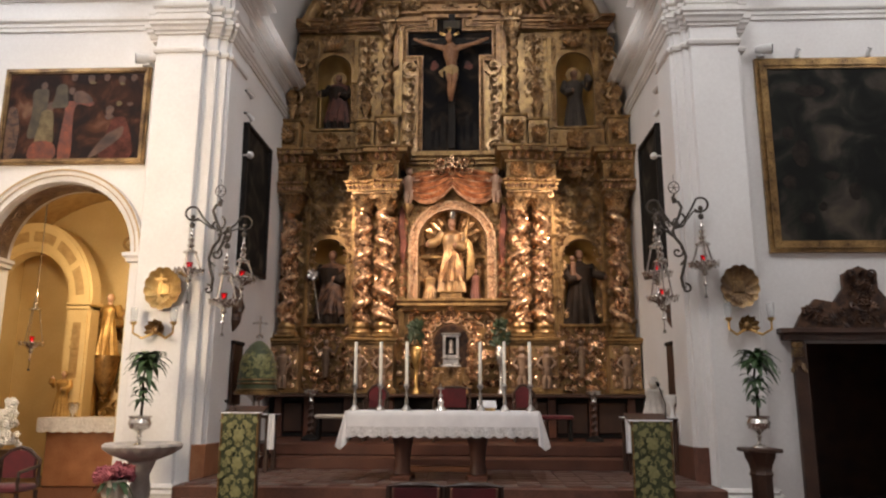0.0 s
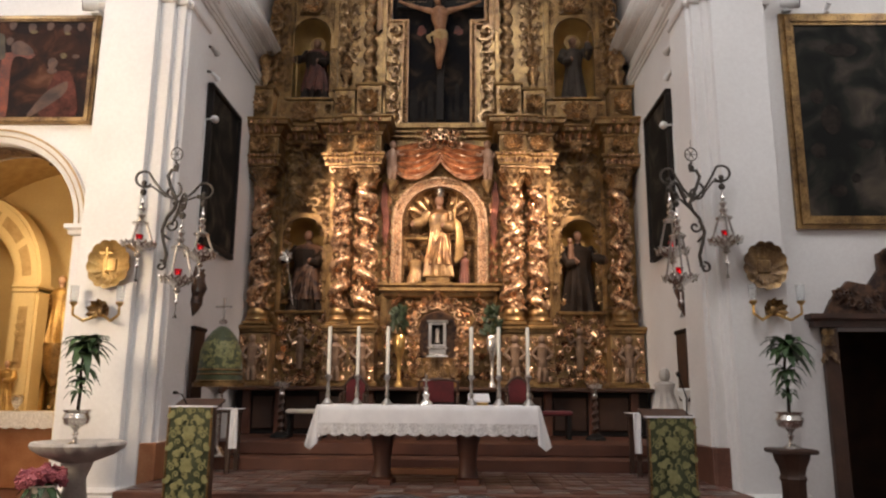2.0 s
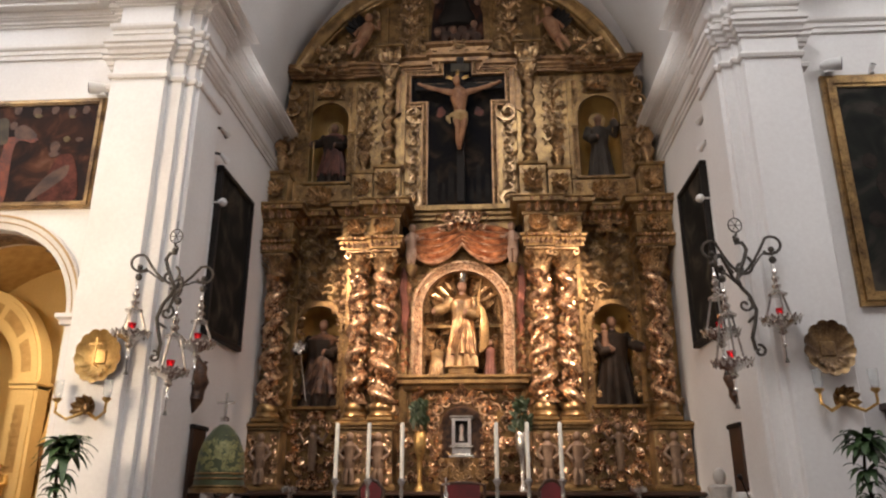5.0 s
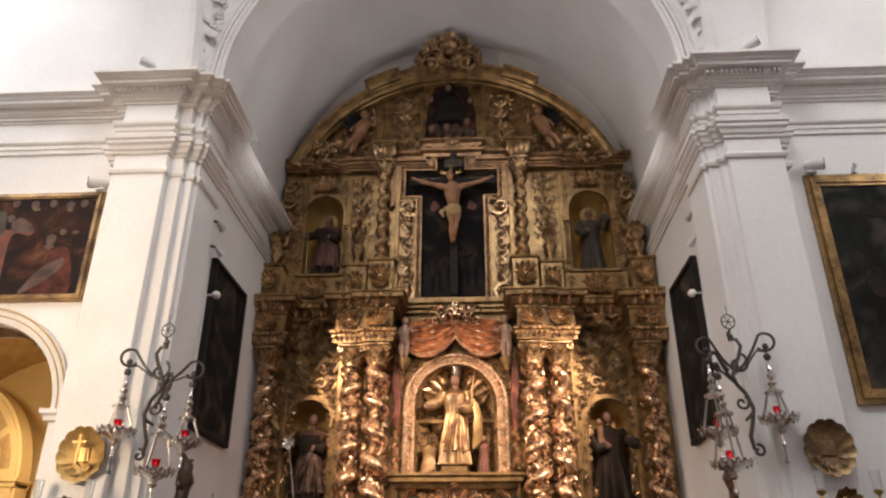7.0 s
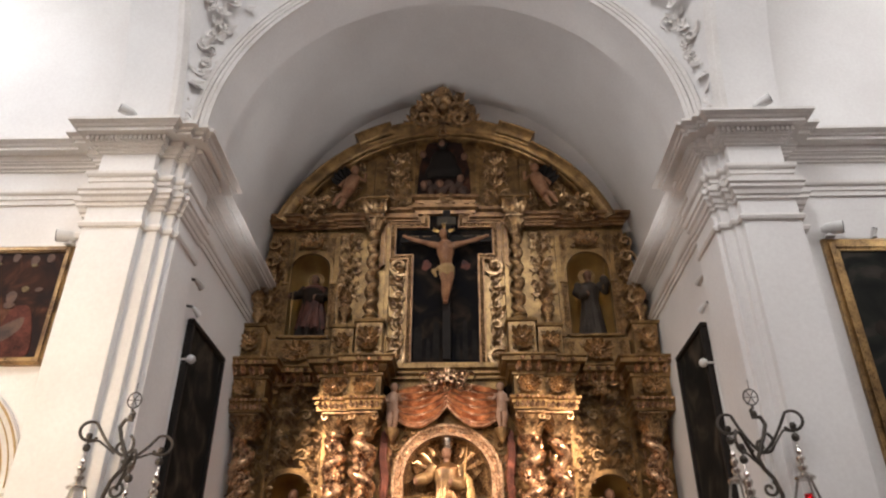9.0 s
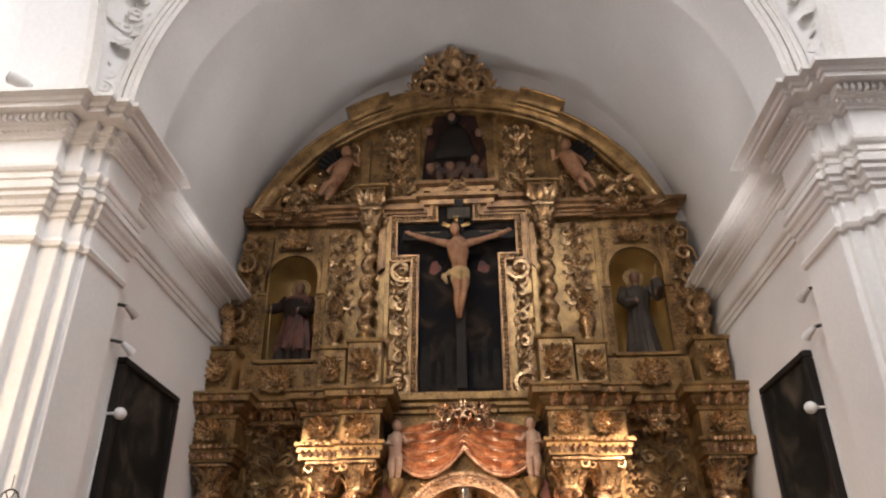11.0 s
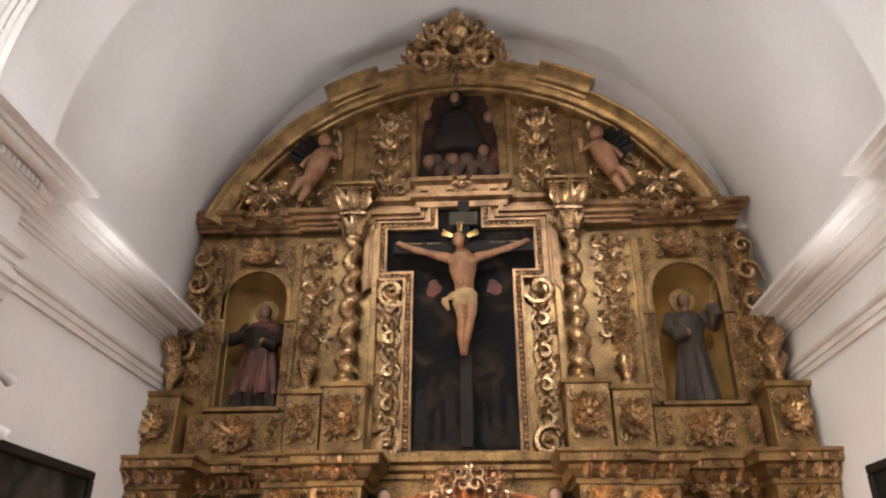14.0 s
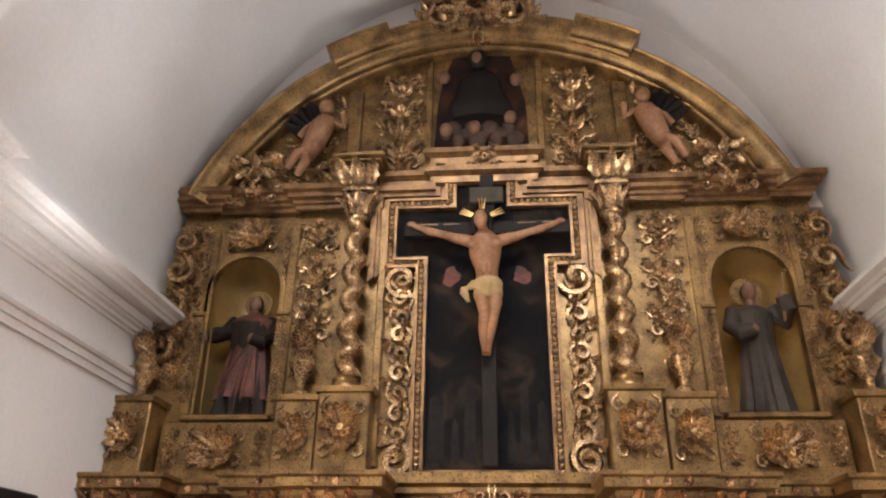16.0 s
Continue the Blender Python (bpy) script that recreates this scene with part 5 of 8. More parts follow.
for s, x in ((-1, -1.98), (1, 1.76)):
    fig = Shape().tube([(x + s * 0.16, RY - 0.10, 10.10), (x + s * 0.06, RY - 0.16, 10.26), (x, RY - 0.18, 10.42), (x - s * 0.05, RY - 0.16, 10.54), (x - s * 0.05, RY - 0.16, 10.60)], [0.08, 0.125, 0.135, 0.115, 0.055], 12)
    ball(fig, x - s * 0.05, RY - 0.2, 10.70, 0.085, 0.085, 0.10, True)
    fig.tube([(x - s * 0.14, RY - 0.16, 10.54), (x - s * 0.26, RY - 0.18, 10.44), (x - s * 0.26, RY - 0.2, 10.60)], 0.036, 8).tube([(x + s * 0.05, RY - 0.16, 10.54), (x + s * 0.16, RY - 0.2, 10.42), (x + s * 0.24, RY - 0.16, 10.34)], 0.036, 8)
    fig.tube([(x + s * 0.08, RY - 0.14, 10.22), (x + s * 0.24, RY - 0.2, 10.08), (x + s * 0.34, RY - 0.14, 9.94)], [0.065, 0.055, 0.035], 8).tube([(x + s * 0.16, RY - 0.12, 10.18), (x + s * 0.12, RY - 0.2, 9.98), (x + s * 0.22, RY - 0.16, 9.84)], [0.065, 0.055, 0.035], 8)
    fig.slot = 1
    ball(fig, x - s * 0.05, RY - 0.17, 10.74, 0.088, 0.08, 0.085, True)
    fig.v = [p + np.array((-s * 0.06, -0.04, -0.16)) for p in fig.v]
    part("cherub", fig, [FLESH, WALNUT], gable, "painted wooden cherub in relief")
    wing = Shape()
    for k in range(4):
        wing.stamp(ACANTHUS, place(x + s * 0.02, RY - 0.06, 10.32, 0.36, s * (15 + 22 * k), s < 0))
    part("wing", wing, BLACK_WOOD, gable)
for s, x in ((-1, -2.62), (1, 2.42)):
    part("corner_carving", carve(Shape(), x - 0.28, x + 0.28, 9.3, 9.95, 14.38, 0.26, 215, 1.5), GOLD, gable)
crest = Shape()
cz = 11.80
for s in (-1, 1):
    for dx, dz, size, turn in ((0.42, -0.05, 0.42, 0), (0.5, 0.16, 0.3, 60), (0.3, 0.22, 0.36, 130), (0.2, 0.42, 0.3, 200), (0.16, -0.1, 0.34, 260), (0.58, -0.14, 0.24, 320)):
        crest.stamp(SCROLL, place(-0.15 + s * dx, 14.34, cz + dz, size, s * turn, s < 0, 1.6))
        crest.stamp(ACANTHUS_BENT, place(-0.15 + s * dx, 14.30, cz + dz, size * 0.6, s * (20 + dx * 120), s < 0, 1.2))
for k in range(9):
    crest.stamp(ACANTHUS_BENT, place(-0.15, 14.28, cz + 0.30, 0.20, -72 + 18 * k, False, 1.2))
ball(crest, -0.15, 14.28, cz + 0.32, 0.13, 0.1, 0.13, True)
for k in range(11):
    crest.stamp(ACANTHUS_BENT, place(-0.15, 14.27, cz + 0.46, 0.27 - 0.012 * abs(k - 5), -90 + 18 * k, k > 5, 1.0))
for s in (-1, 1):
    for dx, dz, size, turn in ((0.30, 0.52, 0.24, 40), (0.40, 0.34, 0.22, 100), (0.62, -0.02, 0.2, 160)):
        crest.stamp(SCROLL, place(-0.15 + s * dx, 14.32, cz + dz, size, s * turn, s < 0, 1.6)).stamp(ACANTHUS, place(-0.15 + s * dx, 14.30, cz + dz, size * 0.8, s * 60, s < 0, 1.4))
ball(crest, -0.15, 14.26, cz + 0.52, 0.10, 0.08, 0.12, True)
crest.slab(arc(-0.15, 11.92, 0.36, 0, 360, 28, 0.52)[:-1], 14.36, 14.52)
for s in (-1, 1):
    crest.stamp(SCROLL, place(-0.15 + s * 0.36, 14.22, 11.66, 0.34, s * 90, s < 0, 1.6)).stamp(ROSETTE, place(-0.15 + s * 0.2, 14.23, 11.8, 0.26))
part("carved_crown", crest, GOLD, gable, "carved gilded crest of scrolls and leaves")


# ---- figures and crucifix ----
def robe(shape, x, y, z0, h, width=0.26, deep=0.75, folds=11, swell=1.0, n=44, seed=0):
    """A long gown with hanging folds, from the hem at z0 to the shoulders."""
    rng = random.Random(seed)
    phase = rng.uniform(0, 6)
    profile = [(1.0, 0.0), (0.97, 0.05), (0.86, 0.25), (0.76, 0.45), (0.66, 0.60), (0.70, 0.70), (0.80, 0.80), (0.84, 0.87), (0.60, 0.93), (0.24, 0.965), (0.17, 1.0)]
    v, f = [], []
    for r, u in profile:
        depth = 0.15 * max(0.0, 1 - u * 1.15)
        for i in range(n):
            a = 2 * math.pi * i / n
            q = width * r * swell * (1 + depth * math.sin(folds * a + phase + 1.6 * u) + 0.4 * depth * math.sin((folds + 6) * a + 2 * phase))
            v.append((x + q * math.cos(a), y + deep * q * math.sin(a), z0 + h * u))
    for k in range(len(profile) - 1):
        f += [(k * n + i, k * n + (i + 1) % n, (k + 1) * n + (i + 1) % n, (k + 1) * n + i) for i in range(n)]
    f += [tuple(range(n - 1, -1, -1)), tuple(range((len(profile) - 1) * n, len(profile) * n))]
    return shape.put(v, f)


def saint(x, y, z, tall, materials, label, left, right, width=0.27, halo=True, seed=0, extra=None, mantle=False):
    """A robed standing figure as one plain mesh. left and right: the arms' paths from the shoulders, in shares of the height."""
    s = Shape()
    robe(s, x, y, z, tall * 0.83, width * tall / 1.6, seed=seed)
    if mantle:
        s.slot = 3
        robe(s, x + 0.01 * tall, y - 0.005, z + 0.13 * tall, tall * 0.705, width * 0.97 * tall / 1.6, folds=8, seed=seed + 3)
        for k in range(8):
            w, u = width * tall / 1.6, k / 7
            fold = []
            for q in np.linspace(0, 1, 8):
                dx = ((0.42 - 0.08 * u) * (1 - q) + (-0.88 + 1.45 * u) * q - 0.10 * math.sin(math.pi * q) * (1 - u)) * w
                rim = w * (0.70 + 0.20 * q)
                fold.append((x + dx, y - 0.76 * math.sqrt(max(rim * rim - dx * dx, 0.0)) - 0.008, z + tall * (0.60 - 0.04 * u - (0.44 + 0.03 * (k % 2)) * q)))
            s.tube(fold, [0.006 * tall] + [0.013 * tall + 0.006 * tall * (k % 2)] * 6 + [0.008 * tall], 7)
        s.slot = 0
    for sign, path in ((-1, left), (1, right)):
        pts = [(x + sign * px * tall, y - py * tall, z + pz * tall) for px, py, pz in path]
        s.tube(pts, [0.055 * tall, 0.06 * tall, 0.065 * tall][:len(pts)] + [0.05 * tall] * (len(pts) - 3), 10)
        s.slot = 1
        ball(s, *pts[-1], 0.032 * tall, 0.032 * tall, 0.04 * tall, True)
        s.slot = 0
    s.slot = 1
    s.lathe([(0.035 * tall, z + 0.8 * tall), (0.03 * tall, z + 0.86 * tall)], (x, y), 10)
    ball(s, x, y - 0.01 * tall, z + 0.905 * tall, 0.05 * tall, 0.055 * tall, 0.068 * tall, True)
    s.slot = 0
    ball(s, x, y + 0.012 * tall, z + 0.92 * tall, 0.055 * tall, 0.055 * tall, 0.062 * tall, True)
    if halo:
        s.slot = 2
        s.slab([(x + px, z + 0.93 * tall + pz) for px, pz in arc(0, 0, 0.11 * tall, 0, 360, 24)[:-1]], y + 0.08, y + 0.095)
    if extra:
        s.slot = 2
        extra(s)
    ob = solid("saint_statue", s, materials, label, "statue", kind="", place=(0, 0, 0), group="saints in the altarpiece")
    return ob


def staff(x0, y0, z0, x1, y1, z1, r=0.012):
    return lambda s: s.tube([(x0, y0, z0), (x1, y1, z1)], r, 6)


def staff_bloom(x0, y0, z0, x1, y1, z1):
    def make(s):
        s.tube([(x0, y0, z0), (x1, y1, z1)], 0.012, 6)
        for k in range(6):
            s.stamp(ACANTHUS, place(x1, y1, z1, 0.13, 60 * k))
    return make


DOWN = ((0.13, 0.0, 0.77), (0.17, 0.02, 0.64), (0.12, 0.11, 0.56), (0.05, 0.13, 0.58))
OUT = ((0.13, 0.0, 0.77), (0.19, 0.03, 0.66), (0.24, 0.10, 0.62), (0.30, 0.12, 0.60))
UP = ((0.13, 0.0, 0.77), (0.20, 0.05, 0.66), (0.20, 0.12, 0.74), (0.18, 0.13, 0.82))
saint(-2.52, 14.66, 2.99, 1.56, [HABIT, FLESH_DULL, SILVER, OLD_BROWN], "dark robed saint statue holding a silver flowered staff", OUT, DOWN, 0.37, False, 1, staff_bloom(-2.70, 14.44, 3.02, -2.86, 14.40, 3.98), True)
saint(2.50, 14.66, 2.99, 1.56, [HABIT, FLESH_DULL, GOLD_PLAIN], "brown habited saint statue holding a small child figure", DOWN, OUT, 0.35, False, 2, None)
saint(-2.52, 14.66, 7.08, 1.34, [HABIT, FLESH_DULL, GOLD_PLAIN, ROBE], "red robed saint statue with a halo and staff", OUT, DOWN, 0.34, True, 3, staff(-2.84, 14.44, 7.1, -2.86, 14.44, 7.95), True)
saint(2.52, 14.66, 7.08, 1.38, [GREY_HABIT, FLESH_DULL, GOLD_PLAIN], "grey-brown habited saint statue raising one hand", DOWN, UP, 0.27, True, 4, staff(2.74, 14.46, 7.95, 2.80, 14.46, 8.45))
saint(-0.08, 14.70, 3.66, 1.58, [GOLD_DARK, FLESH_DULL, SILVER, GOLD_FRAME], "gilded crowned saint statue in the middle niche", OUT, DOWN, 0.27, False, 5, lambda s: s.lathe([(0.06, 5.16), (0.09, 5.22), (0.11, 5.34), (0.05, 5.40), (0.01, 5.42)], (-0.06, 14.68), 14), True)
plinth = Shape().box(-0.36, 0.18, 14.46, 14.90, 3.46, 3.52, 0.012).box(-0.31, 0.13, 14.50, 14.88, 3.52, 3.62, 0.01).box(-0.35, 0.17, 14.47, 14.89, 3.62, 3.66, 0.01)
solid("statue_plinth", plinth, GOLD_PLAIN, "moulded gilded plinth under the middle statue", "plinth", kind="")
s = robe(Shape(), 0.40, 14.66, 3.46, 0.56, 0.11, seed=8)
s.slot = 1
ball(s, 0.39, 14.64, 4.07, 0.05, 0.05, 0.06, True)
solid("kneeling_statue", s, [ROBE, FLESH_DULL], "small red robed statue beside the saint", "statue", kind="")
s = Shape()
for k in range(5):
    s.tube([(0.22 + 0.02 * k, 14.62, 4.75 - 0.02 * k), (0.27 + 0.02 * k, 14.58, 4.4), (0.24 + 0.03 * k, 14.60, 3.9 + 0.03 * k)], [0.03, 0.04, 0.03], 8)
s.tube([(0.20, 14.54, 4.5), (0.23, 14.54, 4.95), (0.27, 14.56, 5.22)], [0.02, 0.022, 0.012], 8)
solid("carved_banner", s, GOLD_PLAIN, "gilded carved banner with staff beside the saint", "banner", kind="")
s = robe(Shape(), -0.52, 14.68, 3.46, 0.52, 0.16, seed=9)
solid("carved_rock", s, GOLD_DARK, "aged gilded carved mound in the niche", "carving", kind="")
s = Shape().lathe([(0.05, 3.92), (0.065, 4.02), (0.05, 4.12), (0.065, 4.2), (0.03, 4.24)], (2.34, 14.48), 10)
ball(s, 2.33, 14.46, 4.29, 0.05, 0.05, 0.06, True).tube([(2.36, 14.47, 4.0), (2.42, 14.42, 3.94), (2.48, 14.42, 3.88)], 0.03, 8)
solid("child_statue", s, FLESH_DULL, "small painted child figure on the saint's arm", "statue", kind="")

cross = thing("crucifix", (-0.07, 14.38, 6.53), "black wooden cross before a dark painting", "crucifix")
part("upright", Shape().box(-0.145, 0.0, 14.32, 14.40, 6.58, 9.6, 0.008), BLACK_WOOD, cross)
part("crossbeam", Shape().box(-0.93, 0.76, 14.31, 14.39, 8.88, 9.03, 0.008), BLACK_WOOD, cross)
for x0, x1 in ((-0.88, -0.58), (-0.52, -0.36), (0.24, 0.42), (0.48, 0.72)):
    part("metal_strip", Shape().box(x0, x1, 14.306, 14.312, 9.0, 9.008), GOLD_DARK, cross, "thin dull gold inlay")
plate = Shape().box(-0.25, 0.10, 14.28, 14.31, 9.24, 9.42, 0.006)
part("title_board", plate, OLIVE_PAINT, cross)
c = Shape()
X, Y = -0.06, 14.22
c.tube([(X, Y, 8.80), (X, Y - 0.01, 8.70), (X, Y - 0.02, 8.54), (X + 0.012, Y, 8.40), (X + 0.015, Y + 0.01, 8.28), (X + 0.02, Y - 0.01, 8.16)], [0.08, 0.165, 0.155, 0.112, 0.105, 0.125], 18)
for s in (-1, 1):
    c.tube([(X + s * 0.09, Y + 0.02, 8.70), (X + s * 0.19, Y + 0.02, 8.74), (X + s * 0.30, Y + 0.03, 8.77), (X + s * 0.44, Y + 0.05, 8.83), (X + s * 0.56, Y + 0.06, 8.87), (X + s * 0.68, Y + 0.07, 8.92), (X + s * 0.74, Y + 0.07, 8.95)], [0.07, 0.062, 0.05, 0.038, 0.042, 0.028, 0.026], 12)
    ball(c, X + s * 0.76, Y + 0.06, 8.96, 0.045, 0.025, 0.028, True)
    ball(c, X + s * 0.085, Y - 0.10, 8.63, 0.08, 0.05, 0.058, True)
    ball(c, X + s * 0.03 + 0.01, Y - 0.10, 8.40, 0.035, 0.03, 0.09, True)
    c.tube([(X + s * 0.055 + 0.02, Y, 8.20), (X + s * 0.058 + 0.03, Y - 0.07, 8.03), (X + s * 0.046 + 0.03, Y - 0.11, 7.90), (X + s * 0.036 + 0.01, Y - 0.04, 7.78), (X + s * 0.026, Y, 7.68), (X + s * 0.02, Y + 0.01, 7.60), (X + s * 0.016, Y - 0.05, 7.53)], [0.076, 0.068, 0.05, 0.05, 0.038, 0.027, 0.025], 12)
c.tube([(X - 0.01, Y, 8.76), (X - 0.03, Y - 0.06, 8.86)], [0.055, 0.05], 10)
ball(c, X - 0.04, Y - 0.125, 8.90, 0.068, 0.08, 0.10, True)
c.slot = 1
ball(c, X - 0.035, Y - 0.05, 8.96, 0.085, 0.08, 0.09, True).tube([(X - 0.10, Y - 0.07, 8.96), (X - 0.115, Y - 0.08, 8.86), (X - 0.10, Y - 0.09, 8.76)], [0.03, 0.03, 0.012], 7).tube([(X + 0.04, Y - 0.06, 8.96), (X + 0.05, Y - 0.06, 8.86), (X + 0.04, Y - 0.05, 8.78)], [0.03, 0.028, 0.012], 7)
c.slot = 2
c.lathe([(0.118, 8.06), (0.142, 8.12), (0.138, 8.20), (0.145, 8.25), (0.118, 8.29)], (X + 0.02, Y - 0.01), 18, 0.85)
for k in range(6):
    c.tube([(X + 0.15, Y - 0.05, 8.25 - 0.03 * k), (X + 0.03, Y - 0.14, 8.20 - 0.025 * k), (X - 0.11, Y - 0.07, 8.25 - 0.012 * k)], 0.014, 6)
for k in range(5):
    c.tube([(X - 0.12, Y - 0.04, 8.26 - 0.015 * k), (X - 0.19 - 0.01 * k, Y - 0.05, 8.18), (X - 0.17 - 0.015 * k, Y - 0.04, 8.05 + 0.02 * k)], 0.02, 6)
c.slot = 3
for a in (90, 25, 155):
    for k in (-8, 0, 8):
        c.tube([(X - 0.03 + 0.1 * math.cos(radians(a + k)), Y, 8.97 + 0.1 * math.sin(radians(a + k))), (X - 0.03 + 0.24 * math.cos(radians(a + k)), Y, 8.97 + 0.24 * math.sin(radians(a + k)))], [0.012, 0.003], 5)
c.v = [p + np.array((-0.03, 0.0, 0.04)) for p in c.v]
solid("crucified_statue", c, [FLESH, BLACK_WOOD, STUCCO, BRASS], "painted wooden crucified figure with carved loincloth", "statue", kind="")


# ---- things in the chancel and the crossing ----
def framed_painting(name, x0, x1, z0, z1, y, canvas_material, frame_material, border, label):
    """A framed painting on a wall that faces -y; its back is at y."""
    pic = thing(name, ((x0 + x1) / 2, y, z0), label, "painting")
    part("canvas", Shape().box(x0 + border * 0.6, x1 - border * 0.6, y - 0.05, y - 0.005, z0 + border * 0.6, z1 - border * 0.6), canvas_material, pic, smooth=False)
    prof = Shape()
    for a, b, d in ((0.0, 0.35, 0.06), (0.35, 0.75, 0.09), (0.75, 1.0, 0.07)):
        o, i = border * a, border * b
        prof.slab([(x0 + o, z0 + o), (x1 - o, z0 + o), (x1 - o, z1 - o), (x0 + o, z1 - o)], y - d, y - 0.002, [[(x0 + i, z0 + i), (x1 - i, z0 + i), (x1 - i, z1 - i), (x0 + i, z1 - i)]])
    part("frame", prof, frame_material, pic, smooth=False)
    return pic


west = framed_painting("wall_painting", -6.98, -4.66, 5.04, 6.62, 10.53, PAINT_WARM, GOLD_DARK, 0.09, "dark old painting with red and pale figures in thin gilt frame")


def blob(points, n=5):
    """A closed smooth outline through a few points."""
    out, m = [], len(points)
    for i in range(m):
        p0, p1, p2, p3 = (Vector(points[(i + j - 1) % m]) for j in range(4))
        for k in range(n):
            t = k / n
            q = 0.5 * (2 * p1 + (p2 - p0) * t + (2 * p0 - 5 * p1 + 4 * p2 - p3) * t * t + (3 * p1 - p0 - 3 * p2 + p3) * t ** 3)
            out.append((q.x, q.y))
    return out


def oval(cx, cz, r, tall=1.25):
    return [(cx + r * math.cos(a) * (1 + 0.08 * math.sin(3 * a + cx)), cz + tall * r * math.sin(a)) for a in np.linspace(0, 2 * math.pi, 15)[:-1]]


def robed(cx, z0, z1, low, high):
    """The outline of a standing robed figure in a painting."""
    return blob([(cx - low, z0), (cx, z0 - 0.02), (cx + low * 0.9, z0 + 0.01), (cx + low * 0.8, (z0 + z1) / 2), (cx + high, z1 - 0.04), (cx, z1), (cx - high, z1 - 0.05), (cx - low * 0.75, (z0 + z1) / 2)])


FIGURES = [
    (robed(-6.38, 5.50, 6.28, 0.15, 0.12), OLIVE_PAINT), (oval(-6.34, 6.33, 0.052), PAINT_FLESH),
    (robed(-6.25, 5.40, 5.93, 0.15, 0.09), PAINT_CREAM), (oval(-6.20, 5.99, 0.056), PAINT_FLESH),
    (blob([(-6.03, 6.06), (-5.55, 6.06), (-5.58, 5.98), (-5.82, 5.96), (-5.82, 5.16), (-6.02, 5.15), (-5.97, 5.95)]), COPPER_PAINT),
    (blob([(-6.42, 5.40), (-6.12, 5.39), (-6.08, 5.15), (-6.48, 5.15)]), COPPER_PAINT),
    (blob([(-5.85, 6.20), (-5.72, 6.24), (-5.55, 6.10), (-5.60, 6.03), (-5.82, 6.06)]), PAINT_FLESH), (oval(-5.89, 6.24, 0.05), PAINT_FLESH),
    (robed(-6.05, 5.98, 6.36, 0.13, 0.08), OLIVE_PAINT),
    (oval(-5.87, 6.47, 0.052), PAINT_FLESH), (oval(-5.60, 6.44, 0.056), PAINT_FLESH), (oval(-5.35, 6.46, 0.05), PAINT_FLESH), (oval(-5.11, 6.42, 0.054), PAINT_FLESH), (oval(-4.92, 6.45, 0.05), PAINT_FLESH),
    (oval(-5.57, 6.375, 0.05, 0.5), PAINT_CREAM), (oval(-5.10, 6.35, 0.04, 0.5), PAINT_CREAM),
    (robed(-5.10, 5.16, 5.80, 0.26, 0.11), PAINT_ROSE), (oval(-5.26, 5.91, 0.066), PAINT_FLESH), (oval(-5.26, 5.80, 0.07, 0.6), PAINT_FLESH),
    (blob([(-5.32, 5.47), (-5.14, 5.60), (-5.02, 5.64), (-5.04, 5.48), (-5.22, 5.32), (-5.46, 5.16), (-5.52, 5.18)]), PAINT_FLESH),
    (oval(-5.12, 6.02, 0.045, 0.9), PAINT_CREAM), (oval(-4.95, 6.01, 0.05, 0.6), PAINT_FLESH),
    (blob([(-6.86, 5.9), (-6.74, 5.95), (-6.66, 5.6), (-6.70, 5.18), (-6.86, 5.16)]), OLD_BROWN),
]
for k, (ring, m) in enumerate(FIGURES):
    part("painted_figure", Shape().slab(ring, 10.4768 - 0.0005 * k, 10.481), m, west, smooth=False)
east = framed_painting("wall_painting", 4.61, 7.1, 3.62, 6.61, 10.53, PAINT_DARK, GOLD_PLAIN, 0.17, "very dark large painting in broad gilded frame")
for k, (x, z, w, h) in enumerate(((4.98, 4.67, 0.10, 1.1), (5.18, 4.13, 0.12, 0.7), (5.90, 4.52, 0.09, 1.5), (5.60, 4.76, 0.11, 0.6), (5.40, 6.08, 0.22, 0.45), (5.18, 5.10, 0.13, 1.6), (5.02, 5.42, 0.09, 1.2), (5.42, 4.30, 0.06, 1.1))):
    part("painted_figure", Shape().slab(oval(x, z, w, h), 10.4768 - 0.0005 * k, 10.481), PAINT_DUSK, east, smooth=False)
# the two side-wall paintings of the chancel
for s, y0, y1 in ((-1, 11.7, 13.2), (1, 11.95, 13.3)):
    pic = thing("side_painting", (s * 3.56, (y0 + y1) / 2, 3.68), "nearly black painting in plain dark frame", "painting", "paintings on the chancel walls")
    lo, hi = sorted((s * 3.50, s * 3.555))
    part("canvas", Shape().box(lo, hi, y0 + 0.06, y1 - 0.06, 3.74, 6.12), PAINT_DARK, pic, smooth=False)
    bars = Shape()
    a, b = sorted((s * 3.46, s * 3.558))
    for args in ((y0, y1, 3.68, 3.76), (y0, y1, 6.10, 6.18), (y0, y0 + 0.08, 3.76, 6.10), (y1 - 0.08, y1, 3.76, 6.10)):
        bars.box(a, b, *args, 0.01)
    part("frame", bars, BLACK_WOOD, pic)
    lamp = thing("picture_spotlight", (s * 3.42, y0 + 0.02, 5.55), "small white spotlight beside a dark painting", "spotlight", "small white spotlights")
    body = Shape()
    ball(body, s * 3.41, y0 + 0.0, 5.58, 0.06, 0.07, 0.06, True).tube([(s * 3.56, y0 - 0.01, 5.58), (s * 3.41, y0, 5.58)], 0.015, 6)
    part("lamp_head", body, CABLE, lamp)
    part("cable", Shape().tube([(s * 3.55, y0 - 0.02, 5.55), (s * 3.55, y0 - 0.02, 4.6), (s * 3.55, y0 - 0.02, 3.4)], 0.012, 5), CABLE, lamp)


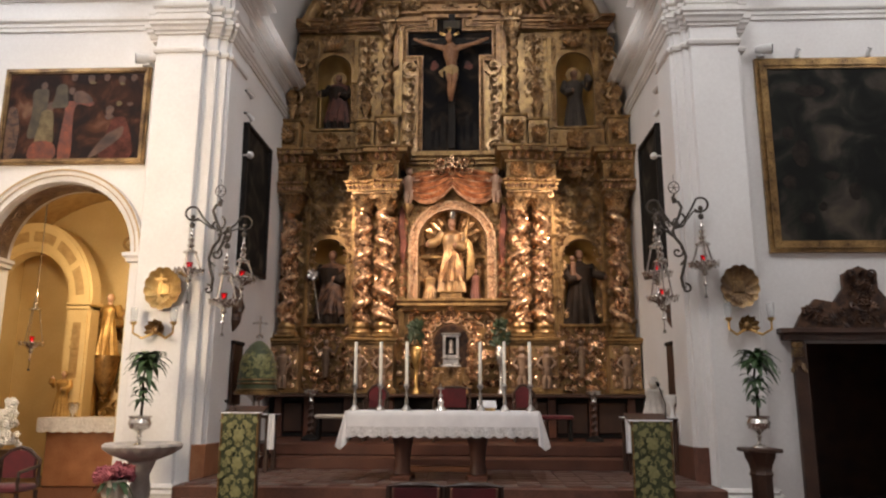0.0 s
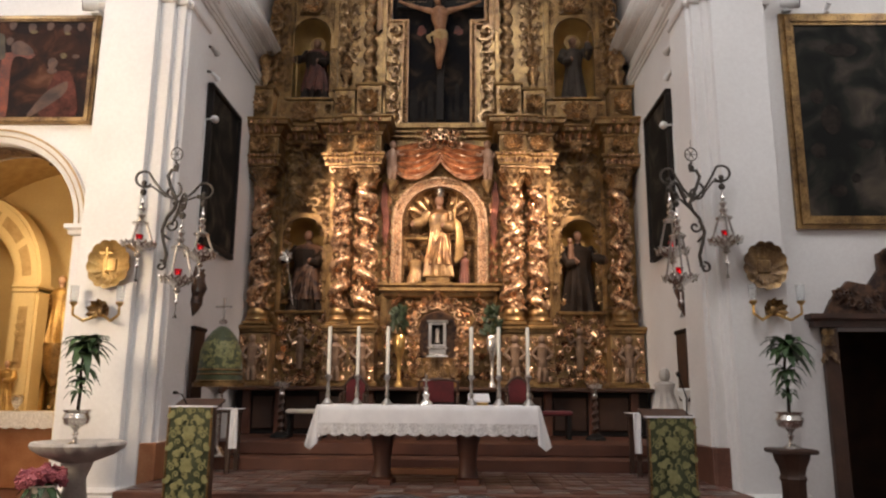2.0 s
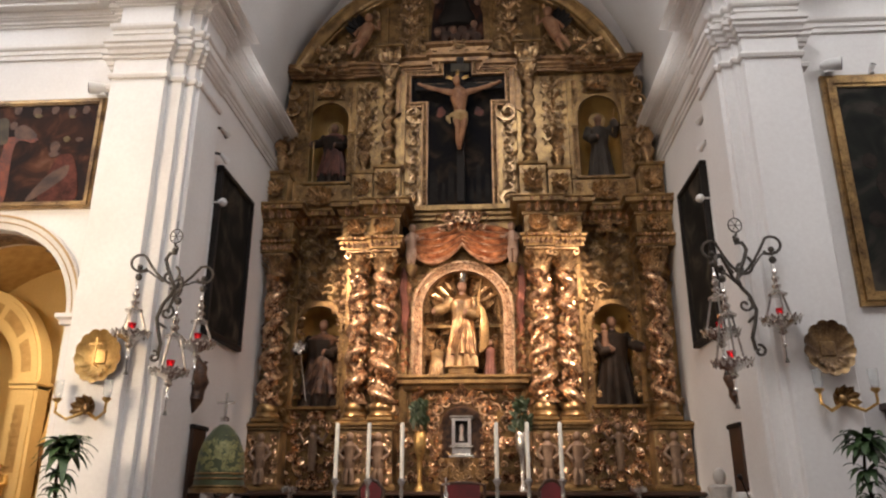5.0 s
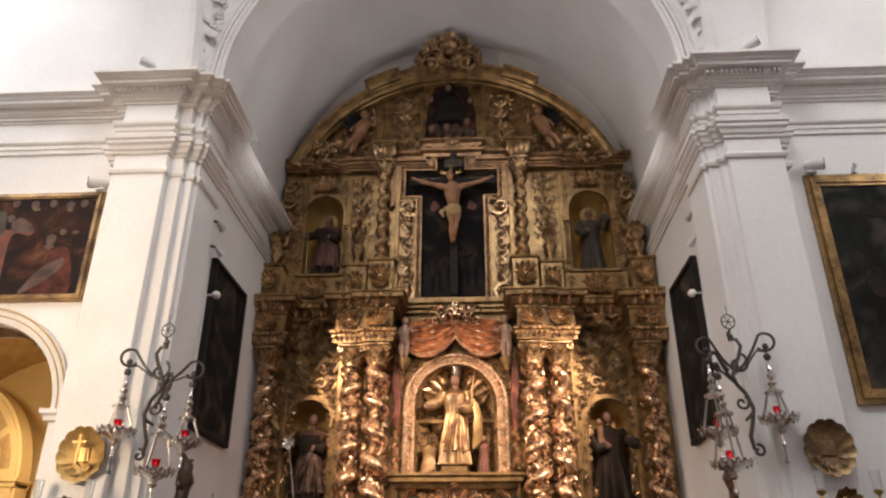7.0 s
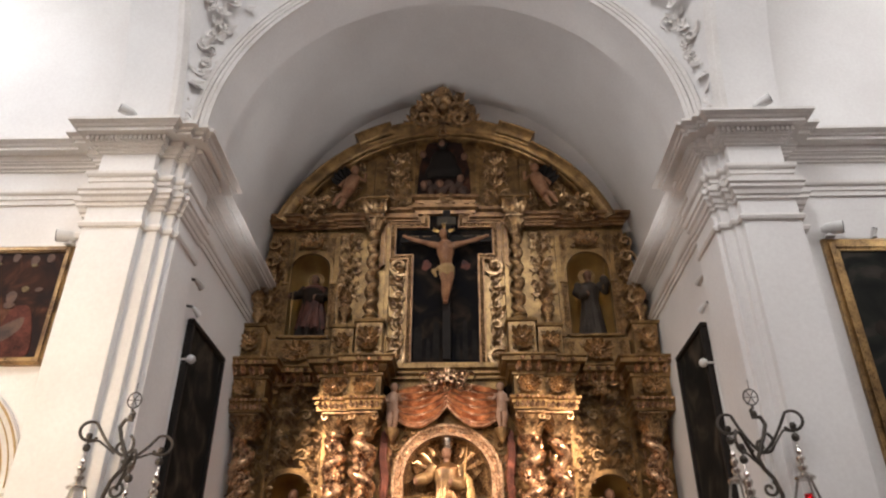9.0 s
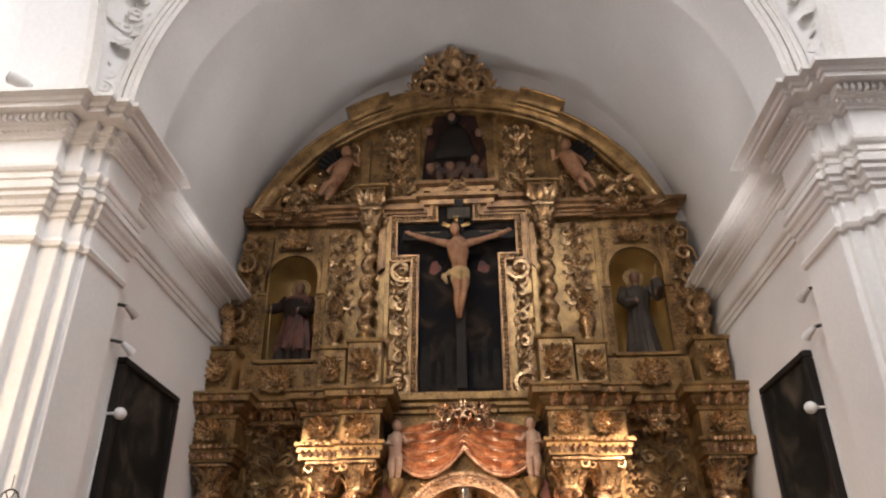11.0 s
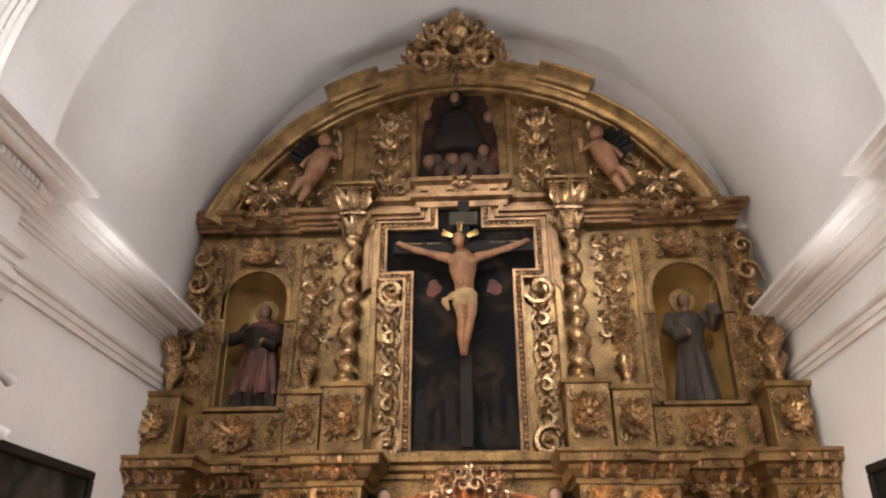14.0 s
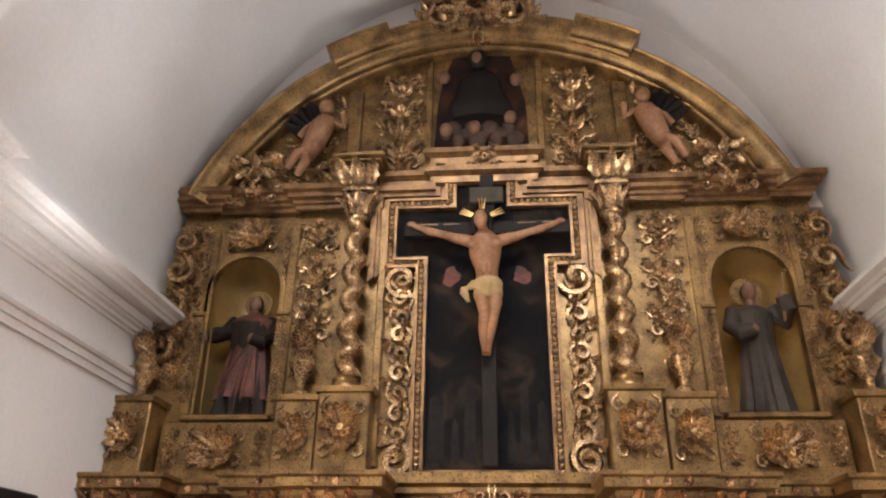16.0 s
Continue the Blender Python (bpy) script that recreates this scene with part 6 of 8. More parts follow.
def spotlight(x, y, z, tx, tz, size=1.0):
    lamp = thing("spotlight", (x, y, z), "small white adjustable spotlight on a bracket", "spotlight", "small white spotlights")
    way = Vector((tx, -0.4, tz)).normalized()
    a, b = Vector((x, y, z + 0.10 * size)), Vector((x, y, z + 0.10 * size)) + way * 0.14 * size
    part("lamp_head", Shape().tube([tuple(a - way * 0.06 * size), tuple(a), tuple(b)], [0.03 * size, 0.06 * size, 0.07 * size], 12), CABLE, lamp)
    part("lens", Shape().tube([tuple(b), tuple(b + way * 0.01)], 0.062 * size, 12), BLACK_WOOD, lamp)
    part("bracket", Shape().tube([(x, y, z), (x, y, z + 0.1 * size)], 0.02 * size, 6).box(x - 0.05 * size, x + 0.05 * size, y - 0.04, y + 0.04, z, z + 0.02), CABLE, lamp)


spotlight(-4.05, 9.86, 8.14, -0.9, 0.35)
spotlight(3.98, 9.86, 8.14, 0.9, 0.35)
spotlight(-4.72, 10.44, 6.62, -0.9, -0.1, 1.2)
spotlight(4.70, 10.44, 6.62, 0.9, -0.1, 1.2)
spotlight(5.25, 10.47, 6.62, 0.3, 0.8, 0.5)
spotlight(6.3, 10.47, 6.62, 0.3, 0.8, 0.5)
for s in (-1, 1):
    for y, z in ((11.42, 6.62), (11.5, 6.25)):
        lamp = thing("wall_spotlight", (s * 3.5, y, z), "small dark and white spotlight on the chancel wall", "spotlight", "small white spotlights")
        part("lamp_head", Shape().tube([(s * 3.44, y, z), (s * 3.40, y + 0.1, z - 0.04), (s * 3.39, y + 0.14, z - 0.06)], [0.025, 0.042, 0.05], 10), CABLE if z < 6.5 else STONE, lamp)
        part("bracket", Shape().tube([(s * 3.56, y, z + 0.03), (s * 3.44, y, z)], 0.02, 6), IRON, lamp)


# hanging lamp brackets of wrought iron with silver sanctuary lamps
def spiral(cx, cz, r0, r1, a0, a1, y, n=20):
    return [(cx + (r0 + (r1 - r0) * k / n) * math.cos(radians(a0 + (a1 - a0) * k / n)), y, cz + (r0 + (r1 - r0) * k / n) * math.sin(radians(a0 + (a1 - a0) * k / n))) for k in range(n + 1)]


def sanctuary_lamp(parent, x, y, z, drop):
    """A silver dish on three chains with a red glass; z is the dish's rim, drop the length of its chains."""
    lamp = part("lamp_dish", Shape().lathe([(0.012, z - 0.30), (0.03, z - 0.28), (0.012, z - 0.25), (0.015, z - 0.17), (0.05, z - 0.14), (0.03, z - 0.11), (0.09, z - 0.07), (0.165, z - 0.02), (0.185, z), (0.18, z + 0.02), (0.15, z + 0.01), (0.05, z - 0.03)], (x, y), 20), SILVER, parent, "engraved silver lamp dish")
    for k in range(3):
        chain = Shape()
        a = 2 * math.pi * k / 3 + 0.4
        n = 13
        for i in range(n):
            u = (i + 0.5) / n
            r = 0.165 * (1 - u) + 0.07 * u
            ball(chain, x + r * math.cos(a), y + r * math.sin(a), z + (drop - 0.17) * u, 0.014, 0.014, 0.02 if i % 2 else 0.028)
        part("chain", chain, PEWTER, lamp)
    top = z + drop - 0.16
    part("smoke_cap", Shape().lathe([(0.095, top - 0.02), (0.10, top), (0.07, top + 0.02), (0.03, top + 0.05), (0.045, top + 0.08), (0.05, top + 0.10), (0.02, top + 0.13), (0.04, top + 0.17), (0.042, top + 0.19), (0.016, top + 0.22), (0.028, top + 0.25), (0.012, top + 0.29), (0.008, top + 0.36)], (x, y), 14), SILVER, lamp)
    part("glass_holder", Shape().lathe([(0.05, z - 0.06), (0.03, z - 0.04), (0.045, z - 0.01), (0.06, z + 0.02), (0.04, z + 0.02), (0.02, z - 0.03)], (x, y), 12), SILVER, lamp)
    gallery = Shape()
    for k in range(16):
        a = 2 * math.pi * k / 16
        gallery.stamp(ACANTHUS, Matrix.Translation((x + 0.18 * math.cos(a), y + 0.18 * math.sin(a), z - 0.045)) @ Matrix.Rotation(a + math.pi / 2, 4, "Z") @ Matrix.Diagonal((0.08, 0.08, 0.085, 1)))
    part("scroll_leaves", gallery, SILVER, lamp)
    part("red_glass", Shape().lathe([(0.028, z - 0.02), (0.036, z + 0.05), (0.048, z + 0.12), (0.044, z + 0.12), (0.03, z + 0.04)], (x, y), 12), RED_GLASS, lamp, "red lamp glass")
    part("flame", Shape().lathe([(0.006, z + 0.03), (0.016, z + 0.05), (0.012, z + 0.08), (0.002, z + 0.105)], (x, y), 8), FLAME, lamp, "small red-lit flame")
    part("tassel", Shape().tube([(x, y, z - 0.3), (x, y, z - 0.42)], 0.006, 5).lathe([(0.004, z - 0.40), (0.028, z - 0.46), (0.0, z - 0.462)], (x, y), 8), IRON, lamp)


def lamp_bracket(s, x, y, arms, label):
    """s: the side of the pier; arms: (x, y, rim of the dish, ball above its chains)."""
    br = thing("lamp_bracket", (x, y, 3.0), label, "hanging lamp", "lamp brackets beside the chancel")
    stem = Shape()
    stem.tube([(x, y, 4.38), (x - s * 0.03, y, 4.35), (x - s * 0.02, y, 4.27), (x + s * 0.05, y, 4.28), (x + s * 0.09, y, 4.2), (x + s * 0.05, y, 4.08), (x, y, 3.98), (x - s * 0.05, y, 3.86), (x - s * 0.02, y, 3.76), (x + s * 0.06, y, 3.66), (x + s * 0.11, y, 3.5), (x + s * 0.08, y, 3.36), (x + s * 0.03, y, 3.2), (x + s * 0.05, y, 3.06)], [0.014, 0.018, 0.02] + [0.022] * 11, 7)
    stem.tube(spiral(x + s * 0.02, 4.0, 0.02, 0.13, 60, 420, y, 24), 0.017, 6).tube(spiral(x, 3.56, 0.015, 0.085, 0, 420, y, 22), 0.016, 6).tube(spiral(x + s * 0.09, 3.05, 0.015, 0.07, 90, 460, y, 20), 0.016, 6)
    stem.tube([(x + s * 0.10, y + 0.02, 3.45), (x + s * 0.14, 10.45, 3.45)], 0.018, 6).tube([(x + s * 0.03, y + 0.02, 3.98), (x + s * 0.10, 10.45, 3.98)], 0.018, 6)
    ball(stem, x - s * 0.005, y, 4.31, 0.04)
    part("stem", stem, IRON, br)
    ring = Shape().tube([(x + 0.075 * math.cos(2 * math.pi * k / 18), y, 4.49 + 0.085 * math.sin(2 * math.pi * k / 18)) for k in range(18)], 0.008, 6, True)
    for k in range(3):
        ring.tube([(x - 0.07 * math.cos(math.pi * k / 3), y, 4.49 - 0.075 * math.sin(math.pi * k / 3)), (x + 0.07 * math.cos(math.pi * k / 3), y, 4.49 + 0.075 * math.sin(math.pi * k / 3))], 0.005, 5)
    ring.tube([(x, y, 4.36), (x, y, 4.41)], 0.012, 5).tube([(x, y, 4.57), (x, y, 4.68)], 0.004, 5)
    part("finial_ring", ring, IRON, br)
    for tipx, tipy, z, knob in arms:
        drop = knob - z - 0.23
        d = Vector((tipx - x, tipy - y, 0)).normalized()
        start = Vector((x, y, min(3.9, knob - 0.02)))
        loop = [Vector((tipx, tipy, knob + 0.17)) + d * (0.10 * math.cos(radians(a))) + Vector((0, 0, 0.10 * math.sin(radians(a)))) for a in range(120, -150, -22)]
        rise = [start.lerp(loop[0], u) - Vector((0, 0, 0.05 * math.sin(math.pi * u))) for u in (0, 0.25, 0.5, 0.75)]
        arm = Shape().tube([tuple(p) for p in rise + loop], 0.016, 7)
        back = [Vector((tipx, tipy, knob + 0.06)), Vector((tipx, tipy, knob + 0.08)) - d * 0.10, start + d * 0.08 + Vector((0, 0, 0.02))]
        arm.tube([tuple(p) for p in back], 0.013, 6)
        ball(arm, tipx, tipy, knob + 0.12, 0.038)
        ball(arm, tipx, tipy, knob, 0.045)
        arm.tube([(tipx, tipy, knob + 0.12), (tipx, tipy, knob - 0.04)], 0.009, 5)
        part("arm", arm, IRON, br)
        sanctuary_lamp(br, tipx, tipy, z, drop)
    return br


lamp_bracket(-1, -3.30, 10.1, ((-3.64, 10.0, 3.30, 3.96), (-3.03, 9.75, 2.83, 3.60), (-2.94, 10.18, 3.21, 3.86)), "wrought iron scroll bracket with hanging silver lamps, red glasses")
lamp_bracket(1, 3.19, 10.1, ((3.51, 10.0, 3.37, 4.04), (2.86, 9.75, 2.87, 3.76), (2.90, 10.12, 3.26, 4.04)), "wrought iron scroll bracket with silver lamps before grey pier")


# gilded shells and candle sconces on the piers
def shell(x, y, z, r, material):
    sh = thing("wall_shell", (x, y, z), "large gilded scallop shell fixed to the pier", "wall ornament", "gilded shells")
    v, f, n, rows = [], [], 96, 10
    for k in range(rows):
        u = k / (rows - 1)
        for i in range(n):
            a = 2 * math.pi * i / n
            lobe = abs(math.cos(6.5 * a + 0.8)) ** 0.6
            rr = r * (0.92 + 0.10 * lobe * u)
            dx, dz = 0.92 * rr * math.cos(a) * u, -0.3 * r + (rr * math.sin(a) * 1.04 + 0.3 * r) * u
            hollow = math.hypot(dx, dz) / r
            v.append((x + dx, y - 0.02 - 0.11 * hollow ** 2 + 0.022 * u * u * lobe, z + dz))
    for k in range(rows - 1):
        f += [(k * n + i, k * n + (i + 1) % n, (k + 1) * n + (i + 1) % n, (k + 1) * n + i) for i in range(n)]
    m = len(v)
    v += [(px, py + 0.02, pz) for px, py, pz in v[-n:]]
    f += [((rows - 1) * n + i, (rows - 1) * n + (i + 1) % n, m + (i + 1) % n, m + i) for i in range(n)]
    part("shell_bowl", Shape().put(v, f), material, sh)
    cloud = Shape()
    for k in range(7):
        a = radians(200 + 23 * k)
        cloud.stamp(ACANTHUS_BENT, place(x + r * 0.35 * math.cos(a), y - 0.06, z - r * 0.2 + r * 0.35 * math.sin(a), r * 0.30, 90 - math.degrees(a)))
    part("shell_base", cloud, material, sh)
    part("back_plate", Shape().box(x - 0.08, x + 0.08, y - 0.05, y, z - 0.08, z + 0.08, 0.01), material, sh)
    if x < 0:
        part("small_cross", Shape().box(x - 0.012, x + 0.012, y - 0.16, y - 0.14, z - 0.1, z + 0.2, 0.003).box(x - 0.08, x + 0.08, y - 0.16, y - 0.14, z + 0.11, z + 0.135, 0.003).tube([(x, y - 0.15, z - 0.1), (x, y - 0.03, z - 0.12)], 0.01, 5), SHELL_GOLD, sh)
    return sh


def sconce(x, y, z):
    sc = thing("candle_sconce", (x, y, z), "gilded leaf sconce with curved candle arms and glasses", "sconce", "gilded sconces")
    plate = Shape()
    for k in range(7):
        plate.stamp(ACANTHUS_BENT, place(x, y - 0.03, z, 0.16, -110 + 36 * k))
    ball(plate, x, y - 0.05, z, 0.06, 0.05, 0.07, True)
    part("leaf_plate", plate, GOLD_PLAIN, sc)
    for dx in (-0.28, 0.28):
        arm = part("arm", Shape().tube([(x, y - 0.05, z - 0.03), (x + dx * 0.6, y - 0.14, z - 0.12), (x + dx, y - 0.18, z - 0.05), (x + dx, y - 0.18, z + 0.06)], [0.02, 0.018, 0.016, 0.014], 7).lathe([(0.015, z + 0.05), (0.045, z + 0.08), (0.05, z + 0.1), (0.0, z + 0.1)], (x + dx, y - 0.18), 10), BRASS, sc)
        part("candle_glass", Shape().lathe([(0.03, z + 0.10), (0.045, z + 0.16), (0.05, z + 0.30), (0.047, z + 0.30), (0.042, z + 0.16), (0.027, z + 0.11)], (x + dx, y - 0.18), 12), CLEAR_GLASS, arm, "clear glass candle shade")


shell(-4.02, 10.14, 3.06, 0.29, SHELL_GOLD)
# same gilding as the west shell, its shade put into a darker colour
shell(3.99, 10.14, 3.07, 0.285, GOLD_DARK)
sconce(-4.07, 10.14, 2.48)
sconce(4.05, 10.14, 2.53)

# carved wooden ornaments and dark panels on the chancel walls
for s in (-1, 1):
    orn = Shape().tube([(s * 3.55, 11.75, 2.60), (s * 3.53, 11.75, 2.68), (s * 3.52, 11.74, 2.78), (s * 3.51, 11.76, 2.88), (s * 3.50, 11.75, 3.0), (s * 3.51, 11.74, 3.12), (s * 3.52, 11.76, 3.2), (s * 3.53, 11.75, 3.28), (s * 3.55, 11.75, 3.36)], [0.01, 0.05, 0.10, 0.085, 0.13, 0.10, 0.11, 0.05, 0.01], 12)
    for k in range(8):
        orn.stamp(ACANTHUS_BENT, Matrix.Translation((s * 3.46, 11.75, 2.74 + 0.07 * k)) @ Matrix.Rotation(radians(-90 * s), 4, "Z") @ place(0, 0.01, 0, 0.10, 50 if k % 2 else -50, False, 0.5))
    solid("wall_carving", orn, OLD_BROWN, "carved dark brown wall ornament with gilt remains", "wall ornament", kind="", group="carved wall ornaments")
    lo, hi = sorted((s * 3.50, s * 3.558))
    board = thing("wall_panel", (s * 3.53, 11.9, 1.44), "tall dark wooden board on the chancel wall", "panel", "dark wall boards")
    part("board", Shape().box(lo, hi, 11.75, 12.2, 1.44, 2.42, 0.008), WALNUT, board)
    part("moulding", Shape().box(*sorted((s * 3.48, s * 3.556)), 11.72, 12.23, 2.40, 2.46, 0.01), BLACK_WOOD, board)

# the high altar table with its linen
altar = thing("altar_table", (-0.12, 10.3, 0.48), "wooden altar table on shaped legs", "altar")
part("tabletop", Shape().box(-1.31, 1.18, 9.92, 10.72, 1.33, 1.38, 0.01), RED_WOOD, altar)
part("apron_board", Shape().box(-1.2, 1.07, 10.0, 10.64, 1.18, 1.33, 0.01), WALNUT, altar)
for x in (-0.62, 0.40):
    leg = Shape().lathe([(0.17, 0.48), (0.17, 0.54), (0.13, 0.56), (0.10, 0.70), (0.12, 0.90), (0.15, 1.02), (0.12, 1.1), (0.16, 1.18)], (x, 10.32), 16)
    leg.box(x - 0.13, x + 0.13, 10.0, 10.64, 0.48, 0.55, 0.012)
    part("leg", leg, RED_WOOD, altar)
part("stretcher", Shape().box(-0.62, 0.40, 10.28, 10.36, 0.58, 0.66, 0.01), ORANGE_WOOD, altar)
cloth = thing("altar_cloth", (-0.12, 10.3, 1.38), "white linen altar cloth with a scalloped lace hem", "tablecloth")
v, f, n = [], [], 80
top_z, x0, x1, y0, y1 = 1.392, -1.345, 1.215, 9.885, 10.75
rows = [(0.40, top_z), (0.0, top_z), (-0.012, top_z - 0.012), (-0.02, top_z - 0.07), (-0.026, top_z - 0.2)]
for dy, z in rows:
    for i in range(n + 1):
        u = i / n
        wave = 0.006 * math.sin(u * 40) * (top_z - z) / 0.2
        v.append((x0 + (x1 - x0) * u, (y0 + dy if dy <= 0 else y1) - wave, z))
for k in range(len(rows) - 1):
    f += [(k * (n + 1) + i, k * (n + 1) + i + 1, (k + 1) * (n + 1) + i + 1, (k + 1) * (n + 1) + i) for i in range(n)]
part("linen", Shape().put(v, f), LINEN, cloth)
v, f, n = [], [], 160
for k in range(5):
    w = k / 4
    for i in range(n + 1):
        u = i / n
        hem = 0.115 + 0.028 * abs(math.sin(u * math.pi * 17)) if k else 0
        v.append((x0 + (x1 - x0) * u, y0 - 0.028 - 0.006 * math.sin(u * 40) - 0.012 * w * math.sin(u * math.pi * 34), top_z - 0.2 - hem * w))
for k in range(4):
    f += [(k * (n + 1) + i, k * (n + 1) + i + 1, (k + 1) * (n + 1) + i + 1, (k + 1) * (n + 1) + i) for i in range(n)]
part("lace_hem", Shape().put(v, f), LACE, cloth, "scalloped white lace")
for s, xe in ((-1, x0), (1, x1)):
    v, f, n = [], [], 24
    for k in range(9):
        w = k / 8
        for i in range(n + 1):
            u = i / n
            fall = 0.46 - 0.12 * math.sin(math.pi * u)
            v.append((xe + s * (0.005 + 0.10 * w + 0.03 * w * math.sin(u * 22)), y0 + (y1 - y0) * u, top_z - fall * w))
    for k in range(8):
        f += [(k * (n + 1) + i, k * (n + 1) + i + 1, (k + 1) * (n + 1) + i + 1, (k + 1) * (n + 1) + i) for i in range(n)]
    part("side_fall", Shape().put(v, f), LINEN, cloth)
    v, f, n = [], [], 10
    for k in range(10):
        w = k / 9
        for i in range(n + 1):
            u = i / n
            v.append((xe + s * (0.13 * w * u + 0.004) - s * 0.03 * (1 - u), y0 - 0.032 - 0.022 * w * math.sin(u * 8.5) + 0.05 * w * u, top_z - 0.004 - (0.50 - 0.13 * abs(u - 0.6)) * w))
    for k in range(9):
        f += [(k * (n + 1) + i, k * (n + 1) + i + 1, (k + 1) * (n + 1) + i + 1, (k + 1) * (n + 1) + i) for i in range(n)]
    part("corner_fold", Shape().put(v, f), LINEN, cloth)


def candlestick(x, y, z, stick, tall, label="silver altar candlestick with a tall white candle"):
    cs = thing("candlestick", (x, y, z), label, "candlestick", "altar candlesticks")
    h = stick
    part("stick", Shape().lathe([(0.07, z), (0.07, z + 0.015), (0.05, z + 0.04), (0.02, z + 0.08), (0.03, z + 0.12), (0.018, z + 0.16), (0.024, z + h * 0.6), (0.014, z + h * 0.75), (0.04, z + h * 0.9), (0.045, z + h * 0.93), (0.02, z + h)], (x, y), 14), PEWTER, cs)
    c = part("candle", Shape().lathe([(0.022, z + h * 0.93), (0.022, z + h + tall), (0.012, z + h + tall + 0.015)], (x, y), 12), WAX, cs)
    part("wick", Shape().tube([(x, y, z + h + tall + 0.01), (x + 0.004, y, z + h + tall + 0.035)], 0.003, 4), BLACK_WOOD, c)


for x in (-1.27, -0.92, -0.56, 0.45, 0.78, 1.13):
    candlestick(x - 0.01, 10.2, 1.392, 0.36, 0.56)
cr = thing("altar_cross", (-0.10, 10.2, 1.392), "small silver standing cross on the altar", "cross")
part("foot", Shape().lathe([(0.09, 1.392), (0.08, 1.42), (0.03, 1.47), (0.045, 1.52), (0.02, 1.56), (0.03, 1.6), (0.012, 1.62)], (-0.10, 10.2), 14), SILVER, cr)
part("cross_arms", Shape().box(-0.11, -0.09, 10.19, 10.21, 1.6, 1.76, 0.004).box(-0.145, -0.055, 10.19, 10.21, 1.68, 1.70, 0.004), SILVER, cr)
bk = thing("missal_stand", (0.52, 10.35, 1.392), "open book lying on a low brass stand", "book")
part("stand", Shape().box(0.42, 0.64, 10.25, 10.45, 1.392, 1.43, 0.008), BRASS, bk)
part("pages", Shape().put([(0.40, 10.22, 1.45), (0.66, 10.22, 1.45), (0.66, 10.45, 1.53), (0.40, 10.45, 1.53), (0.40, 10.22, 1.43), (0.66, 10.22, 1.43), (0.66, 10.45, 1.51), (0.40, 10.45, 1.51)], [(0, 1, 2, 3), (7, 6, 5, 4), (0, 4, 5, 1), (1, 5, 6, 2), (2, 6, 7, 3), (3, 7, 4, 0)]), LINEN, bk, smooth=False)


# reading desks hung with brocade
def lectern(x0, x1, y, z0, z1, label):
    le = thing("lectern", ((x0 + x1) / 2, y, z0), label, "lectern", "reading desks")
    part("post", Shape().box(x0 + 0.06, x1 - 0.06, y + 0.06, y + 0.3, z0, z1 - 0.04, 0.012), WALNUT, le)
    part("desk", Shape().put([(x0, y, z1 - 0.02), (x1, y, z1 - 0.02), (x1, y + 0.36, z1 + 0.08), (x0, y + 0.36, z1 + 0.08), (x0, y, z1 - 0.05), (x1, y, z1 - 0.05), (x1, y + 0.36, z1 + 0.05), (x0, y + 0.36, z1 + 0.05)], [(0, 1, 2, 3), (7, 6, 5, 4), (0, 4, 5, 1), (1, 5, 6, 2), (2, 6, 7, 3), (3, 7, 4, 0)]), WALNUT, le, smooth=False)
    v, f, n = [], [], 16
    for k in range(20):
        z = z1 - (z1 - z0 - 0.08) * k / 19
        for i in range(n + 1):
            u = i / n
            v.append((x0 + (x1 - x0) * u, y - 0.015 - 0.012 * math.sin(u * 9 + k * 0.2) * min(1, k / 8), z))
    for k in range(19):
        f += [(k * (n + 1) + i, k * (n + 1) + i + 1, (k + 1) * (n + 1) + i + 1, (k + 1) * (n + 1) + i) for i in range(n)]
    hang = part("brocade_hanging", Shape().put(v, f), BROCADE, le, "green and gold damask hanging")
    figure = Shape()
    for k in range(4):
        carve(figure, x0 + 0.035, x1 - 0.035, z1 - 0.31 * (k + 1), z1 - 0.31 * k, y - 0.018, 0.11, 702, 0.07)
    part("damask_figure", figure, GOLD_THREAD, hang, "woven gold scrolls", kind="stuff")
    edge = Shape()
    for xe in (x0 + 0.012, x1 - 0.012):
        edge.tube([(xe, y - 0.022 - 0.012 * math.sin((xe - x0) / (x1 - x0) * 9 + k * 0.2) * min(1, k / 8), z1 - (z1 - z0 - 0.08) * k / 19) for k in range(20)], 0.012, 5)
    part("gold_braid", edge, GOLD_PLAIN, hang)
    part("top_cloth", Shape().box(x0 - 0.01, x1 + 0.01, y - 0.025, y + 0.1, z1 - 0.005, z1 + 0.012, 0.004), LINEN, le)


lectern(-2.62, -2.17, 8.75, 0.167, 1.38, "reading desk hung with green and gold damask")
lectern(2.15, 2.62, 8.75, 0.167, 1.31, "reading desk with green damask hanging, in shade")
mic = thing("microphone", (-2.52, 8.9, 1.40), "thin black gooseneck microphone on the desk", "microphone")
part("gooseneck", Shape().tube([(-2.50, 8.9, 1.40), (-2.55, 8.88, 1.5), (-2.58, 8.8, 1.52)], 0.006, 5), BLACK_WOOD, mic)
part("capsule", Shape().tube([(-2.58, 8.8, 1.52), (-2.59, 8.76, 1.52)], 0.018, 8), BLACK_WOOD, mic)
mic = thing("microphone", (2.56, 8.9, 1.33), "thin black microphone on a bent stand", "microphone")
part("gooseneck", Shape().tube([(2.50, 8.95, 1.33), (2.58, 8.92, 1.1), (2.60, 8.9, 1.5), (2.52, 8.86, 1.72)], 0.007, 5), BLACK_WOOD, mic)
